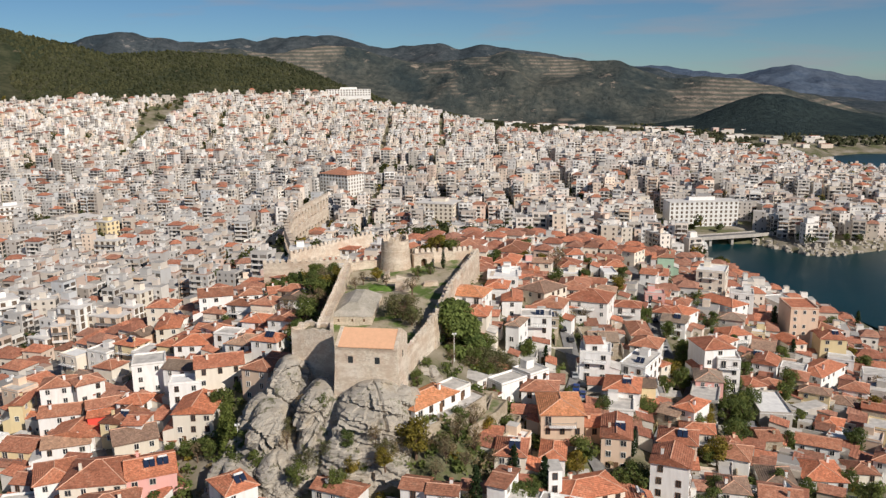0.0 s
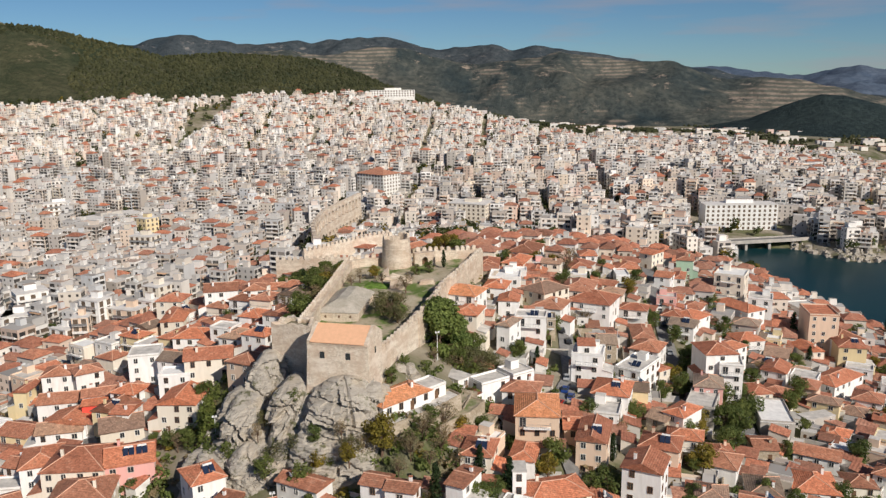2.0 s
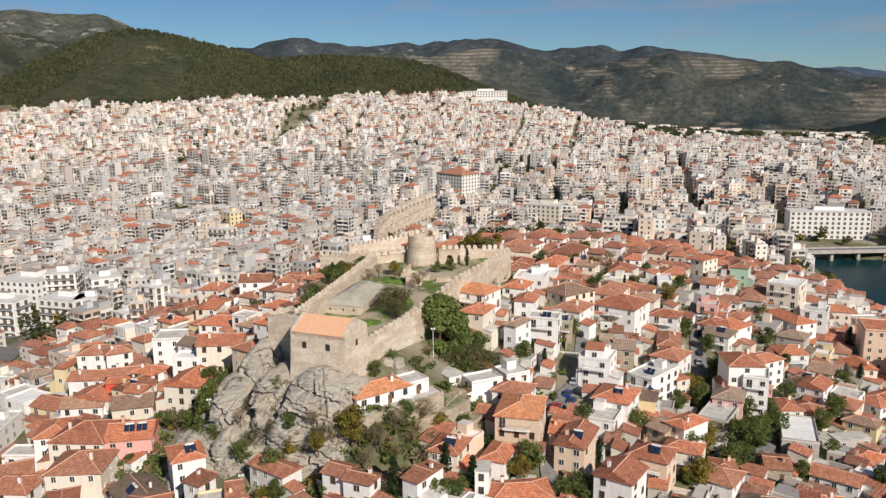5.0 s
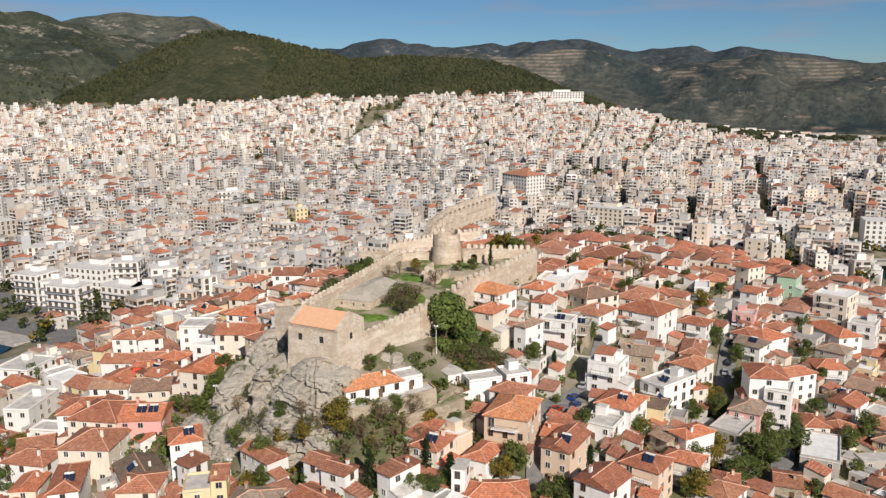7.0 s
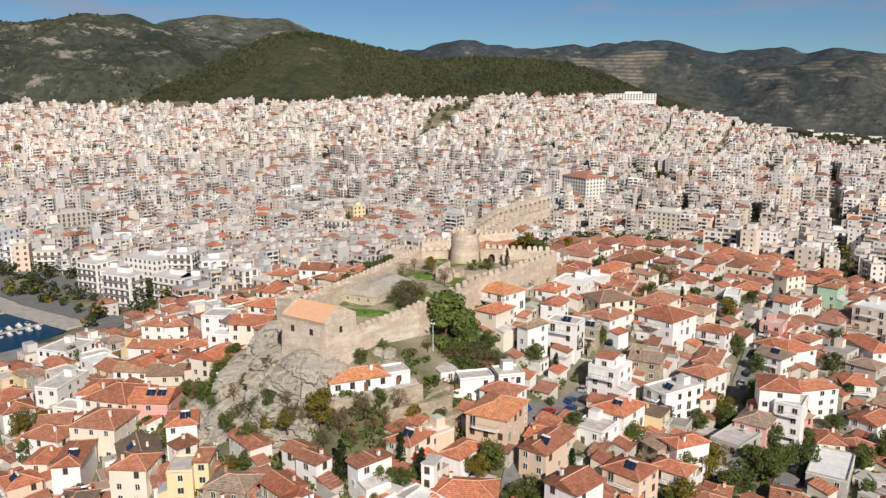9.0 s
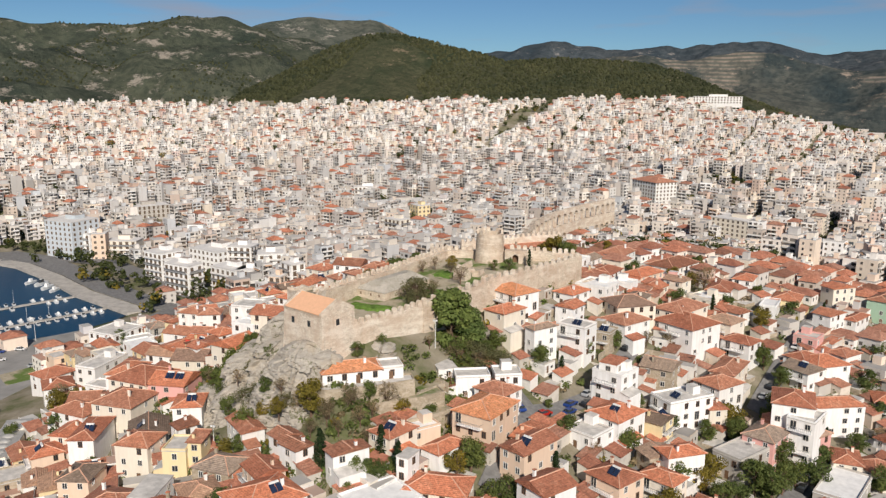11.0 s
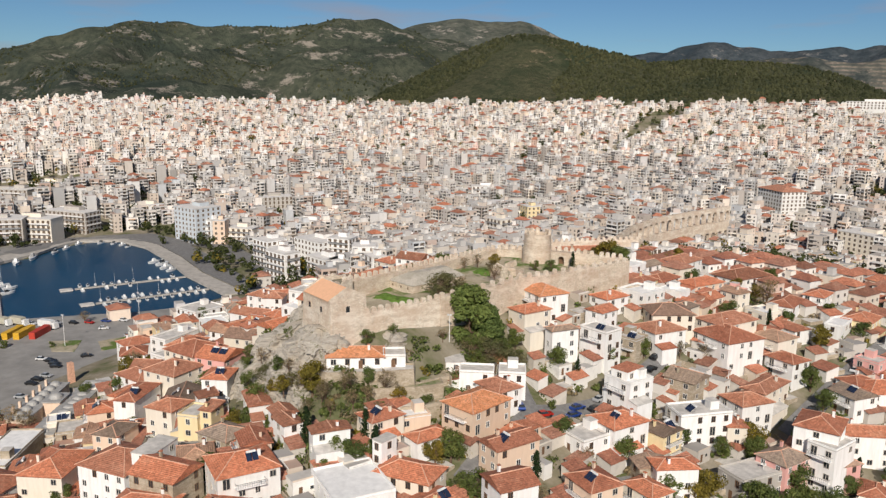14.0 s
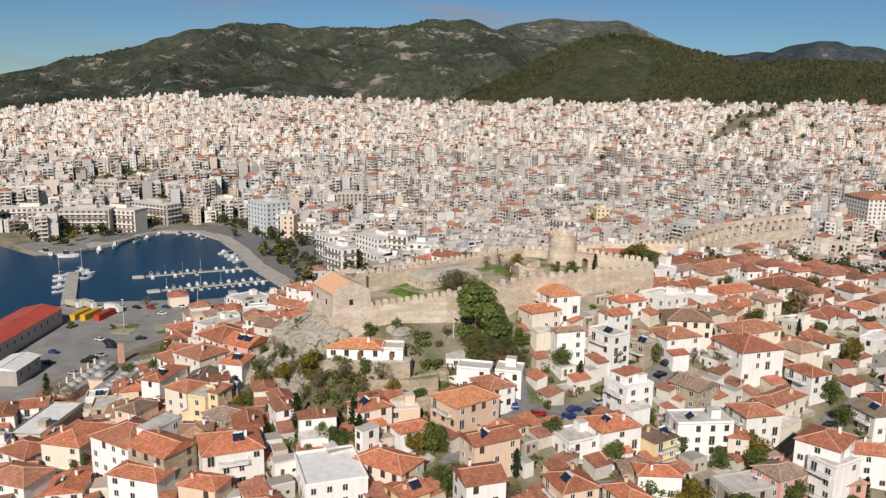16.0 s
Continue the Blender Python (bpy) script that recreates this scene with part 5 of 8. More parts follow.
house(-15.5, 135.0, 56, 17.0, 5.0, 48.8, "gable", "stone", label="long low stone barrack with a dull red roof behind the keep")
house(-117.8, 17.4, 62, 8.4, 9.0, 14.0, "hip", "white")
house(-133.2, 25.6, 89, 10.8, 9.0, 12.0, "hip", "white")
house(-148.0, 60.2, 7, 12.6, 14.1, 15.0, "flat", "white")
house(6.6, 43.4, 47, 4.8, 8.2, 36.5, "flat", "white", base_z=33.6, label="low whitewashed shed with a flat grey roof in the gardens")


# ---------- apartment blocks and public buildings ----------
def town_wall_mat(name, stops):
    m, nt, b, g = base(name, 0.85, 0, 0.25)
    p = g.outputs["Position"]
    c = ramp_node(nt, g.outputs["Random Per Island"], stops)
    st = noise_node(nt, p, 0.5, 5, 0.65, (1, 1, 0.25))
    c = mix_node(nt, ramp_node(nt, st, [(0.48, (0, 0, 0)), (0.8, (0.4, 0.4, 0.4))]), c, (0.40, 0.35, 0.30))
    nt.links.new(c, b.inputs["Base Color"])
    return m


M_TOWN = town_wall_mat("slope_town_render", [(0.0, (0.87, 0.85, 0.81)), (0.12, (0.80, 0.72, 0.62)), (0.2, (0.50, 0.48, 0.46)), (0.27, (0.86, 0.82, 0.76)), (0.34, (0.80, 0.64, 0.51)), (0.4, (0.62, 0.56, 0.50)), (0.48, (0.86, 0.84, 0.81)), (0.55, (0.52, 0.45, 0.39)),
                                               (0.61, (0.80, 0.72, 0.60)), (0.67, (0.58, 0.40, 0.32)), (0.70, (0.83, 0.77, 0.70)), (0.8, (0.87, 0.85, 0.82)), (0.87, (0.52, 0.48, 0.43)), (0.93, (0.80, 0.69, 0.55)), (0.97, (0.76, 0.55, 0.47)), (1.0, (0.60, 0.60, 0.61))])
# grey and beige concrete, darkened further for the cloud shade over the lower town
M_TOWN_LOW = town_wall_mat("lower_town_shaded_concrete", [(0.0, (0.74, 0.72, 0.69)), (0.12, (0.60, 0.55, 0.49)), (0.22, (0.40, 0.39, 0.38)), (0.32, (0.70, 0.67, 0.63)), (0.4, (0.62, 0.52, 0.43)), (0.48, (0.48, 0.46, 0.44)), (0.57, (0.76, 0.74, 0.71)), (0.65, (0.42, 0.37, 0.33)),
                                                   (0.72, (0.66, 0.60, 0.52)), (0.78, (0.50, 0.36, 0.29)), (0.83, (0.64, 0.62, 0.60)), (0.92, (0.46, 0.44, 0.42)), (1.0, (0.58, 0.60, 0.62))])
def mixed(name, stops, rough=0.88):
    """Paint that differs from piece to piece."""
    m, nt, b, g = base(name, rough, 0, 0.2)
    c = ramp_node(nt, g.outputs["Random Per Island"], stops)
    n = noise_node(nt, g.outputs["Position"], 0.4, 5, 0.65)
    c = mix_node(nt, ramp_node(nt, n, [(0.5, (0, 0, 0)), (0.75, (0.5, 0.5, 0.5))]), c, (0.34, 0.31, 0.28))
    nt.links.new(c, b.inputs["Base Color"])
    return m


M_TOWN_ROOF = mixed("town_roof_screed", [(0.0, (0.56, 0.53, 0.49)), (0.2, (0.28, 0.265, 0.25)), (0.4, (0.66, 0.63, 0.59)), (0.55, (0.40, 0.37, 0.33)), (0.7, (0.42, 0.23, 0.16)), (0.78, (0.54, 0.52, 0.49)), (1.0, (0.33, 0.315, 0.30))])
M_TOWN_SLAB = mixed("balcony_slab", [(0.0, (0.80, 0.78, 0.75)), (0.3, (0.66, 0.63, 0.58)), (0.5, (0.80, 0.78, 0.75)), (0.7, (0.52, 0.48, 0.44)), (0.85, (0.72, 0.66, 0.58)), (1.0, (0.78, 0.76, 0.73))])
M_RAIL = mixed("balcony_rail", [(0.0, (0.30, 0.30, 0.30)), (0.4, (0.55, 0.53, 0.50)), (0.7, (0.42, 0.34, 0.27)), (1.0, (0.62, 0.61, 0.60))])
M_TOWN_WIN = mixed("window_and_shutter", [(0.0, (0.03, 0.03, 0.033)), (0.35, (0.07, 0.066, 0.062)), (0.6, (0.14, 0.10, 0.07)), (0.75, (0.04, 0.043, 0.046)), (0.93, (0.26, 0.23, 0.20)), (1.0, (0.06, 0.08, 0.09))], 0.4)
M_AWNING = plain("faded_awning", (0.45, 0.30, 0.20), 0.9, 0, 0.5, 0.07, 0.1)


def block(x, y, rot, w, d, top, wall="white", roof="flat", style="balcony", label="", z0=None, rows=None, group="apartment buildings"):
    """A large building, with storeys, windows one by one and balconies."""
    r = radians(rot)
    g0 = ground(x, y) - 1.0 if z0 is None else z0
    h = top - g0
    storeys = rows or max(2, round(h / 3.1))
    sh = h / storeys
    TAKEN.append((x, y, max(w, d) * 0.62))
    th = thing("apartment_building" if style == "balcony" else "public_building", label or f"{TEXT.get(wall, wall)} apartment block with balconies and a flat roof", "building", frame_at(x, y, g0, rot), group)
    b = Build()
    mat = WALLS[wall]
    b.box(-w / 2, w / 2, -d / 2, d / 2, -4, h, mat)
    part("wall", b, th)
    if roof == "hip":
        part("roof", hip_roof(w, d, h, min(w, d) * 0.16, 0.6, 0.2, "hip", M_TILE), th)
    else:
        s = Build()
        s.box(-w / 2 - 0.25, w / 2 + 0.25, -d / 2 - 0.25, d / 2 + 0.25, h + 0.004, h + 0.3, M_TOWN_SLAB)
        part("roof", s, th)
        k = Build()
        k.box(-w * 0.18, w * 0.2, -d * 0.05, d * 0.3, h + 0.304, h + 2.7, mat, M_TOWN_ROOF)
        part("stair_hut", k, th)
    for (cx, cy), turn, ln in (((0, -d / 2), 0, w), ((w / 2, 0), 90, d), ((-w / 2, 0), -90, d)):
        ang = radians(rot + turn)
        nx, ny = math.sin(ang), -math.cos(ang)
        if nx * 0.5 - ny * 0.87 < 0.12:
            continue
        n = max(2, int(ln / 3.4))
        rr = radians(turn)
        cr, sr = math.cos(rr), math.sin(rr)
        for s in range(storeys):
            z = s * sh
            if style == "balcony" and (turn == 0 or ln > 9) and s > 0:
                bb = Build()
                o = 1.15
                bb.box(-ln * 0.46, ln * 0.46, -o, -0.004, z - 0.16, z, M_TOWN_SLAB)
                bb.box(-ln * 0.46, ln * 0.46, -o, -o + 0.1, z + 0.004, z + 0.85, M_TOWN_SLAB if (s + int(x)) % 2 else M_METAL)
                part("balcony", bb, th, at=pose(cx, cy, 0, 0, 0, turn))
            for k in range(n):
                u = (k + 0.5) * ln / n - ln / 2
                me = BLOCK_WIN[style]
                part("window", me, th, at=pose(cx + cr * u, cy + sr * u, z + (0.15 if style == "balcony" else sh * 0.28), 0, 0, turn))
    return th


def simple_window(w, h):
    b = Build()
    b.box(-w / 2, w / 2, -0.04, 0.1, 0, h, M_TOWN_WIN)
    b.box(-w / 2 - 0.1, -w / 2, -0.08, 0.1, -0.1, h + 0.1, M_FRAME_WHITE)
    b.box(w / 2, w / 2 + 0.1, -0.08, 0.1, -0.1, h + 0.1, M_FRAME_WHITE)
    b.box(-w / 2, w / 2, -0.08, 0.1, h, h + 0.1, M_FRAME_WHITE)
    return b.mesh("window")


BLOCK_WIN = {"balcony": simple_window(1.9, 2.3), "rows": simple_window(1.5, 1.7), "tall": simple_window(1.7, 2.6)}

block(-85, 524, -35, 31.0, 21.0, 31.0, "white", "hip", "rows", "large white school with a red hipped roof", group="landmark buildings")
block(-3, 454, -19, 30.0, 22.0, 16.5, "cream", "flat", "rows", "long beige office building with window bands", group="landmark buildings")
block(179, 398, 3, 48.0, 14.0, 24.0, "white", "flat", "rows", "long white hotel with rows of windows", group="landmark buildings")
block(106, 433, -2, 15.4, 12.0, 14.0, "white", "flat", "balcony", "white apartment tower by the bay", group="landmark buildings")
block(-236, 402, -28, 13.5, 11.0, 13.5, "yellow", "flat", "rows", "plain yellow apartment tower", group="landmark buildings")
block(-196, 313, -10, 14.7, 10.0, 18.0, "cream", "flat", "balcony", "cream apartment block with brown shutters", group="landmark buildings")
block(-342, 171, 6, 23.2, 20.2, 24.0, "blue", "flat", "rows", "tall pale hotel block by the harbour", group="landmark buildings")
block(-411, 281, 67, 28.0, 16.0, 14.0, "grey", "flat", "tall", "dark glazed office building with columns", group="landmark buildings")
block(-324, 251, 29, 29.0, 16.0, 8.0, "white", "flat", "tall", "low white colonnaded building", group="landmark buildings")
block(-342, 473, 45, 26.8, 14.0, 14.0, "white", "flat", "balcony", "modern block with white bands", group="landmark buildings")
block(-284, 444, 57, 46.9, 22.0, 8.0, "grey", "flat", "rows", "long hall with a blue-grey roof", group="landmark buildings")
block(-435, 183, 30, 23.9, 12.0, 14.0, "cream", "flat", "balcony", "", group="landmark buildings")
block(-332, 175, 9, 11.6, 10.0, 16.0, "white", "flat", "balcony", "", group="landmark buildings")
block(-325, 178, 43, 7.9, 10.0, 16.0, "peach", "flat", "rows", "", group="landmark buildings")
block(-321, 192, 31, 19.6, 12.0, 10.0, "cream", "flat", "balcony", "", group="landmark buildings")
block(-253, 167, -1, 14.6, 14.0, 15.0, "white", "flat", "balcony", "", group="landmark buildings")
block(-241, 167, 24, 10.0, 12.0, 12.0, "white", "flat", "balcony", "", group="landmark buildings")
block(-238, 193, -2, 24.5, 21.1, 14.0, "white", "flat", "rows", "", group="landmark buildings")
block(-223, 198, 22, 14.6, 12.0, 16.0, "white", "flat", "balcony", "", group="landmark buildings")
block(-463, 133, 76, 23.3, 14.0, 12.0, "white", "flat", "balcony", "", group="landmark buildings")
block(-183, 164, 21, 11.4, 10.0, 14.0, "white", "flat", "balcony", "", group="landmark buildings")
block(-193, 189, 43, 13.3, 11.0, 17.0, "white", "flat", "balcony", "", group="landmark buildings")
block(280, 448, 12, 33.6, 12.0, 14.0, "cream", "flat", "balcony", "", group="landmark buildings")
block(227, 406, -83, 7.6, 8.0, 20.0, "grey", "flat", "balcony", "", group="landmark buildings")
block(-214, 148, 0, 17.8, 9.7, 16.0, "white", "flat", "balcony", "", group="landmark buildings")
block(-194, 162, -5, 19.4, 11.8, 14.0, "white", "flat", "balcony", "white block with brown balconies", group="landmark buildings")
# pale blocks under cloud: grey and cream paint includes that shade
block(-411, 90, 37, 35.1, 14.0, 17.0, "cream", "flat", "balcony", "", group="landmark buildings")
block(-423, 121, 23, 35.8, 14.0, 17.0, "grey", "flat", "balcony", "", group="landmark buildings")
block(-511, 118, 33, 23.2, 14.0, 24.0, "grey", "flat", "balcony", "", group="landmark buildings")
block(-530, 149, 25, 35.5, 14.0, 25.0, "cream", "flat", "balcony", "", group="landmark buildings")
block(-414, 70, 57, 33.1, 15.0, 18.0, "grey", "flat", "balcony", "", group="landmark buildings")
block(-456, 43, 66, 34.0, 15.0, 16.0, "cream", "flat", "balcony", "", group="landmark buildings")
block(-529, 110, 37, 42.3, 14.0, 22.0, "grey", "flat", "balcony", "", group="landmark buildings")



# ---------- garden terraces under the fort ----------
def terrace(text, pts, low, top, cover):
    """A levelled garden held by a rubble wall, with a coping along its edge."""
    th = thing("garden_terrace", text, "terrace", pose(0, 0, 0), "garden terraces")
    b = Build()
    b.solid([(x + random.uniform(-0.2, 0.2), y + random.uniform(-0.2, 0.2), low) for x, y in pts], [(x, y, top) for x, y in pts], WALLS["stone"], cover)
    part("retaining_wall", b, th)
    for (x0, y0), (x1, y1) in zip(pts[:-1], pts[1:]):
        ln = math.hypot(x1 - x0, y1 - y0)
        c = Build()
        c.box(0.1, ln - 0.1, 0.02, 0.3, 0.004, 0.45, WALLS["stone"])
        part("coping", c, th, at=pose(x0, y0, top, 0, 0, math.degrees(math.atan2(y1 - y0, x1 - x0))))


terrace("paved garden terrace with a white parapet below a house", [(-7.2, 9.6), (-3.6, 9.8), (4.4, 18.8), (9.4, 26.2), (6.4, 29.4), (-9.4, 14.4)], 30, 38.0, M_SLAB)
terrace("lower stony garden terrace held by a rubble wall", [(5.2, 16.6), (11.6, 24.4), (14.6, 31.0), (11.0, 33.6), (9.6, 26.4)], 24, 34.6, M_YARD)
terrace("small garden plot behind a low stone wall", [(9.4, 28.6), (11.8, 36.2), (8.6, 39.0), (3.6, 33.4)], 27, 34.4, M_YARD)
terrace("narrow stony terrace below the gardens", [(8.4, 13.0), (15.2, 22.4), (17.6, 29.0), (14.8, 30.8), (11.8, 24.2), (6.4, 16.6)], 22, 31.6, M_YARD)


# ---------- arched aqueduct ----------
def aqueduct():
    th = thing("aqueduct", "old two-tiered stone aqueduct with round arches", "aqueduct", pose(0, 0, 0))
    path = [(-63, 214), (-78, 258), (-90, 302), (-93, 340), (-90, 380), (-84, 424)]
    pts = []
    for (x0, y0), (x1, y1) in zip(path[:-1], path[1:]):
        n = max(1, round(math.hypot(x1 - x0, y1 - y0) / 8.0))
        pts += [(x0 + (x1 - x0) * i / n, y0 + (y1 - y0) * i / n) for i in range(n)]
    pts.append(path[-1])
    for (x0, y0), (x1, y1) in zip(pts[:-1], pts[1:]):
        ln = math.hypot(x1 - x0, y1 - y0)
        g = min(ground(x0, y0), ground(x1, y1)) - 1.5
        top = 24.5 + 3.5 * min(1, max(0, (y0 - 230) / 90))
        mid = top - 9.5
        for z0, z1, narrow in ((mid, top, 0.34), (g, mid - 0.3, 0.32)):
            b = Build()
            hw = ln * narrow
            spring = z0 + (z1 - z0) * 0.45
            rad = min(hw, (z1 - spring) - 1.0)
            arch = [(-hw, z0), (-hw, spring)] + [(hw * math.cos(a), spring + rad * math.sin(a)) for a in [math.pi * (1 - i / 8) for i in range(1, 8)]] + [(hw, spring), (hw, z0)]
            n = len(arch)
            rim = [(-ln / 2, z0), (-ln / 2, spring)] + [(-ln / 2 + ln * i / 8, z1) for i in range(1, 8)] + [(ln / 2, spring), (ln / 2, z0)]
            rim[2], rim[-3] = (-ln / 2, z1), (ln / 2, z1)
            for yy, flip in ((-1.1, 1), (1.1, 0)):
                for k in range(n - 1):
                    f = [(arch[k][0], yy, arch[k][1]), (arch[k + 1][0], yy, arch[k + 1][1]), (rim[k + 1][0], yy, rim[k + 1][1]), (rim[k][0], yy, rim[k][1])]
                    b.face(f[::-1] if flip else f, M_FORT_LIGHT)
            for k in range(n - 1):
                b.face([(arch[k][0], -1.1, arch[k][1]), (arch[k][0], 1.1, arch[k][1]), (arch[k + 1][0], 1.1, arch[k + 1][1]), (arch[k + 1][0], -1.1, arch[k + 1][1])], M_FORT_LIGHT)
            b.face([(-ln / 2, -1.1, z1), (ln / 2, -1.1, z1), (ln / 2, 1.1, z1), (-ln / 2, 1.1, z1)], M_FORT_LIGHT)
            part("arch", b, th, at=pose((x0 + x1) / 2, (y0 + y1) / 2, 0, 0, 0, math.degrees(math.atan2(y1 - y0, x1 - x0))))
        TAKEN.append(((x0 + x1) / 2, (y0 + y1) / 2, 6))


aqueduct()
TAKEN += [(-226, 386, 10), (-218, 372, 8), (-392, 270, 12), (-380, 264, 10), (-370, 258, 8), (-312, 236, 10), (-2, 432, 10), (8, 428, 10), (-14, 434, 8), (2, 418, 8), (-92, 500, 12), (-70, 494, 10), (92, 345, 12), (106, 352, 12), (122, 346, 12), (112, 372, 9), (135, 372, 10)]


# ---------- roads ----------
ROADS = []


def road(label, pts, width, lift=0.12, material=None, name="road"):
    """A strip of asphalt laid on the ground."""
    b = Build()
    rows = []
    for (x0, y0), (x1, y1) in zip(pts[:-1], pts[1:]):
        ln = math.hypot(x1 - x0, y1 - y0)
        n = max(1, int(ln / 3))
        nx, ny = -(y1 - y0) / ln, (x1 - x0) / ln
        for i in range(n + 1):
            t = i / n
            rows.append((x0 + (x1 - x0) * t, y0 + (y1 - y0) * t, nx, ny))
    xy = []
    for x, y, nx, ny in rows:
        for s in (-1, -0.33, 0.33, 1):
            xy.append((x + nx * width / 2 * s, y + ny * width / 2 * s))
        ROADS.append((x, y, width * 0.5))
    hs = land(xy) + 0.35 + lift
    b.v = [(x, y, float(z)) for (x, y), z in zip(xy, hs)]
    m = b.mat(material or M_ASPHALT)
    for i in range(len(rows) - 1):
        for k in range(3):
            a = i * 4 + k
            b.f.append((a, a + 1, a + 5, a + 4))
            b.m.append(m)
    tagged(part(name, b), label, "road", kind="structure")


road("narrow asphalt street with parked cars", [(15.5, 56.3), (23.9, 49.4), (29.7, 45.8), (33.9, 53.4), (37.5, 66.8), (38.1, 95.5), (37.1, 109.6)], 4.5)
road("steep narrow asphalt street", [(34.3, 15.1), (31.1, 31.6), (29.9, 44.8)], 3.5)
road("asphalt street with trees", [(83.8, 51), (86.4, 70), (90.2, 92.8), (81.4, 95.7), (73.6, 78.8), (60.1, 54.5), (51.3, 33.9)], 5)
road("asphalt street down to the bay", [(72.1, 98.1), (73.8, 121.8), (75.8, 148.2), (78.2, 171.2), (81.7, 210.1)], 5)
road("narrow lane between the houses", [(-73.6, 18.8), (-82.4, 33.6), (-98.6, 57.7), (-114.7, 82.1), (-140.8, 128.4)], 3.5)
road("harbour road", [(-202.5, 146.6), (-273.2, 164.8), (-308.6, 171), (-344.4, 163.1), (-373.3, 133.8), (-395, 109.3), (-375.2, 64.1)], 14)
road("wide quay road", [(-205, 2.3), (-195.3, 23), (-185.1, 44.9), (-187.4, 66.9), (-182.6, 99), (-196.1, 141.9)], 10)


# houses that fill the old quarter between those above
def near_taken(x, y, rad):
    return any((x - a) ** 2 + (y - b) ** 2 < (rad + r) ** 2 for a, b, r in TAKEN)


def on_road(x, y, rad):
    return any((x - a) ** 2 + (y - b) ** 2 < (rad + r) ** 2 for a, b, r in ROADS)


def in_castle(x, y):
    return (-68 < x < -30 and 98 < y < 156) or -58 < x < 16 and 0 < y < 122 and not (x > 9 and y < 100) and not (x < -40 and y > 40)


def garden(x, y):
    return -2 < x < 17 and 12 < y < 62 or (-60 < x < -36 and -4 < y < 40)


rng = random.Random(5)
made = 0
SMALL = []
spots = []
for j in range(46):
    for i in range(46):
        spots.append((-205 + i * 8.4 + rng.uniform(-1.6, 1.6), -75 + j * 7.8 + rng.uniform(-1.6, 1.6)))
spots.sort(key=lambda p: math.hypot(p[0] - 45, p[1] + 95))
for x, y in spots:
    a, c, e = rng.random(), rng.random(), rng.random()
    if x < -120 and y < 40 or x > 195 or in_castle(x, y) or y > 262 or (y > 190 and x < -20) or (x < -100 and y > 140):
        continue
    if x > 100 and y < 40 or y < -62 or (x < -96 and y < 30) or garden(x, y) or math.hypot(x - 45, y + 95) < 70:
        continue
    if shore(x, y) < 13:
        continue
    w, d = 6.0 + a * 3.6, 5.6 + c * 3.2
    if near_taken(x, y, 0.42 * max(w, d)) or on_road(x, y, 0.42 * max(w, d)) or rng.random() < 0.16:
        continue
    g = ground(x, y)
    rot = -18 + 30 * noise.noise((x * 0.012, y * 0.012, 0)) + (rng.choice((0, 0, 90)))
    kind = "hip" if e < 0.5 else ("gable" if e < 0.72 else ("gable2" if e < 0.8 else "flat"))
    wall = rng.choice(("white", "white", "white", "white", "white", "white", "cream", "cream", "peach", "yellow", "grey", "stone"))
    h = rng.choice((2.9, 3.2, 3.4, 5.4, 5.6, 6.0, 6.2))
    if made < 165:
        house(x, y, rot, w, d, g + h, kind, wall, old=int(rng.random() < 0.25), balc=int(rng.random() < 0.45), solars=int(rng.random() < 0.18))
        made += 1
    else:
        SMALL.append((x, y, rot, w, d, kind, h))
        TAKEN.append((x, y, max(w, d) * 0.5))


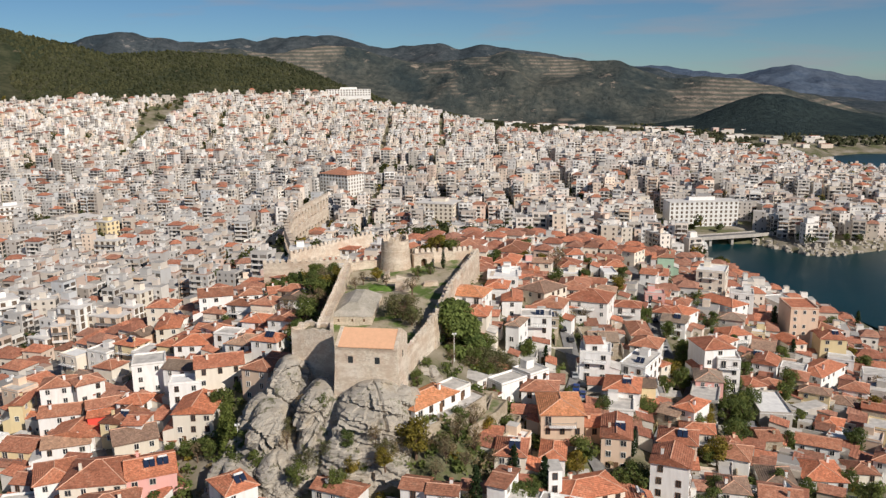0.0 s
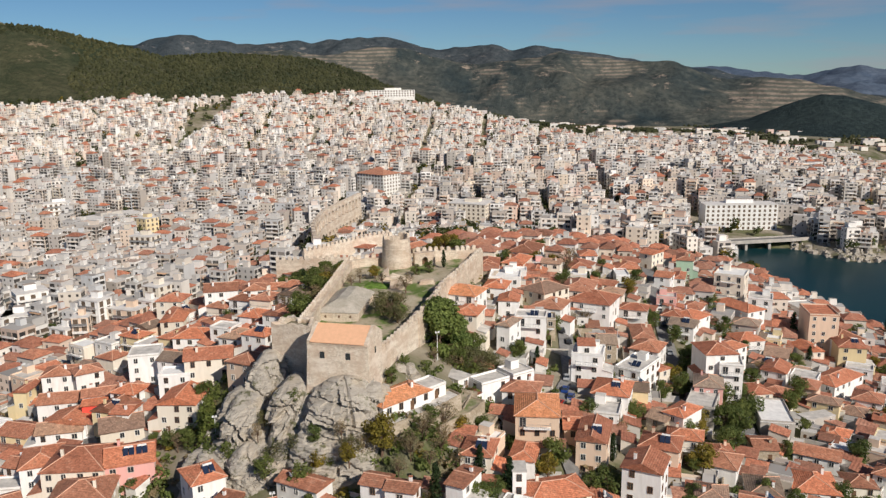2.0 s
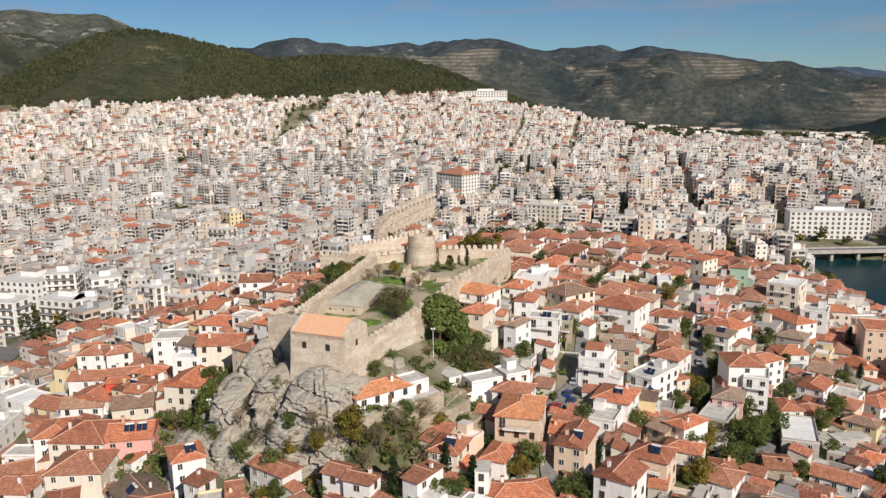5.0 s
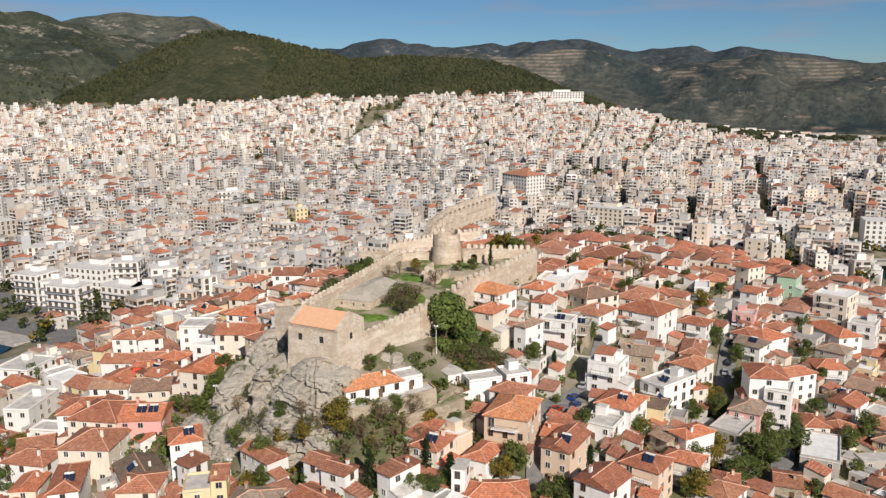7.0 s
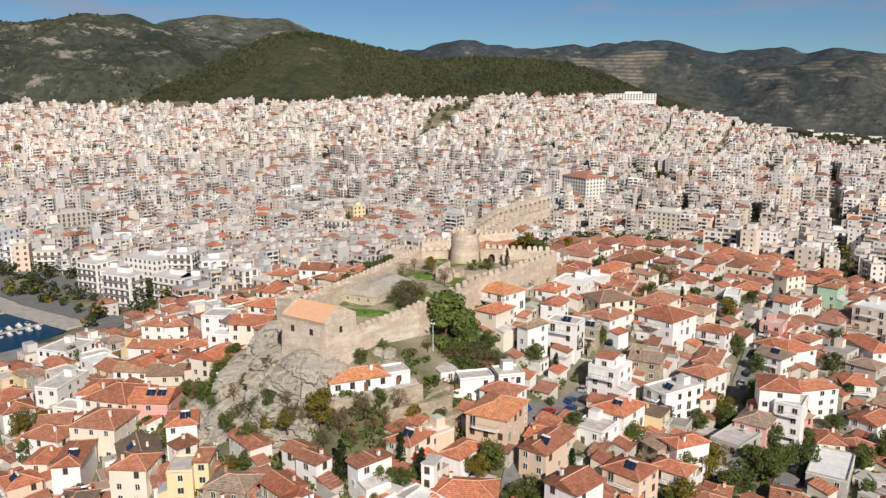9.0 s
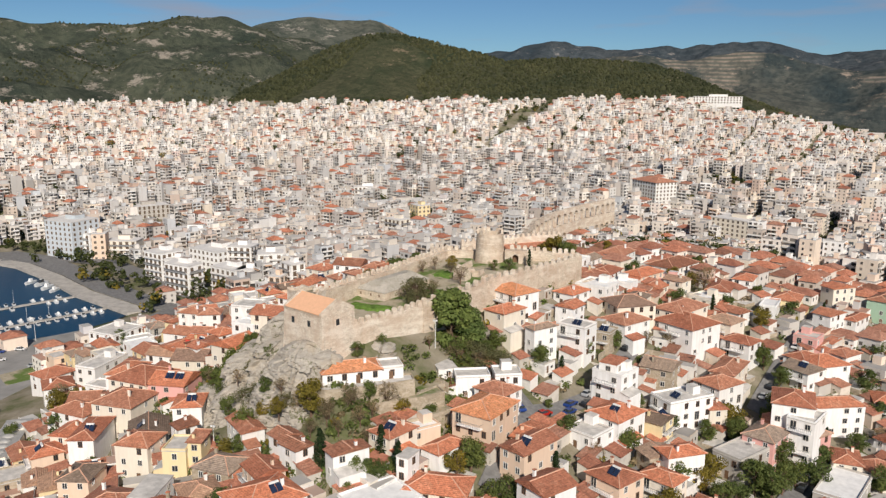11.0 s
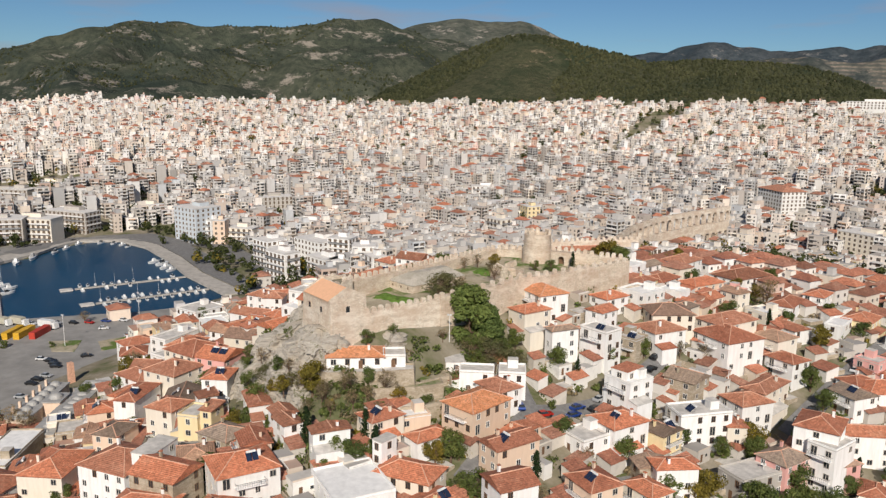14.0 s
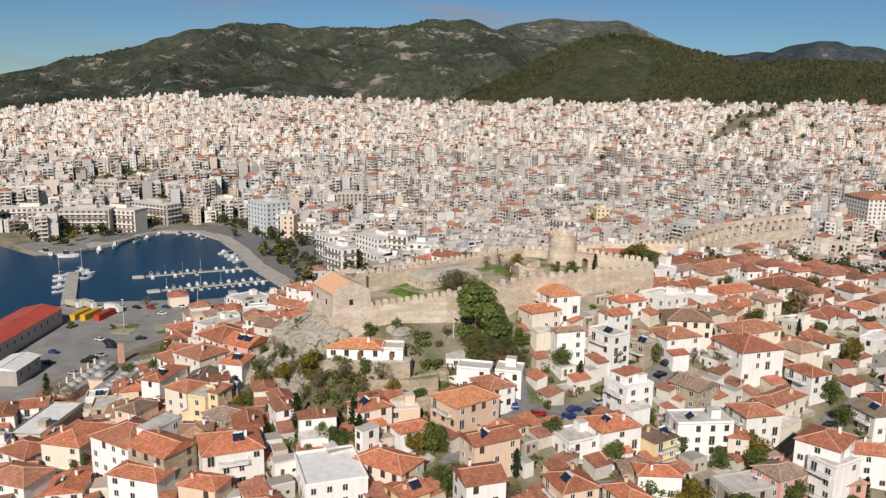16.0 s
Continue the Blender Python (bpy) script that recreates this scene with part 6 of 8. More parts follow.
# ---------- the town up to the hills ----------
def town():
    """Blocks of flats in rows, with windows and balconies as geometry, joined."""
    rng = random.Random(11)
    quads = {}

    def add(key, v, f):
        q = quads.setdefault(key, ([], []))
        i = len(q[0])
        q[0].extend(v)
        q[1].extend(tuple(k + i for k in face) for face in f)

    BOX = [(0, 1, 5, 4), (1, 2, 6, 5), (2, 3, 7, 6), (3, 0, 4, 7)]
    cand = []
    # small houses packed on the slopes, larger blocks on the flat
    for step, low, high in ((8.9, -99, 27), (6.9, 27, 999)):
        zone = []
        for j in range(int(-230 / step), int(1130 / step)):
            for i in range(int(-1030 / step), int(640 / step)):
                zone.append((i * step + rng.uniform(-0.2, 0.2) * step, j * step + rng.uniform(-0.2, 0.2) * step, i, j))
        zg = land([(c[0], c[1]) for c in zone])
        cand += [c for c, h in zip(zone, zg.tolist()) if low <= h < high]
    pts = np.array([(c[0], c[1]) for c in cand])
    gz = land(pts)
    sd = np.minimum(shore_distance(pts, EAST), shore_distance(pts, WEST))
    taken = np.array(TAKEN)
    rd = np.array(ROADS)
    count = 0
    jobs = [(x, y, i, j, g, s, None) for (x, y, i, j), g, s in zip(cand, gz.tolist(), sd.tolist())]
    jobs.sort(key=lambda q: math.hypot(q[0] - 60, q[1] + 110))
    singles = 0
    jobs += [(p[0], p[1], 1, 1, ground(p[0], p[1]), 50.0, p) for p in SMALL]
    for x, y, i, j, g, s, small in jobs:
        r = math.hypot(x - 60, y + 110)
        az = math.degrees(math.atan2(x - 60, y + 110))
        edge = 1015 + 30 * noise.noise((az * 0.3, 0, 0))
        if az > -6:
            edge = 1010
        if small is None and (r > edge or az < -84 or az > 30 or s < 16):
            continue
        old = y < 262 and x > -118 and not (y > 190 and x < -20)
        if small is None and (old or (x > -175 and y < 130) or (-110 < x and y < 150)):
            continue
        if small is None and x < -175 and y < 178 and x > -400:
            continue
        near = np.hypot(taken[:, 0] - x, taken[:, 1] - y) - taken[:, 2]
        if small is None and (near.min() < 4.2 or (np.hypot(rd[:, 0] - x, rd[:, 1] - y) - rd[:, 2]).min() < 6):
            continue
        # streets and green gaps
        street = (i + int(3 * noise.noise((x * 0.004, y * 0.004, 1)))) % (6 if g < 27 else 9) == 0 and rng.random() < 0.9
        park = noise.noise((x * 0.011, y * 0.011, 6.0)) > 0.62
        if small is None and (street or park or rng.random() < 0.03):
            continue
        rot = radians(18 * noise.noise((x * 0.004, y * 0.004, 2.0)) + rng.uniform(-5, 5) - 14)
        if rng.random() < 0.12:
            rot += radians(30)
        flat_land = g < 27
        w, d = (rng.uniform(5.6, 9.8), rng.uniform(5.4, 8.6)) if flat_land else (rng.uniform(4.0, 7.4), rng.uniform(4.0, 6.6))
        st = rng.choice((2, 3, 4, 4, 5, 5, 6, 7)) if flat_land else rng.choice((1, 1, 2, 2, 2, 3, 3, 4))
        if y < 330 and x < -100:
            st = rng.choice((3, 4, 4, 5, 6))
        if x > 230 and y < 700:
            st = rng.choice((3, 4, 5, 5, 6))
        if x > 330:
            st = rng.choice((1, 2, 2, 3))
        if -125 < x < 45 and 205 < y < 400:
            st = rng.choice((1, 1, 2, 2, 3)) if g < 14 else 1
        if small:
            rot, w, d = radians(small[2]), small[3], small[4]
            st = max(1, int(small[6] / 2.7))
        sh = 2.6
        h = st * sh + rng.uniform(0, 1)
        if small:
            h = small[6]
        if small is None and singles < 22:
            block(x, y, math.degrees(rot), w, d, g + h, rng.choice(("white", "white", "cream", "grey", "white", "peach")), "hip" if rng.random() < 0.18 else "flat", rng.choice(("balcony", "balcony", "rows")), z0=g - 0.5, rows=st)
            singles += 1
            continue
        ca, sa_ = math.cos(rot), math.sin(rot)

        def at(a, b, z):
            return (x + ca * a - sa_ * b, y + sa_ * a + ca * b, g + z)

        def box(key, x0, x1, y0, y1, z0, z1, top=None):
            v = [at(x0, y0, z0), at(x1, y0, z0), at(x1, y1, z0), at(x0, y1, z0), at(x0, y0, z1), at(x1, y0, z1), at(x1, y1, z1), at(x0, y1, z1)]
            if top:
                add(key, v, BOX)
                add(top, v[4:], [(0, 1, 2, 3)])
            else:
                add(key, v, BOX + [(4, 5, 6, 7)])

        tiled = small[5] != "flat" if small else rng.random() < (0.15 if flat_land else 0.17)
        # the palette with painted cloud shade grows more frequent towards the west
        wall = "wall_low" if flat_land and not small and rng.random() < 0.15 + min(0.75, max(0, (20 - x) / 220)) else "wall"
        box(wall, -w / 2, w / 2, -d / 2, d / 2, -6, h, "roof")
        if tiled:
            o = 0.5
            e = [at(-w / 2 - o, -d / 2 - o, h + 0.01), at(w / 2 + o, -d / 2 - o, h + 0.01), at(w / 2 + o, d / 2 + o, h + 0.01), at(-w / 2 - o, d / 2 + o, h + 0.01)]
            t = [at(-w * 0.2, 0, h + 1.9), at(w * 0.2, 0, h + 1.9)]
            add("tile", e + t, [(0, 1, 5, 4), (1, 2, 5), (2, 3, 4, 5), (3, 0, 4)])
        else:
            k = rng.random()
            if k < 0.55:
                a0, b0 = rng.uniform(-w * 0.3, 0), rng.uniform(-d * 0.2, d * 0.1)
                box(wall, a0, a0 + w * 0.3, b0, b0 + d * 0.35, h, h + 2.6, "roof")
            elif k < 0.75:
                box(wall, -w / 2 + 2, w / 2 - 1.5, -d / 2 + 2.5, d / 2, h, h + 2.9, "roof")
            for q in range(rng.randint(0, 2)):
                a0, b0 = rng.uniform(-w * 0.4, w * 0.3), rng.uniform(-d * 0.4, d * 0.2)
                box("tank", a0, a0 + 1.1, b0, b0 + 0.8, h, h + rng.uniform(0.8, 1.5))
        awn = rng.random() < 0.2
        parapet = "slab" if rng.random() < 0.7 else "rail"
        for turn, ln, dep in ((0, w, d), (1, d, w), (-1, d, w)):
            nx, ny = (sa_, -ca) if turn == 0 else ((ca, sa_) if turn == 1 else (-ca, -sa_))
            vx, vy = x - 75, y + 90
            if nx * vx + ny * vy > -0.12 * math.hypot(vx, vy):
                continue

            def side(u, o, z):
                if turn == 0:
                    return at(u, -dep / 2 - o, z)
                if turn == 1:
                    return at(dep / 2 + o, u, z)
                return at(-dep / 2 - o, -u, z)

            n = max(2, int(ln / 2.9))
            k0 = rng.random()
            if turn != 0 and k0 < 0.25:
                continue
            bal = not small and k0 > (0.35 if flat_land else 0.6)
            a, c, o = -ln * rng.uniform(0.2, 0.5), ln * rng.uniform(0.2, 0.5), rng.uniform(0.8, 1.3)
            for s_ in range(st):
                z = s_ * sh
                if bal and s_ > 0:
                    v = [side(a, 0, z - 0.15), side(c, 0, z - 0.15), side(c, o, z - 0.15), side(a, o, z - 0.15), side(a, 0, z), side(c, 0, z), side(c, o, z + 0.8), side(a, o, z + 0.8)]
                    add(parapet, v, [(0, 1, 2, 3), (4, 7, 6, 5), (3, 2, 6, 7), (0, 3, 7, 4), (1, 5, 6, 2)])
                    if awn and rng.random() < 0.4:
                        v = [side(a, 0, z + 2.3), side(c, 0, z + 2.3), side(c, 1.2, z + 1.8), side(a, 1.2, z + 1.8)]
                        add("awning", v, [(0, 1, 2, 3)])
                for k in range(n):
                    if rng.random() < 0.1:
                        continue
                    u = (k + 0.5) * ln / n - ln / 2
                    wide = bal and a < u < c
                    hw, z0, z1 = (ln / n * rng.uniform(0.26, 0.44), 0.1, 2.05) if wide else (rng.uniform(0.36, 0.56), 0.8, 1.95)
                    v = [side(u - hw, 0.05, z + z0), side(u + hw, 0.05, z + z0), side(u + hw, 0.05, z + z1), side(u - hw, 0.05, z + z1)]
                    add("window", v, [(0, 1, 2, 3)])
        count += 1
    look_of = {"wall": M_TOWN, "wall_low": M_TOWN_LOW, "roof": M_TOWN_ROOF, "tile": M_TILE_FAR, "slab": M_TOWN_SLAB, "window": M_TOWN_WIN, "rail": M_RAIL, "awning": M_AWNING, "tank": M_TANK}
    root = tagged(new("town_buildings"), "pale dense apartment blocks climbing the slope", "town", kind="stuff")
    for key, (v, f) in quads.items():
        me = bpy.data.meshes.new("town_" + key)
        me.from_pydata(v, [], f)
        me.materials.append(look_of[key])
        ob = new("town_" + key, me)
        ob.parent = root
        tagged(ob, kind="stuff")
    return count


town()


# ---------- trees ----------
def leaf_cloud(b, centre, rad, n, size, mat, rng, flat=1.0):
    """Small leaf blades scattered through a lumpy ball."""
    k = b.mat(mat)
    for _ in range(n):
        while True:
            p = Vector((rng.uniform(-1, 1), rng.uniform(-1, 1), rng.uniform(-1, 1)))
            if 0.15 < p.length < 1:
                break
        p = p.normalized() * (p.length ** 0.45)
        q = Vector(centre) + Vector((p.x * rad, p.y * rad, p.z * rad * flat))
        nrm = (p + Vector((rng.uniform(-0.7, 0.7), rng.uniform(-0.7, 0.7), rng.uniform(-0.2, 0.9)))).normalized()
        t = nrm.orthogonal().normalized()
        t = (Matrix.Rotation(rng.uniform(0, 6.3), 3, nrm) @ t)
        u = nrm.cross(t)
        s = size * rng.uniform(0.6, 1.4)
        i = len(b.v)
        b.v.extend(tuple(w) for w in (q - t * s, q + u * s * 0.6, q + t * s, q - u * s * 0.6))
        b.f.append((i, i + 1, i + 2, i + 3))
        b.m.append(k)


def limb(b, p, q, r0, r1, n=6):
    p, q = Vector(p), Vector(q)
    a = (q - p).orthogonal().normalized()
    c = (q - p).normalized().cross(a)
    lo = [p + (a * math.cos(i * math.tau / n) + c * math.sin(i * math.tau / n)) * r0 for i in range(n)]
    hi = [q + (a * math.cos(i * math.tau / n) + c * math.sin(i * math.tau / n)) * r1 for i in range(n)]
    b.solid(lo, hi, M_BARK)


def tree_meshes(kind, seed):
    """Trunk with limbs, and a crown of leaves, for a tree one metre tall."""
    rng = random.Random(seed)
    t, c = Build(), Build()
    if kind == "cypress":
        limb(t, (0, 0, -0.08), (0, 0, 0.9), 0.028, 0.006)
        for i in range(16):
            z = 0.08 + i * 0.057
            r = 0.125 * math.sin(min(1, (i + 1.2) / 6.5) * math.pi / 2) * (1 - (i / 17) ** 2.6)
            for k in range(3):
                a = rng.uniform(0, 6.3)
                leaf_cloud(c, (math.cos(a) * r * 0.45, math.sin(a) * r * 0.45, z), r * 0.8 + 0.012, 22, 0.026, M_CYP, rng, 1.5)
    elif kind == "pine":
        limb(t, (0, 0, -0.1), (0.02, 0, 0.85), 0.035, 0.008)
        for i in range(70):
            z = rng.uniform(0.12, 0.97)
            a = rng.uniform(0, 6.3)
            r = 0.40 * (1 - max(0, z - 0.4) / 0.66) ** 0.7 * rng.uniform(0.5, 1.0)
            p = (math.cos(a) * r, math.sin(a) * r, z)
            limb(t, (0, 0, z - 0.06), p, 0.012, 0.004, 4)
            leaf_cloud(c, p, rng.uniform(0.10, 0.17), 120, 0.026, M_PINE, rng, 0.6)
    elif kind == "olive":
        limb(t, (0, 0, -0.1), (0.02, -0.01, 0.4), 0.05, 0.03)
        for i in range(34):
            a, z = rng.uniform(0, 6.3), rng.uniform(0.15, 0.85)
            r = 0.62 * math.sin(min(1, z + 0.12) * math.pi * 0.93) * rng.uniform(0.3, 1.0)
            p = (math.cos(a) * r, math.sin(a) * r, z)
            limb(t, (0, 0, z * 0.5), p, 0.014, 0.004, 4)
            leaf_cloud(c, p, rng.uniform(0.12, 0.2), 64, 0.024, M_OLIVE, rng, 0.8)
    elif kind == "poplar":
        limb(t, (0, 0, -0.1), (0.01, 0, 0.9), 0.03, 0.006)
        for i in range(44):
            a, z = rng.uniform(0, 6.3), rng.uniform(0.08, 0.97)
            r = 0.19 * math.sin(min(1, z * 2.2 + 0.2) * math.pi / 2) * (1.04 - z ** 3) * rng.uniform(0.4, 1.0)
            p = (math.cos(a) * r, math.sin(a) * r, z)
            limb(t, (0, 0, max(0, z - 0.12)), p, 0.008, 0.003, 4)
            leaf_cloud(c, p, rng.uniform(0.06, 0.1), 70, 0.02, M_POPLAR, rng, 1.2)
    elif kind == "twig":
        limb(t, (0, 0, -0.1), (0.02, 0.01, 0.4), 0.035, 0.02)
        for i in range(26):
            a, z = rng.uniform(0, 6.3), rng.uniform(0.35, 1.0)
            r = rng.uniform(0.1, 0.42) * math.sin(min(1, (1.1 - z) * 2) * 1.5)
            p = (math.cos(a) * r, math.sin(a) * r, z)
            limb(t, (0, 0, 0.25 + 0.15 * rng.random()), p, 0.011, 0.003, 4)
            leaf_cloud(c, p, rng.uniform(0.07, 0.13), 34, 0.02, M_TWIG, rng, 0.9)
    else:
        mat = M_AUT if kind == "autumn" else M_LEAF
        low = 0.1 if kind == "bush" else 0.3
        limb(t, (0, 0, -0.1), (0.02, -0.01, 0.55), 0.04, 0.02)
        for i in range(22):
            a = rng.uniform(0, 6.3)
            z = rng.uniform(low, 0.92)
            e = math.sin(max(0.15, min(1, (z - low) / (1 - low))) * math.pi * 0.86 + 0.3)
            r = (0.46 if kind == "bush" else 0.36) * e * rng.uniform(0.3, 1.0)
            p = (math.cos(a) * r, math.sin(a) * r, z)
            limb(t, (0, 0, max(0, z - 0.2) * 0.8), p, 0.014, 0.004, 4)
            leaf_cloud(c, p, rng.uniform(0.12, 0.19), 110, 0.028, mat, rng, 0.8)
    return t.mesh("trunk"), c.mesh("crown")


TREES = {k: [tree_meshes(k, 20 + s) for s in range(3)] for k in ("cypress", "poplar", "pine", "twig", "tree", "bush", "autumn", "olive")}
TREE_TEXT = {"poplar": ("tall narrow light green tree beside the crag", "tree"), "olive": ("broad grey-green bushy tree inside the fort", "tree"), "cypress": ("dark slender cypress between the houses", "cypress"), "pine": ("broad dark green pine with layered branches", "pine"), "twig": ("leafless brown shrub of thin twigs", "shrub"),
             "tree": ("dark evergreen tree with a rounded uneven crown", "tree"), "bush": ("low dense green bush on the slope", "bush"), "autumn": ("yellowing autumn tree with a loose crown", "tree")}
tree_rng = random.Random(3)


def tree(x, y, h, kind="tree", wide=1.0, z=None):
    t, c = tree_rng.choice(TREES[kind])
    lab, cat = TREE_TEXT[kind]
    z = ground(x, y) if z is None else z
    th = thing("tree" if kind not in ("bush", "twig") else cat, lab, cat, Matrix.Translation((x, y, z)) @ Matrix.Rotation(tree_rng.uniform(0, 6.28), 4, "Z") @ Matrix.Diagonal((h * wide, h * wide, h, 1)), "trees and shrubs")
    part("trunk", t, th)
    part("crown", c, th)


tree(2.6, 54.0, 15.4, "pine", 1.08, 37.2)
tree(6.2, 57.0, 11.0, "pine", 0.95, 36.5)
tree(8.4, 51.6, 7.6, "olive", 1.3, 33.6)
tree(4.2, 50.0, 6.0, "olive", 1.3, 34.8)
tree(15.6, 57.0, 6.2, "olive", 1.25, 32.0)
tree(12.0, 54.0, 7.4, "olive", 1.25, 32.6)
tree(14.2, 50.6, 5.8, "olive", 1.25, 31.6)
tree(6.4, 49.4, 5.4, "twig", 1.3, 34.6)
tree(10.8, 57.6, 6.2, "tree", 1.1, 33.4)
tree(9.6, 53.4, 6.6, "olive", 1.0, 34.2)
tree(12.2, 50.6, 5.6, "twig", 1.3)
tree(8.2, 49.6, 5.6, "bush", 1.1)
tree(13.6, 54.0, 5.2, "olive", 1.0)
tree(10.8, 47.2, 4.6, "bush", 1.0)
tree(2.0, 44.0, 3.4, "twig", 1.2)
tree(11.6, 62.5, 6.0, "tree")
tree(-6.1, 24.9, 4.0, "bush")
tree(-4.3, 32.2, 3.0, "bush")
tree(-5.9, 7.8, 9.0, "autumn")
tree(-9.5, 8.2, 7.0, "twig")
tree(0.2, 5.8, 5.0, "twig")
tree(-16.9, 7.9, 5.0, "tree")
tree(-15.6, 10.7, 5.0, "twig")
tree(3.0, 17.4, 5.0, "tree")
tree(2.8, 11.5, 6.0, "twig")
tree(5.9, 20.0, 7.0, "twig")
tree(9.4, 21.4, 6.0, "autumn")
tree(6.2, 14.2, 5.0, "twig")
tree(-54.4, 38.4, 7.0, "tree")
tree(-55.6, 26.1, 4.0, "tree")
tree(-63.5, 28.3, 4.0, "tree")
tree(-65.5, 12.2, 4.0, "tree")
tree(-62.0, 13.0, 4.0, "tree")
tree(-18.4, -1.6, 5.0, "tree")
tree(-21.1, -3.8, 5.0, "autumn")
tree(-8.3, -2.1, 4.0, "tree")
tree(5.8, -2.9, 10.0, "cypress")
tree(13.9, 6.8, 9.0, "cypress")
tree(19.8, 4.4, 10.0, "cypress")
tree(14.2, 1.1, 5.0, "tree")
tree(16.7, 2.4, 5.0, "tree")
tree(24.6, 14.1, 5.0, "tree")
tree(28.1, 13.9, 6.0, "autumn")
tree(30.4, 19.0, 4.0, "tree")
tree(34.7, 90.4, 6.0, "tree")
tree(22.4, 66.1, 7.0, "tree")
tree(32.1, 51.2, 3.0, "tree")
tree(40.9, 99.8, 5.0, "twig")
tree(45.5, 104.7, 5.0, "twig")
tree(50.2, 108.9, 5.0, "tree")
tree(43.6, 154.3, 11.0, "twig")
tree(43.4, 257.6, 7.0, "cypress")
tree(53.1, 146.3, 6.0, "tree")
tree(75.4, 114.4, 7.0, "tree")
tree(76.9, 100.0, 8.0, "tree")
tree(64.9, 76.3, 6.0, "tree")
tree(72.1, 82.2, 6.0, "tree")
tree(69.3, 58.1, 8.0, "autumn")
tree(64.3, 48.3, 8.0, "tree")
tree(78.7, 62.7, 9.0, "tree")
tree(82.1, 77.4, 9.0, "tree")
tree(82.6, 62.7, 9.0, "tree")
tree(76.9, 50.9, 8.0, "tree")
tree(86.0, 74.2, 7.0, "tree")
tree(89.8, 88.3, 6.0, "tree")
tree(109.0, 94.1, 9.0, "tree")
tree(113.3, 112.6, 6.0, "tree")
tree(103.5, 85.0, 8.0, "tree")
tree(-158.4, 104.2, 7.0, "tree")
tree(-143.1, 58.0, 8.0, "tree")
tree(-167.4, 74.6, 6.0, "tree")
tree(-214.6, 135.9, 6.0, "tree")
tree(-136.9, 244.9, 6.0, "tree")
tree(-124.2, 247.1, 8.0, "tree")
tree(-111.5, 234.8, 8.0, "tree")
tree(-104.8, 249.2, 6.0, "tree")
tree(-73.5, 115.2, 5.0, "tree")
tree(-111.8, 188.9, 5.0, "tree")
tree(-66.9, 91.8, 5.0, "tree")
tree(-100.6, 225.4, 7.0, "tree")
tree(-122.2, 236.4, 7.0, "cypress")
tree(100.6, 281.1, 6.0, "twig")
tree(115.1, 251.4, 8.0, "cypress")
tree(126.5, 282.8, 6.0, "tree")
tree(-105.5, 9.0, 8.5, "autumn")
tree(-102.0, 13.0, 6.5, "tree")
tree(-110.0, 13.5, 8.0, "twig", 1.2)
tree(-90.1, -0.4, 8.0, "tree")
tree(-106.3, -4.2, 6.0, "tree")
tree(-110.8, -28.8, 10.0, "cypress")
tree(-102.4, -27.1, 9.0, "twig")
tree(-99.4, -32.7, 7.0, "twig")
tree(-96.3, -24.9, 8.0, "twig")
tree(-58.5, -11.8, 5.0, "tree")
tree(-37.6, -38.3, 6.0, "tree")
tree(-6.5, -19.4, 7.0, "tree")
tree(-5.2, -10.3, 6.0, "tree")
tree(-3.6, -7.5, 5.0, "autumn")
tree(13.6, -0.3, 6.0, "tree")
tree(14.5, -5.4, 4.0, "tree")
tree(17.5, 4.4, 5.0, "tree")
tree(-189.7, -1.4, 4.0, "bush")
tree(-178.1, 12.3, 3.0, "bush")
tree(-201.0, 34.9, 6.0, "twig")
tree(-99.7, 13.3, 7.0, "autumn")
tree(84.0, 67.8, 8.0, "tree")
tree(90.1, 77.2, 8.0, "tree")
tree(74.5, 48.6, 8.0, "tree")
tree(69.0, 52.3, 7.0, "autumn")
tree(70.8, 80.9, 8.0, "tree")
tree(78.4, 94.3, 7.0, "tree")
tree(130.0, 83.3, 8.0, "autumn")
tree(114.9, 61.4, 6.0, "tree")
tree(126.9, 148.9, 11.0, "cypress")
tree(172.7, 173.6, 10.0, "cypress")
tree(117.1, 119.1, 7.0, "tree")
tree(144.6, 106.8, 7.0, "twig")
tree(-47.6, 22.6, 14.0, "poplar", 1.0, 20.5)
tree(-49.4, 26.2, 14.0, "poplar", 1.0, 21.5)
tree(-50.6, 30.6, 12.0, "poplar", 1.0, 23.0)
tree(-59.2, 25.7, 5.0, "tree")
tree(-56.0, 23.8, 5.0, "twig")
tree(-53.3, 23.4, 5.0, "tree")
tree(-10.5, 57, 7.0, "olive", 1.25, 46.8)
tree(-8.2, 53, 5.4, "olive", 1.1, 46.6)
tree(-12.6, 60, 6.4, "olive", 1.25, 46.9)
tree(-9.0, 63, 5.0, "twig", 1.2, 47.0)
tree(-9, 78, 6, "twig", 1.15, 47.4)
tree(-24, 88, 4.5, "twig", 1.15, 47.7)
tree(-20, 92, 4.5, "autumn", 1.15, 47.8)
tree(-26, 84, 4, "twig", 1.15, 47.5)
tree(-17, 86, 4, "twig", 1.15, 47.6)
tree(0, 106, 6, "cypress", 1, 48.3)
tree(-4, 100, 4, "bush", 1, 48.1)
tree(-8, 97, 3.5, "bush", 1, 48.0)
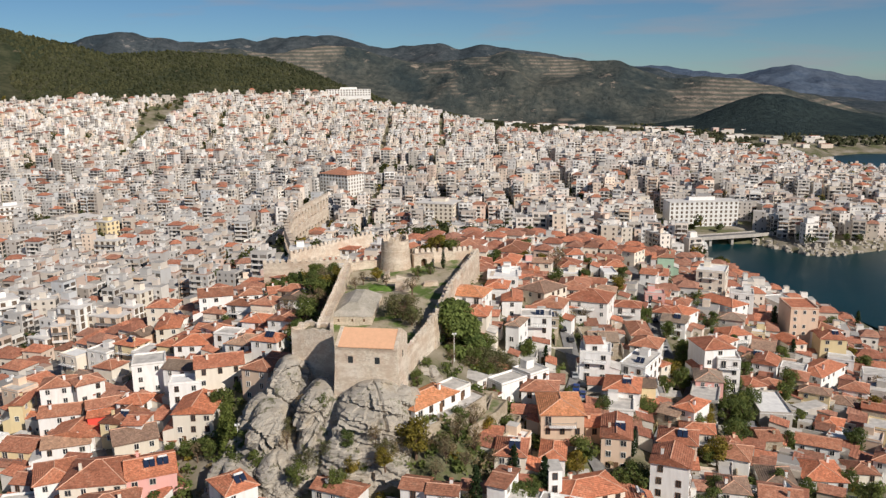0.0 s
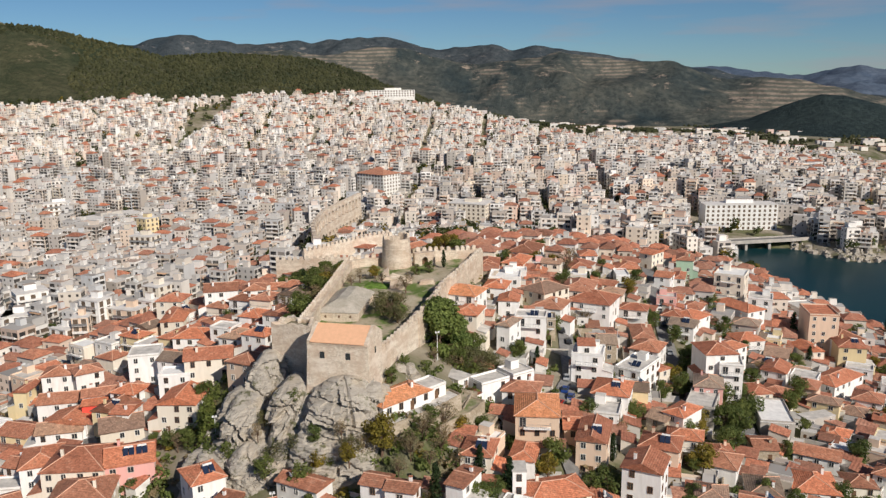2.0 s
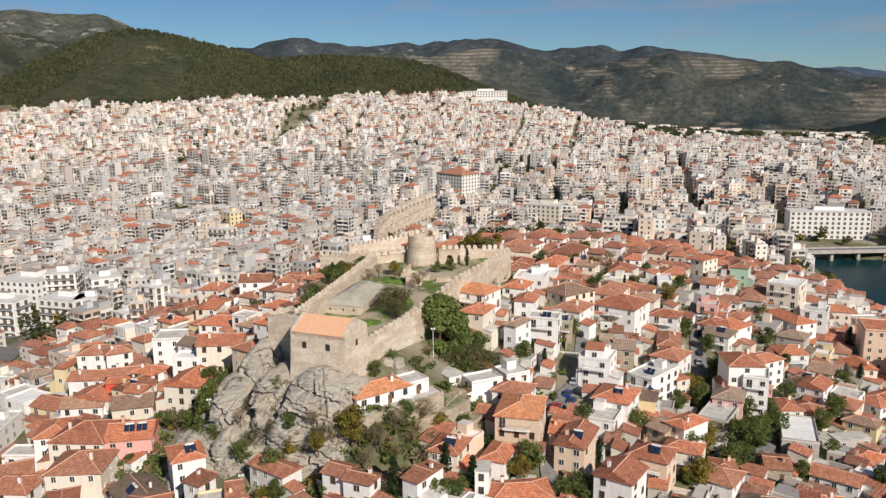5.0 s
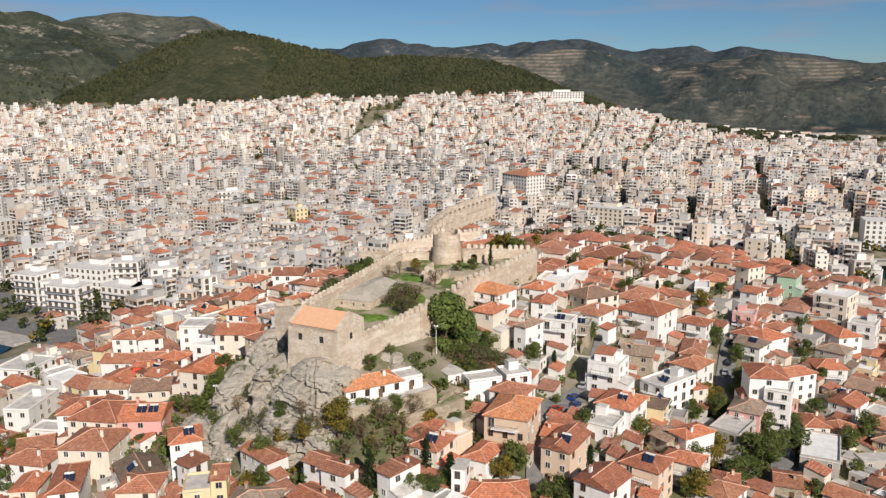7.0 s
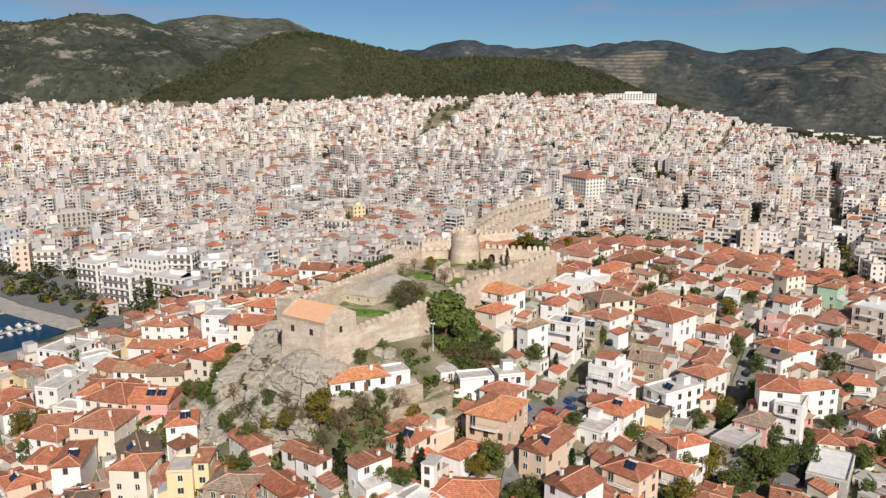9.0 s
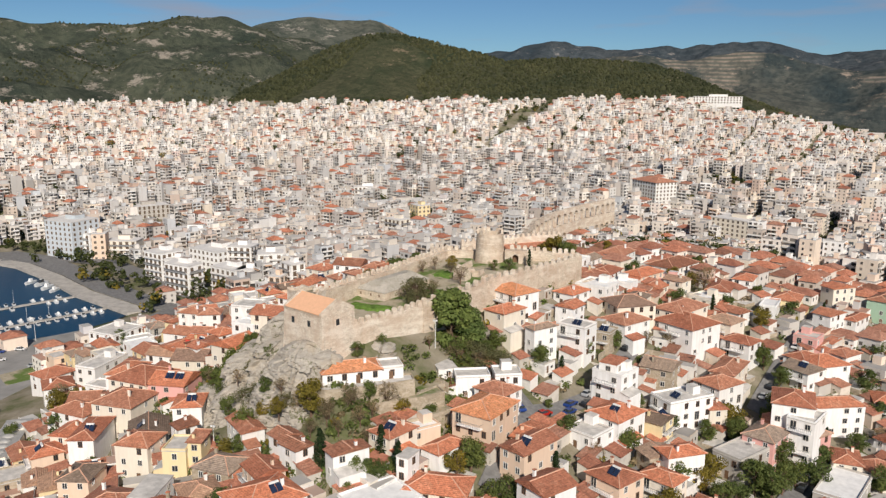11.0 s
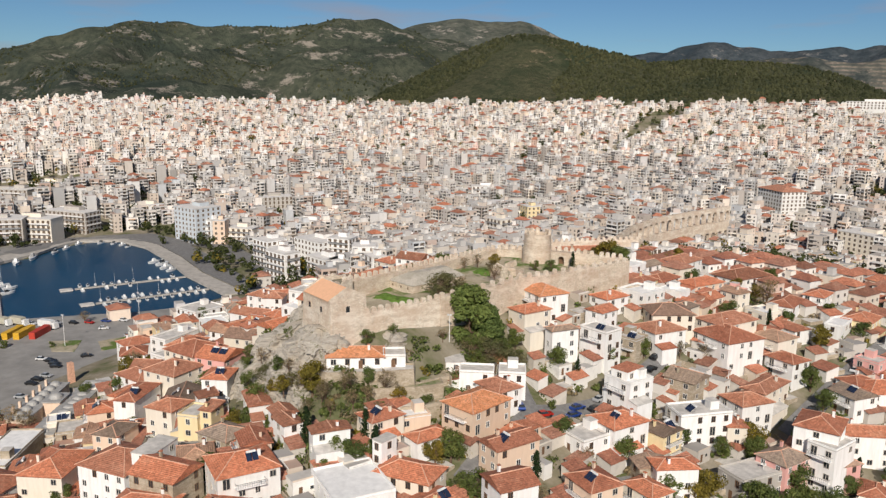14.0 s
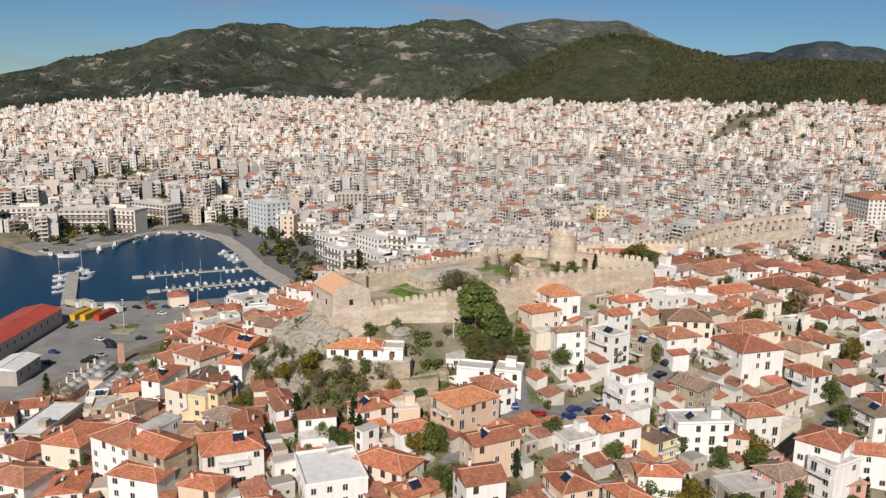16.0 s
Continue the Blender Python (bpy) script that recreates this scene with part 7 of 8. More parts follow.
for x, y, h, k in ((-42, 108, 7, "tree"), (-46, 104, 6, "bush"), (-50, 108, 7, "tree"), (-38, 128, 7, "tree"), (-44, 134, 8, "tree"), (-52, 140, 7, "autumn"), (-48, 150, 8, "tree"), (-58, 148, 7, "tree"), (-64, 146, 7, "cypress"), (-40, 142, 7, "bush"), (-56, 128, 6, "tree"), (-62, 136, 7, "tree"), (-34, 132, 6, "olive"), (-43, 120, 6, "olive")):
    tree(x, y, h, k, 1.2)
tree(-38, 58, 8, "tree", 1.15)
tree(-37, 66, 9, "tree", 1.15)
tree(-39, 74, 9, "tree", 1.15)
tree(-36, 80, 8, "twig", 1.15)
tree(-38, 88, 10, "tree", 1.15)
tree(-42, 94, 9, "cypress", 1.15)
tree(-37, 98, 8, "autumn", 1)
tree(-41, 104, 9, "tree", 1)
tree(-46, 98, 8, "tree", 1)
tree(-46, 84, 7, "twig", 1.15)
tree(-47, 110, 9, "cypress", 1)
tree(-40, 114, 8, "twig", 1)
tree(-50, 118, 8, "tree", 1)
tree(-55, 112, 7, "tree", 1)
tree(-36, 120, 7, "autumn", 1)
tree(-1.8, 131, 10, "autumn", 1.05, 44.6)
tree(2.6, 130, 9, "tree", 1.05, 44.4)
tree(-5.4, 130, 7, "autumn", 1.0, 45.0)
tree(-2, 180, 9, "autumn", 1)
tree(6, 172, 8, "tree", 1)
tree(-6, 170, 7, "autumn", 1)
tree(-44, 20, 4.5, "bush", 1.0, 29)
tree(-40, 13, 4.5, "bush", 1.0, 28)
tree(-33, 12, 4, "twig", 1.0, 33)
tree(-30, 6, 5, "bush", 1.0, 28)
tree(-20, 8, 4, "bush", 1.0, 35)
tree(-14, 7, 4, "twig", 1.0, 36)
tree(-26, 16, 3.4, "bush", 1.0, 40)
tree(-28, 22, 3.5, "bush", 1.0, 39.5)
tree(-37, 22, 3, "bush", 1.0, 36)
for x, y, h, z, k in ((-41, 26, 3.2, 35.5, "olive"), (-33, 17, 3.6, 34.5, "olive"), (-31, 20, 3.0, 38.5, "twig"), (-24, 9, 3.6, 33.0, "olive"), (-19, 6.2, 4.4, 29.5, "autumn"), (-28, 9.5, 4.6, 30.0, "olive"), (-36, 10, 3.6, 27.5, "olive"), (-45, 15, 3.4, 27.5, "bush"), (-12, 6.6, 4.0, 33.5, "olive"), (-6, 11.5, 3.2, 36.0, "twig")):
    tree(x, y, h, k, 1.15, z)
tree(-12, 4, 5, "autumn", 1.0, 32)
tree(-22, 3, 5, "bush", 1.0, 28)
tree(0, 7, 5, "twig")
tree(4, 5, 4.5, "twig")
tree(-2, 3, 4.5, "twig")
tree(6, 10, 5, "twig")
tree(7, 2, 4, "twig")
tree(10, 8, 5, "twig")
tree(2, 11, 4, "twig")
tree(12, 12, 5, "autumn")
tree(9, 15, 4, "twig")
tree(5, -2, 4, "twig")
tree(14, 26, 5, "tree")
tree(11, 24, 4, "bush")
tree(6, 24, 4.5, "twig")
tree(60, 20, 6, "tree")
tree(66, 60, 6, "cypress")
tree(78, 30, 6, "tree")
tree(40, 45, 6, "tree")
tree(48, 70, 6, "tree")
tree(30, 80, 6, "tree")
tree(90, 95, 7, "cypress")
tree(70, 120, 7, "tree")
tree(50, 140, 7, "cypress")
tree(100, 120, 6, "tree")
tree(20, 150, 7, "tree")
tree(35, 180, 7, "tree")
tree(80, 170, 6, "cypress")


# garden trees in the gaps of the old quarter
gap_rng = random.Random(17)
planted = 0
while planted < 62:
    x, y = gap_rng.uniform(20, 165), gap_rng.uniform(-30, 170)
    if shore(x, y) < 9 or near_taken(x, y, 0.2) or on_road(x, y, 1.2) or (x > 100 and y < 38):
        continue
    TAKEN.append((x, y, 2.0))
    tree(x, y, gap_rng.uniform(4.5, 8.0), gap_rng.choice(("tree", "tree", "bush", "cypress", "autumn", "twig", "tree")), 1.1)
    planted += 1


M_SHED = mixed("yard_masonry", [(0.0, (0.78, 0.75, 0.70)), (0.2, (0.50, 0.46, 0.41)), (0.4, (0.70, 0.64, 0.55)), (0.55, (0.42, 0.38, 0.33)), (0.7, (0.66, 0.54, 0.43)), (0.85, (0.84, 0.82, 0.78)), (1.0, (0.58, 0.54, 0.49))])


def outbuildings():
    """Sheds, lean-tos, terraces and yard walls crowded between the houses, joined."""
    rng = random.Random(31)
    b = Build()
    for j in range(70):
        for i in range(72):
            x, y = -150 + i * 4.7 + rng.uniform(-1.2, 1.2), -66 + j * 4.7 + rng.uniform(-1.2, 1.2)
            k, a, c, e = rng.random(), rng.random(), rng.random(), rng.random()
            if in_castle(x, y) or x < -112 and y < 60 or x > 100 and y < 40 or (y > 190 and x < -20) or y > 262 or (x < -100 and y > 140) or k < 0.16 or (-60 < x < -44 and 0 < y < 45):
                continue
            if shore(x, y) < 7 or on_road(x, y, 1.6) or near_taken(x, y, -0.3) or (-5 < x < 16 and 28 < y < 66 and k < 0.6):
                continue
            w, d = 1.5 + a * 1.6, 1.3 + c * 1.5
            m = pose(x, y, ground(x, y), 0, 0, -18 + 30 * noise.noise((x * 0.012, y * 0.012, 0)) + rng.choice((0, 90)))

            def put(pts3):
                return [tuple(m @ Vector(p)) for p in pts3]
            if k < 0.34:
                h = 2.0 + e * 1.4
                lo = [(-w, -d, -1), (w, -d, -1), (w, d, -1), (-w, d, -1)]
                b.solid(put(lo), put([(px, py, h) for px, py, _ in lo]), M_SHED, M_TOWN_ROOF)
                for x0, x1, z0, z1 in ((-w * 0.6, -w * 0.6 + 0.8, 0, min(1.9, h - 0.2)), (w * 0.2, w * 0.2 + 0.7, 0.9, 1.6)):
                    q = [(x0, -d - 0.04, z0), (x1, -d - 0.04, z0), (x1, -d + 0.05, z0), (x0, -d + 0.05, z0)]
                    b.solid(put(q), put([(px, py, z1) for px, py, _ in q]), M_WOOD if z0 == 0 else M_GLASS)
                rim = [(-w, -d, h + 0.004), (w, -d, h + 0.004), (w, -d + 0.15, h + 0.004), (-w, -d + 0.15, h + 0.004)]
                b.solid(put(rim), put([(px, py, h + 0.35) for px, py, _ in rim]), M_SHED)
            elif k < 0.72:
                h, r = 2.0 + e * 1.2, 0.9
                lo = [(-w, -d, -1), (w, -d, -1), (w, d, -1), (-w, d, -1)]
                b.solid(put(lo), put([(-w, -d, h), (w, -d, h), (w, d, h + r), (-w, d, h + r)]), M_SHED)
                q = [(-w - 0.2, -d - 0.3, h - 0.05), (w + 0.2, -d - 0.3, h - 0.05), (w + 0.2, d, h + r + 0.03), (-w - 0.2, d, h + r + 0.03)]
                b.solid(put(q), put([(px, py, pz + 0.14) for px, py, pz in q]), M_TILE_FAR)
            elif k < 0.9:
                h, ln = 0.9 + e * 1.3, 2.0 + a * 2.5
                lo = [(-ln, -0.14, -1), (ln, -0.14, -1), (ln, 0.14, -1), (-ln, 0.14, -1)]
                b.solid(put(lo), put([(px, py, h) for px, py, _ in lo]), M_SHED if c < 0.5 else WALLS["stone"])
            else:
                lo = [(-w, -d, -1), (w, -d, -1), (w, d, -1), (-w, d, -1)]
                b.solid(put(lo), put([(px, py, 0.5 + e) for px, py, _ in lo]), WALLS["stone"], M_SLAB)
    tagged(part("outbuildings", b), "sheds, lean-tos, terraces and yard walls among the houses", "sheds", kind="stuff")


outbuildings()


def scrub():
    """Garden shrubs and weeds between the houses, joined."""
    rng = random.Random(4)
    b = Build()
    for q0 in range(3600):
        x, y = (rng.uniform(-150, 165), rng.uniform(-60, 250)) if q0 < 2900 else (rng.uniform(-60, 22), rng.uniform(-6, 64))
        if shore(x, y) < 8 or on_road(x, y, 1.0) or (-50 < x < -8 and 2 < y < 122) or (-34 < x < 0 and 20 < y < 122) or (x < -110 and y < 40) or near_taken(x, y, -1.2):
            continue
        g, r = ground(x, y), rng.uniform(0.7, 1.7)
        k = rng.random()
        m = M_LEAF if k < 0.62 else (M_PINE if k < 0.78 else (M_TWIG if k < 0.92 else M_AUT))
        for q in range(3):
            leaf_cloud(b, (x + rng.uniform(-r, r) * 0.7, y + rng.uniform(-r, r) * 0.7, g + r * rng.uniform(0.5, 1.1)), r * 0.85, 15, 0.42, m, rng, 0.85)
    tagged(part("garden_shrubs", b), "green and brown shrubs in gardens between the houses", "shrubs", kind="stuff")


scrub()


def town_trees():
    """Trees in the streets and squares of the town, and the wood's edge, joined."""
    rng = random.Random(8)
    b = Build()
    for _ in range(5200):
        r, az = rng.uniform(330, 1040), radians(rng.uniform(-80, 26))
        x, y = 60 + r * math.sin(az), -110 + r * math.cos(az)
        if shore(x, y) < 10 or (y < 262 and x > -118):
            continue
        park = noise.noise((x * 0.011, y * 0.011, 6.0)) > 0.55
        if not park and rng.random() < 0.55:
            continue
        g = ground(x, y)
        h = rng.uniform(5, 11)
        for k in range(3):
            leaf_cloud(b, (x + rng.uniform(-2, 2), y + rng.uniform(-2, 2), g + h * rng.uniform(0.45, 0.8)), h * 0.28, 26, 0.9, M_STREET if rng.random() < 0.88 else M_AUT, rng)
    for (x0, y0), (x1, y1), n in (((-205, 136), (-290, 154), 10), ((-290, 154), (-350, 166), 7), ((-215, 125), (-300, 139), 6), ((-350, 165), (-400, 160), 14), ((-398, 150), (-442, 88), 18), ((-442, 90), (-455, 50), 12), ((-385, 80), (-430, 70), 10)):
        for k in range(n):
            t = (k + rng.random() * 0.8) / n
            x, y, h = x0 + (x1 - x0) * t + rng.uniform(-4, 4), y0 + (y1 - y0) * t + rng.uniform(-4, 4), rng.uniform(2.4, 5)
            for q in range(3):
                leaf_cloud(b, (x + rng.uniform(-1.5, 1.5), y + rng.uniform(-1.5, 1.5), 1.8 + h * rng.uniform(0.45, 0.8)), h * 0.3, 34, 0.6, M_STREET, rng)
    tagged(part("street_trees", b), "dark trees scattered between the town's blocks", "trees", kind="stuff")


town_trees()


M_TURF = plain("green_turf", (0.12, 0.20, 0.04), 0.95, 0, 0.5, 0.6, 0.1)

# ---------- trees on the hills ----------
def hill_woods():
    rng = random.Random(21)
    for name, amount, size, lim, lift in (("backdrop_wooded_hill", 19000, 3.6, -0.22, 0), ("backdrop_hill", 14000, 3.2, 0.08, 0)):
        v, n = HILL_SPOTS[name]
        b = Build()
        k = b.mat(M_WOOD_CROWN)
        for _ in range(amount):
            i = rng.randrange(len(v) // n - 1)
            j = rng.randrange(int(n * 0.8))
            t = rng.random()
            p = Vector(v[i * n + j]).lerp(Vector(v[(i + 1) * n + min(j + 1, n - 1)]), t)
            if noise.noise((p.x * 0.006, p.y * 0.006, 3.0)) < lim:
                continue
            s = size * rng.uniform(0.45, 1.45)
            a0 = rng.uniform(0, 6.3)
            low = [(p.x + s * 0.55 * math.cos(a0 + q * 1.2566), p.y + s * 0.55 * math.sin(a0 + q * 1.2566), p.z - 1) for q in range(5)]
            mid = [(p.x + s * 0.5 * math.cos(a0 + q * 1.2566 + 0.4) * rng.uniform(0.7, 1.1), p.y + s * 0.5 * math.sin(a0 + q * 1.2566 + 0.4), p.z + s * 0.45) for q in range(5)]
            i0 = len(b.v)
            b.v += low + mid + [(p.x + rng.uniform(-0.5, 0.5), p.y, p.z + s * 0.82)]
            for q in range(5):
                w = (q + 1) % 5
                b.f += [(i0 + q, i0 + w, i0 + 5 + w, i0 + 5 + q), (i0 + 5 + q, i0 + 5 + w, i0 + 10)]
                b.m += [k, k]
        tagged(part("hill_trees", b), "dark trees and scrub covering the hillside", "woods", kind="stuff")


def plain_behind():
    """Hedges, groves and small white houses on the plain behind the town."""
    rng = random.Random(77)
    b, h = Build(), Build()
    for _ in range(5200):
        r, az = rng.uniform(1015, 1640), radians(rng.uniform(-7, 28))
        x, y = 60 + r * math.sin(az), -110 + r * math.cos(az)
        if noise.noise((x * 0.007, y * 0.007, 2.0)) < -0.12 or min(shore_distance(np.array([(x, y)]), EAST)) < 14:
            continue
        s = rng.uniform(2.5, 6.0)
        g = float(land([(x, y)])[0])
        low = [(x + s * 0.6 * math.cos(q * 1.2566), y + s * 0.6 * math.sin(q * 1.2566), g - 1) for q in range(5)]
        mid = [(x + s * 0.55 * math.cos(q * 1.2566 + 0.4) * rng.uniform(0.7, 1.2), y + s * 0.55 * math.sin(q * 1.2566 + 0.4), g + s * 0.5) for q in range(5)]
        i, k = len(b.v), b.mat(M_WOOD_CROWN)
        b.v += low + mid + [(x, y, g + s * 0.85)]
        for q in range(5):
            w = (q + 1) % 5
            b.f += [(i + q, i + w, i + 5 + w, i + 5 + q), (i + 5 + q, i + 5 + w, i + 10)]
            b.m += [k, k]
    for _ in range(150):
        r, az = rng.uniform(1050, 1500), radians(rng.uniform(-4, 24))
        x, y = 60 + r * math.sin(az), -110 + r * math.cos(az)
        if min(shore_distance(np.array([(x, y)]), EAST)) < 20:
            continue
        g = float(land([(x, y)])[0])
        w, d = rng.uniform(4, 9), rng.uniform(3, 6)
        low = [(x - w, y - d, g - 2), (x + w, y - d, g - 2), (x + w, y + d, g - 2), (x - w, y + d, g - 2)]
        z = g + rng.uniform(3, 7)
        h.solid(low, [(px, py, z) for px, py, _ in low], M_TOWN, M_TILE_FAR if rng.random() < 0.5 else M_TOWN_ROOF)
    tagged(part("plain_trees", b), "dull green hedges and groves on the plain", "trees", kind="stuff")
    tagged(part("plain_houses", h), "small white houses scattered over the plain", "houses", kind="stuff")


M_WOOD_CROWN = leaf_mat("far_tree_crowns", [(0.3, (0.052, 0.060, 0.036)), (0.55, (0.088, 0.092, 0.052)), (0.75, (0.120, 0.114, 0.066))], 0.012)
hill_woods()
plain_behind()

block(-118, 874, 8, 56, 10, 96.5, "white", "flat", "rows", "long pale building at the top of the town", z0=88, rows=3, group="landmark buildings")
block(-885, 930, -42, 60, 12, 136, "cream", "flat", "rows", "long pale building on the wooded hillside", z0=126, rows=2, group="landmark buildings")


# ---------- bridge and rocky shore of the bay ----------
def bridge():
    th = thing("road_bridge", "low concrete road bridge along the bay shore", "bridge", pose(0, 0, 0))
    pts = [(100, 362), (122, 354), (158, 357), (205, 369), (238, 381)]
    rows = []
    for (x0, y0), (x1, y1) in zip(pts[:-1], pts[1:]):
        n = max(1, int(math.hypot(x1 - x0, y1 - y0) / 4))
        rows += [(x0 + (x1 - x0) * i / n, y0 + (y1 - y0) * i / n) for i in range(n)]
    rows.append(pts[-1])
    left, right = [], []
    for i, (x, y) in enumerate(rows):
        (x0, y0), (x1, y1) = rows[max(i - 1, 0)], rows[min(i + 1, len(rows) - 1)]
        ln = math.hypot(x1 - x0, y1 - y0)
        nx, ny = -(y1 - y0) / ln, (x1 - x0) / ln
        left.append(Vector((x + nx * 4.5, y + ny * 4.5, 0)))
        right.append(Vector((x - nx * 4.5, y - ny * 4.5, 0)))
        if i % 4 == 2:
            p = Build()
            p.box(x - 0.8, x + 0.8, y - 3, y + 3, -4, 4.6, M_QUAY)
            part("pier", p, th)

    def strip(name, a, b, z0, z1, top):
        s = Build()
        ring4 = a + b[::-1]
        s.solid([(p.x, p.y, z0) for p in ring4], [(p.x, p.y, z1) for p in ring4], M_QUAY, top)
        part(name, s, th)
    strip("deck", right, left, 4.6, 5.9, M_ASPHALT)
    for a, b in ((right, left), (left, right)):
        strip("parapet", a, [p.lerp(q, 0.035) for p, q in zip(a, b)], 5.904, 6.8, M_QUAY)


bridge()


def shore_rocks():
    rng = random.Random(9)
    line = [(203, 364), (214, 349), (222, 331), (237, 327), (262, 337), (290, 347), (350, 370), (420, 395)]
    b = Build()
    for (x0, y0), (x1, y1) in zip(line[:-1], line[1:]):
        ln = math.hypot(x1 - x0, y1 - y0)
        for k in range(int(ln * 1.3)):
            t = rng.random()
            nx, ny = -(y1 - y0) / ln, (x1 - x0) / ln
            o = rng.uniform(-2.5, 13)
            x, y = x0 + (x1 - x0) * t + nx * o, y0 + (y1 - y0) * t + ny * o
            s = rng.uniform(1.0, 3.0)
            z = max(0, o) * 0.35
            lo = [(x + s * math.cos(a) * rng.uniform(0.8, 1.2), y + s * math.sin(a) * rng.uniform(0.8, 1.2), z - 2.5) for a in [q * math.tau / 6 for q in range(6)]]
            hi = [(x + (px - x) * rng.uniform(0.4, 0.8), y + (py - y) * rng.uniform(0.4, 0.8), z + s * rng.uniform(0.3, 0.9)) for px, py, _ in lo]
            b.solid(lo, hi, M_ROCK)
    tagged(part("shore_rocks", b), "pale jagged rocks along the bay shore", "rocks", kind="stuff")


shore_rocks()
for x, y, h in ((235, 345, 5), (246, 350, 6), (258, 352, 5), (228, 352, 6), (275, 358, 6), (170, 385, 6), (190, 388, 5)):
    tree(x, y, h, "tree", 1.3, z=4.0)


# ---------- harbour ----------
def slab(name, text, pts, z0, z1, material, kind="structure", category="quay"):
    area = sum(a[0] * b[1] - b[0] * a[1] for a, b in zip(pts, pts[1:] + pts[:1]))
    if area < 0:
        pts = pts[::-1]
    b = Build()
    b.solid([(x, y, z0) for x, y in pts], [(x, y, z1) for x, y in pts], material)
    return tagged(part(name, b), text, category, kind=kind)


M_PARK = plain("worn_car_park_asphalt", (0.27, 0.26, 0.245), 0.92, 0, 0.2, 0.15, 0.2)
slab("pavement", "worn grey asphalt car park by the harbour", [(-214, -20), (-230, 9), (-221, 27), (-209, 47), (-200, 62), (-195, 80), (-188, 96), (-170, 96), (-158, 40), (-134, 20), (-117, -6), (-106, -36), (-150, -70), (-210, -60)], 0.4, 2.05, M_PARK, category="car park")
slab("pavement", "concrete quay edge along the basin", [(-203, 105), (-253, 112), (-297, 124), (-340, 132), (-373, 130), (-388, 111), (-380, 93), (-366, 76), (-356, 54), (-372, 56), (-382, 76), (-396, 96), (-402, 116), (-378, 139), (-340, 141), (-297, 133), (-252, 121), (-196, 114)], 0.2, 1.75, M_QUAY)
slab("pavement", "paved waterfront square behind the basin", [(-358, 26), (-350, 43), (-357, 55), (-372, 57), (-382, 77), (-396, 97), (-402, 117), (-412, 126), (-438, 92), (-444, 56), (-470, 30), (-402, 16)], 0.1, 1.62, M_PARK)
slab("road", "wide dark harbour-front road with parked cars", [(-196, 115), (-252, 122), (-297, 134), (-340, 142), (-378, 140), (-402, 118), (-413, 127), (-392, 156), (-347, 160), (-287, 147), (-231, 133), (-190, 126)], 0.1, 1.9, M_ASPHALT, category="road")
slab("jetty", "narrow concrete jetty with moored boats", [(-237, 7), (-235, 13), (-298, 32), (-300, 26)], -2, 1.1, M_QUAY)


def boat_meshes(seed):
    rng = random.Random(seed)
    h, c = Build(), Build()
    deck = [(-1.0, -0.5), (0.3, -0.52), (1.0, -0.28), (1.35, 0), (1.0, 0.28), (0.3, 0.52), (-1.0, 0.5)]
    h.solid([(x * 2.4 * 0.9, y * 1.6, -0.3) for x, y in deck], [(x * 2.6, y * 2.0, 0.75) for x, y in deck], M_TANK)
    c.solid([(-0.9, -0.6, 0.754), (0.7, -0.5, 0.754), (0.7, 0.5, 0.754), (-0.9, 0.6, 0.754)], [(-0.8, -0.5, 1.6), (0.3, -0.42, 1.6), (0.3, 0.42, 1.6), (-0.8, 0.5, 1.6)], M_GLASS if seed % 2 else M_TANK, M_TANK)
    m = Build()
    m.box(-0.05, 0.05, -0.05, 0.05, 0.75, 8.5, M_TANK)
    m.box(-2.2, 0, -0.05, 0.05, 1.9, 2.05, M_TANK)
    return h.mesh("hull"), c.mesh("cabin"), m.mesh("mast")


BOATS = [boat_meshes(s) for s in range(2)]


def boat(x, y, rot, size=1.0, mast=False):
    h, c, m = random.choice(BOATS)
    th = thing("boat", "white sailing boat with a bare mast at its mooring" if mast else ("white fishing boat moored at the quay" if size > 1.6 else "small white motor boat moored at a pontoon"), "boat", frame_at(x, y, 0.05, rot) @ Matrix.Diagonal((size * 0.8, size * 0.8, size, 1)), "boats in the harbour")
    part("hull", h, th)
    part("cabin", c, th)
    if mast:
        part("mast", m, th)


def pontoon(x0, y0, x1, y1, group):
    ln = math.hypot(x1 - x0, y1 - y0)
    rot = math.degrees(math.atan2(y1 - y0, x1 - x0))
    b = Build()
    b.box(0, ln, -1.2, 1.2, 0.15, 0.65, M_QUAY)
    th = thing("pontoon", "floating concrete pontoon with a broad head", "pontoon", frame_at(x0, y0, 0, rot), group)
    part("walkway", b, th)
    e = Build()
    e.box(-7, -1.0, -2.4, 2.4, 0.12, 0.8, M_SLAB)
    part("head", e, th)
    r = radians(rot)
    k = 3.0
    while k < ln - 2:
        for s in (-1, 1):
            if random.random() < 0.86:
                o = s * 4.4
                boat(x0 + math.cos(r) * k - math.sin(r) * o, y0 + math.sin(r) * k + math.cos(r) * o, rot + (90 if s < 0 else -90) + random.uniform(-6, 6), random.uniform(0.75, 1.15), random.random() < 0.16)
        k += random.uniform(3.4, 4.4)


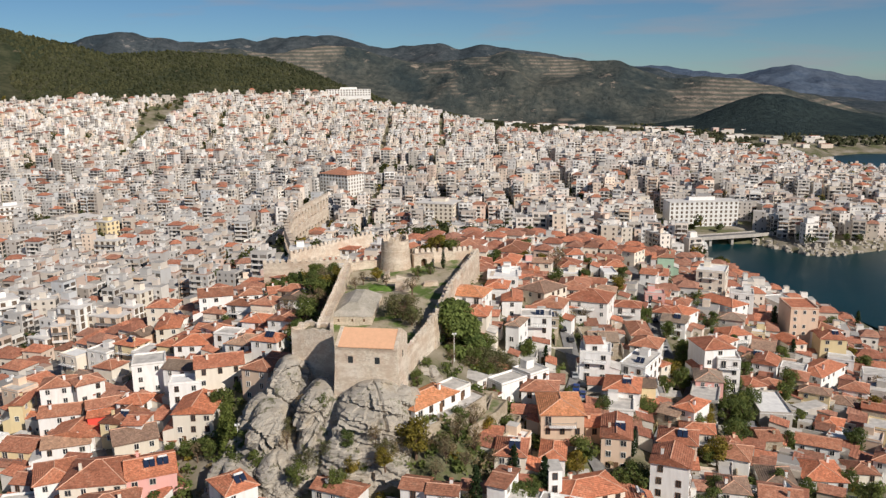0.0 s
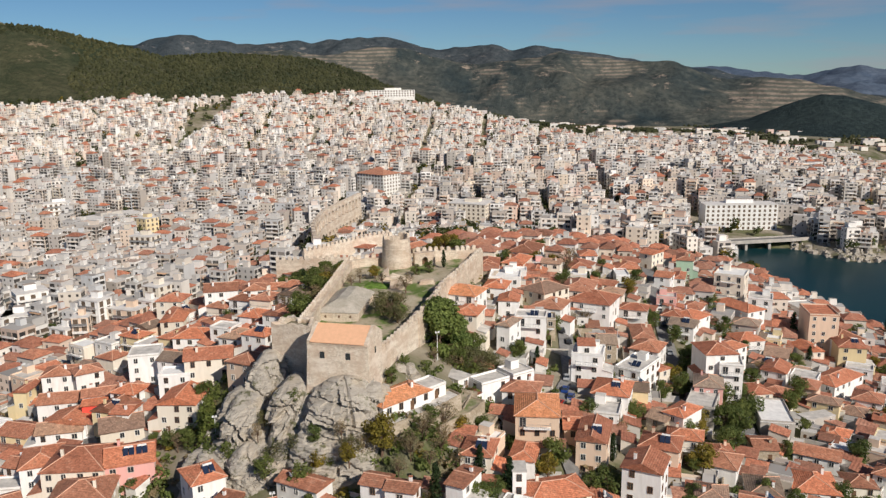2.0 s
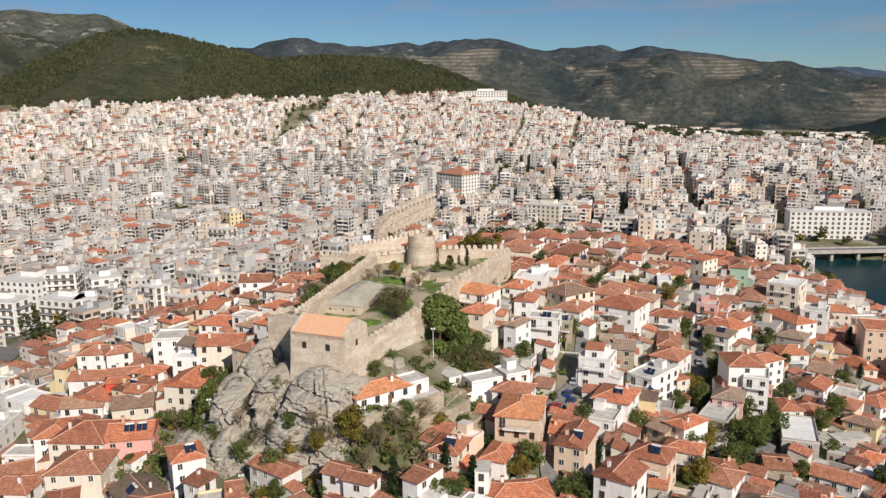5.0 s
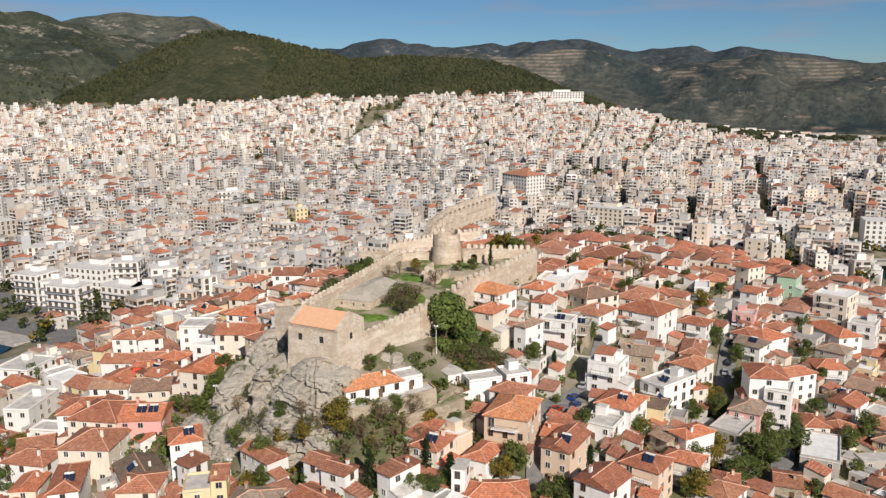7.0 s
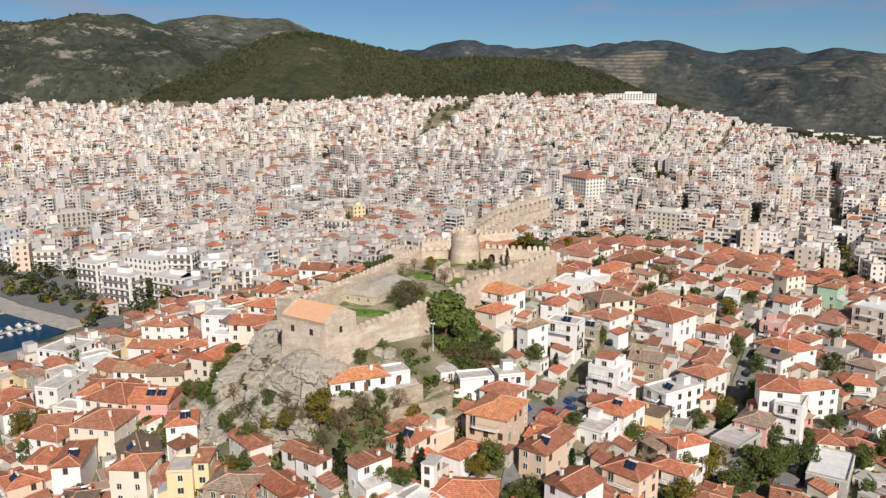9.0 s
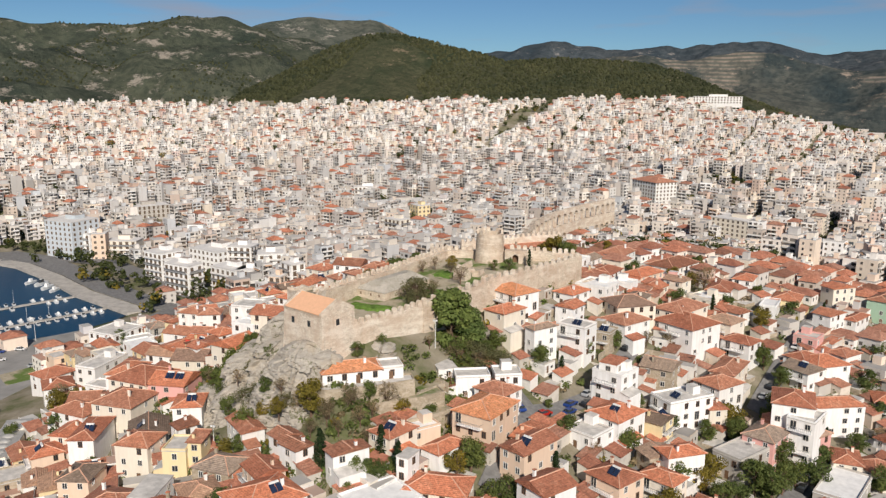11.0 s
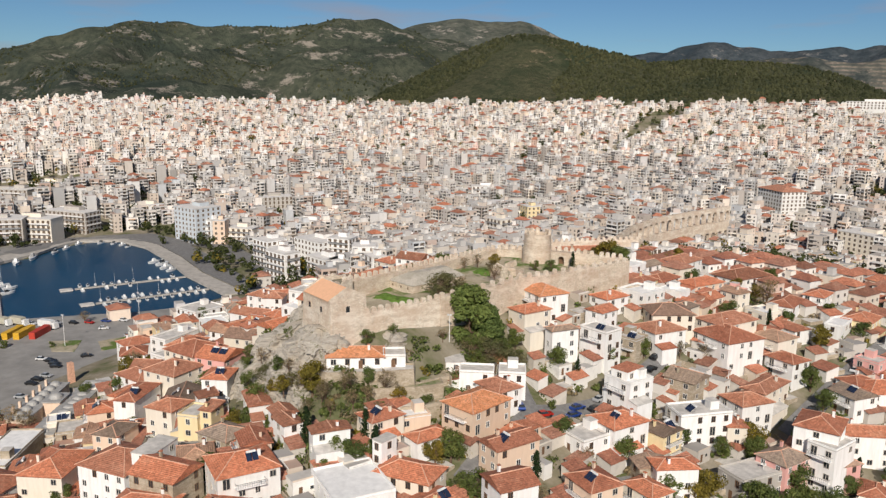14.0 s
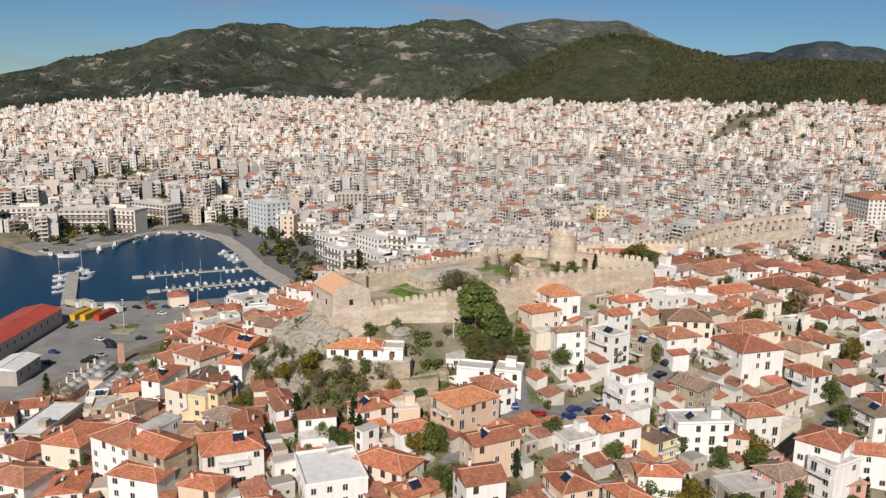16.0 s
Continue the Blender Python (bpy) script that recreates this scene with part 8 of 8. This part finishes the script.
pontoon(-268, 58, -254, 112, "pontoons")
pontoon(-234, 54, -222, 107, "pontoons")
BASIN_BOATS = [(-300, 117, -70, 1.7, 0), (-292, 118, -70, 2.0, 0), (-282, 115, -65, 1.9, 0), (-274, 114, -65, 1.6, 0), (-360, 30, 20, 2.4, 0), (-345, 38, 60, 2.6, 0), (-350, 58, -20, 2.2, 0), (-358, 70, -30, 2.2, 0), (-366, 86, -40, 1.8, 0), (-374, 96, -50, 1.6, 0), (-384, 108, -55, 1.5, 0)]
JETTY_BOATS = [(-378, 120, -60, 1.4, 0), (-370, 125, -60, 1.3, 0), (-362, 127, -60, 1.4, 0), (-354, 127, -60, 1.2, 0), (-300, 34, 100, 1.6, 1), (-292, 35, 100, 1.6, 0), (-283, 31, 100, 1.5, 0), (-296, 22, -80, 1.6, 0), (-286, 19, -80, 1.5, 1), (-272, 15, -80, 1.4, 0), (-262, 12, -80, 1.2, 0)]
for x, y, rot, s, m in BASIN_BOATS + JETTY_BOATS:
    boat(x, y, rot, s, bool(m))


# ---------- vehicles ----------
def car_meshes(col, name):
    paintm = plain(name, col, 0.3, 0.2, 0.05, 1.0, 0.6)
    b, c, w = Build(), Build(), Build()
    prof = [(-2.05, 0.35), (2.05, 0.35), (2.1, 0.75), (1.2, 0.92), (-1.95, 0.98), (-2.1, 0.7)]
    n = len(prof)
    for y in (-0.85, 0.85):
        b.v += [(x, y, z) for x, z in prof]
    b.mat(paintm)
    b.f = [tuple(range(n)), tuple(range(2 * n - 1, n - 1, -1))] + [(a, a + n, (a + 1) % n + n, (a + 1) % n) for a in range(n)]
    b.m = [0] * (n + 2)
    c.solid([(-1.6, -0.78, 0.96), (0.95, -0.78, 0.93), (0.95, 0.78, 0.93), (-1.6, 0.78, 0.96)], [(-1.2, -0.62, 1.46), (0.25, -0.62, 1.46), (0.25, 0.62, 1.46), (-1.2, 0.62, 1.46)], M_GLASS, paintm)
    k = 10
    lo = [(0.32 * math.cos(i * math.tau / k), -0.1, 0.32 * math.sin(i * math.tau / k)) for i in range(k)]
    w.solid(lo[::-1], [(x, 0.1, z) for x, _, z in lo][::-1], M_TYRE)
    return b.mesh("body"), c.mesh("cabin"), w.mesh("wheel")


M_TYRE = plain("tyre_rubber", (0.02, 0.02, 0.02), 0.9)
CARS = {k: car_meshes(v, k + "_car_paint") for k, v in {"white": (0.75, 0.75, 0.74), "black": (0.02, 0.02, 0.022), "blue": (0.02, 0.06, 0.25), "red": (0.5, 0.03, 0.02), "silver": (0.45, 0.46, 0.47)}.items()}


def car(x, y, rot, colour, z=None, text=""):
    b, c, w = CARS[colour]
    th = thing("car", text or f"{colour} small car parked on the asphalt", "car", frame_at(x, y, (ground(x, y) + 0.48) if z is None else z, rot), "parked cars")
    part("body", b, th)
    part("cabin", c, th)
    for px in (-1.3, 1.3):
        for py in (-0.8, 0.8):
            part("wheel", w, th, at=pose(px, py, 0.32))


for x, y, rot, colour in ((-165.1, 3.7, 40, "white"), (-161, 5.4, 40, "black"), (-157, 5.2, 40, "black"), (-153.5, 4.4, 40, "black"), (-146, -1.8, 30, "silver"), (-144.5, -5.3, 35, "black"), (-142, -8.2, 35, "black"), (-132, -15, 40, "silver"), (-160, -14.9, 30, "blue"), (-148.6, -19.4, 30, "black"), (-186.6, 36.8, 60, "white"), (-157.3, 17, 70, "black"),
                          (-170, 40, 70, "silver"), (-176, 52, 75, "black"), (-180, 74, 80, "white"), (-183, 82, 80, "red"), (-172, 84, 80, "black"), (-214, 18, 20, "white"), (-208, 26, 20, "silver"), (-203, 31, 25, "black"), (-199, 36, 25, "red"), (-196, 42, 30, "blue"), (-192, 48, 30, "white")):
    car(x, y, rot, colour, 2.06)
for x, y, rot, colour in ((27.6, 44.2, 140, "blue"), (32.6, 47.2, 65, "red"), (36.4, 54.0, 78, "blue"), (35.2, 57.5, 78, "blue"), (37.8, 61.5, 80, "black"), (36.3, 66.0, 84, "silver"), (84.5, 55.5, 82, "white"), (85.4, 62.5, 82, "silver"), (87.6, 74.0, 82, "black"), (73.4, 112.0, 86, "black"), (72.6, 106.0, 86, "silver"), (74.6, 126.0, 86, "black"), (75.6, 140.0, 86, "white"),
                          (38.6, 88.0, 90, "black"), (37.0, 93.0, 90, "black"), (38.3, 97.5, 90, "red"), (39.0, 104.0, 95, "silver")):
    car(x, y, rot, colour)
for k in range(34):
    t = k / 33
    x, y = (-200 - 112 * t, 143 + 33 * min(1, t * 1.25))
    if random.random() < 0.8:
        car(x + random.uniform(-1, 1), y + 9 + random.uniform(-4, 3), random.choice((15, 105)) + random.uniform(-5, 5), random.choice(("white", "black", "silver", "black")), 1.9)


def box_truck(x, y, rot, col, text):
    th = thing("truck", text, "truck", frame_at(x, y, 2.06, rot), "lorries on the quay")
    b, c = Build(), Build()
    b.box(-4.5, 2.6, -1.25, 1.25, 0.9, 3.6, col)
    part("cargo_box", b, th)
    c.solid([(2.7, -1.2, 0.5), (4.6, -1.2, 0.5), (4.6, 1.2, 0.5), (2.7, 1.2, 0.5)], [(2.7, -1.15, 2.9), (4.2, -1.15, 2.9), (4.2, 1.15, 2.9), (2.7, 1.15, 2.9)], M_TANK)
    part("cab", c, th)
    for px in (-3.4, -2.2, 3.6):
        for py in (-1.05, 1.05):
            part("wheel", CARS["white"][2], th, at=pose(px, py, 0.45) @ Matrix.Diagonal((1.4, 1.4, 1.4, 1)))


M_BOX_Y = plain("yellow_container_paint", (0.62, 0.36, 0.03), 0.6)
M_BOX_R = plain("red_container_paint", (0.45, 0.05, 0.03), 0.6)
M_BOX_G = plain("dull_tarpaulin", (0.45, 0.42, 0.33), 0.85)
box_truck(-222, 9, 22, M_BOX_G, "long lorry with a dull canvas trailer")
box_truck(-217, 14, 22, M_BOX_G, "long lorry with a dull canvas trailer")
box_truck(-204, 21, 25, M_TANK, "white box lorry parked on the quay")
for x, y, m, t in ((-204, 7, M_BOX_Y, "yellow"), (-201, 10.4, M_BOX_Y, "yellow"), (-197, 15, M_BOX_R, "red")):
    b = Build()
    side = [(-6 + k * 0.3, -1.25 - (0.06 if k % 4 in (1, 2) else 0)) for k in range(41)]
    plan = side + [(px, -py) for px, py in side[::-1]]
    b.solid([(px, py, 0) for px, py in plan], [(px, py, 2.7) for px, py in plan], m)
    tagged(part("shipping_container", b, at=pose(x, y, 2.06, 0, 0, 130)), f"{t} corrugated shipping container on the quay", "container", "containers")


def warehouse(x, y, rot, w, d, h, roofm, text):
    th = thing("warehouse", text, "warehouse", frame_at(x, y, 2.05, rot), "quay sheds")
    b = Build()
    b.box(-w / 2, w / 2, -d / 2, d / 2, -1, h, WALLS["grey"])
    part("wall", b, th)
    r = hip_roof(w, d, h, d * 0.12, 0.4, 0.15, "gable", roofm)
    part("roof", r, th)
    n = int(w / 5)
    for k in range(n):
        part("window", BLOCK_WIN["rows"], th, at=pose(-w / 2 + (k + 0.5) * w / n, -d / 2, h * 0.5))


M_RED_ROOF = plain("red_sheet_roof", (0.50, 0.085, 0.055), 0.55, 0, 0.18, 0.25, 0.4)
warehouse(-185, -24, 140, 50, 16, 6.5, M_RED_ROOF, "grey quay shed with a red metal roof")
warehouse(-141, -32, 140, 16, 10, 5.5, M_SLAB_WHITE, "pale low harbour building with a flat-pitched roof")
slab("park_lawn", "patch of grass with bushes in the car park", [(-186, 14), (-172, 10), (-166, 16), (-178, 24)], 2.0, 2.2, M_YARD, category="lawn")
slab("park_lawn", "strip of grass beside the quay road", [(-172, 28), (-160, 24), (-158, 34), (-170, 40)], 2.0, 2.2, M_YARD, category="lawn")


# ---------- domed old almshouse ----------
def almshouse():
    th = thing("almshouse", "long old stone almshouse with rows of small lead domes", "building", frame_at(-98.5, -12, 4.0, -44))
    for x0, x1, y0, y1, h, m, name in ((-20, 20, -3.2, 3.2, 4.4, M_FORT_LIGHT, "street_wing"), (-19, 9, -15, -8.4, 4.2, M_FORT_LIGHT, "court_wing"), (-7, 0, -8.3, -3.3, 5.4, WALLS["peach"], "hall")):
        b = Build()
        b.box(x0, x1, y0, y1, -3, h, m)
        b.box(x0 - 0.3, x1 + 0.3, y0 - 0.3, y1 + 0.3, h + 0.004, h + 0.4, M_LEAD)
        part(name, b, th)
    d = Build()
    n = 12
    for k in range(4):
        a0, a1 = k * math.pi / 8, (k + 1) * math.pi / 8
        for i in range(n):
            t0, t1 = i * math.tau / n, (i + 1) * math.tau / n
            q = [(1.7 * math.cos(a) * math.cos(t), 1.7 * math.cos(a) * math.sin(t), 1.3 * math.sin(a)) for a, t in ((a0, t0), (a0, t1), (a1, t1), (a1, t0))]
            d.face(q, M_LEAD)
    dome = d.mesh("dome")
    for k in range(7):
        part("dome", dome, th, at=pose(-17 + k * 4.0, -11.8, 4.55))
    for k in range(12):
        part("dome", dome, th, at=pose(-18.4 + k * 3.35, 0, 4.75) @ Matrix.Diagonal((0.7, 0.95, 0.55, 1)))
    part("dome", dome, th, at=pose(-3.5, -5.8, 5.75) @ Matrix.Diagonal((1.2, 1.2, 1.2, 1)))
    for k in range(6):
        c = Build()
        c.box(-0.35, 0.35, -0.35, 0.35, 4.4, 6.6, WALLS["peach"])
        part("chimney", c, th, at=pose(-16 + k * 4.4, -14.2, 0))
    for k in range(10):
        part("window", WIN_FORT, th, at=pose(-17.5 + k * 3.9, -3.26, 1.2))
    for k in range(6):
        part("window", WIN_FORT, th, at=pose(-16 + k * 4.4, -15.06, 1.2))


M_LEAD = plain("grey_lead_sheet", (0.40, 0.39, 0.37), 0.6, 0.2, 0.2, 0.8)
almshouse()
b = Build()
b.solid([(-1.0, -1.0, -2), (1.0, -1.0, -2), (1.0, 1.0, -2), (-1.0, 1.0, -2)], [(-0.85, -0.85, 8.5), (0.85, -0.85, 8.5), (0.85, 0.85, 8.5), (-0.85, 0.85, 8.5)], M_RIDGE)
tagged(part("brick_chimney", b, at=pose(-131, 1, 2)), "free-standing square brick chimney stack", "chimney")


def pole(x, y, h, z=None, text="thin white lamp pole with two floodlights"):
    th = thing("lamp_pole", text, "lamp pole", frame_at(x, y, ground(x, y) if z is None else z, 20), "lamp poles")
    b = Build()
    ring0 = [(0.11 * math.cos(i * math.tau / 8), 0.11 * math.sin(i * math.tau / 8), -0.5) for i in range(8)]
    b.solid(ring0, [(px * 0.6, py * 0.6, h) for px, py, _ in ring0], M_TANK)
    part("pole", b, th)
    for s in (-0.35, 0.35):
        l = Build()
        l.box(s - 0.2, s + 0.2, -0.25, 0.1, h - 0.35, h + 0.05, M_TANK)
        part("floodlight", l, th)


for x, y, h, z in ((2.5, 46, 7, 39.5), (-26, -2.5, 8, 21.5), (-46, 22, 7, 27), (-175, 16.2, 13, 2.05), (-198, 58, 10, 2.0), (76, 72, 8, None), (55, 100, 7, None)):
    pole(x, y, h, z)


for pts in ([(-27, 42), (-15, 43), (-10, 47), (-11, 51.5), (-19, 51), (-27, 50)], [(-16, 57), (-8, 55), (-5, 62), (-9, 72), (-16, 74)], [(-24, 82), (-14, 80), (-13, 88), (-22, 92)]):
    b = Build()
    cx, cy = sum(p[0] for p in pts) / len(pts), sum(p[1] for p in pts) / len(pts)
    ring_pts = []
    for i in range(48):
        u = i / 48 * len(pts)
        k = int(u)
        p = Vector(pts[k]).lerp(Vector(pts[(k + 1) % len(pts)]), u - k)
        o = 0.86 + 0.2 * noise.noise((p.x * 0.5, p.y * 0.5, 3))
        ring_pts.append((cx + (p.x - cx) * o, cy + (p.y - cy) * o))
    inner = [(cx + (x - cx) * 0.5, cy + (y - cy) * 0.5) for x, y in ring_pts]

    def turf(x, y, lift):
        return (x, y, 45.7 + (y - 28) * 0.033 + 0.5 * noise.noise((x * 0.15, y * 0.15, 8)) + lift)
    for i in range(48):
        j = (i + 1) % 48
        b.face([turf(*ring_pts[i], -0.1), turf(*ring_pts[j], -0.1), turf(*inner[j], 0.42), turf(*inner[i], 0.42)], M_TURF)
        b.face([turf(*inner[i], 0.42), turf(*inner[j], 0.42), turf(cx, cy, 0.45)], M_TURF)
    tagged(part("lawn", b), "green grass inside the fort walls", "lawn", kind="structure")
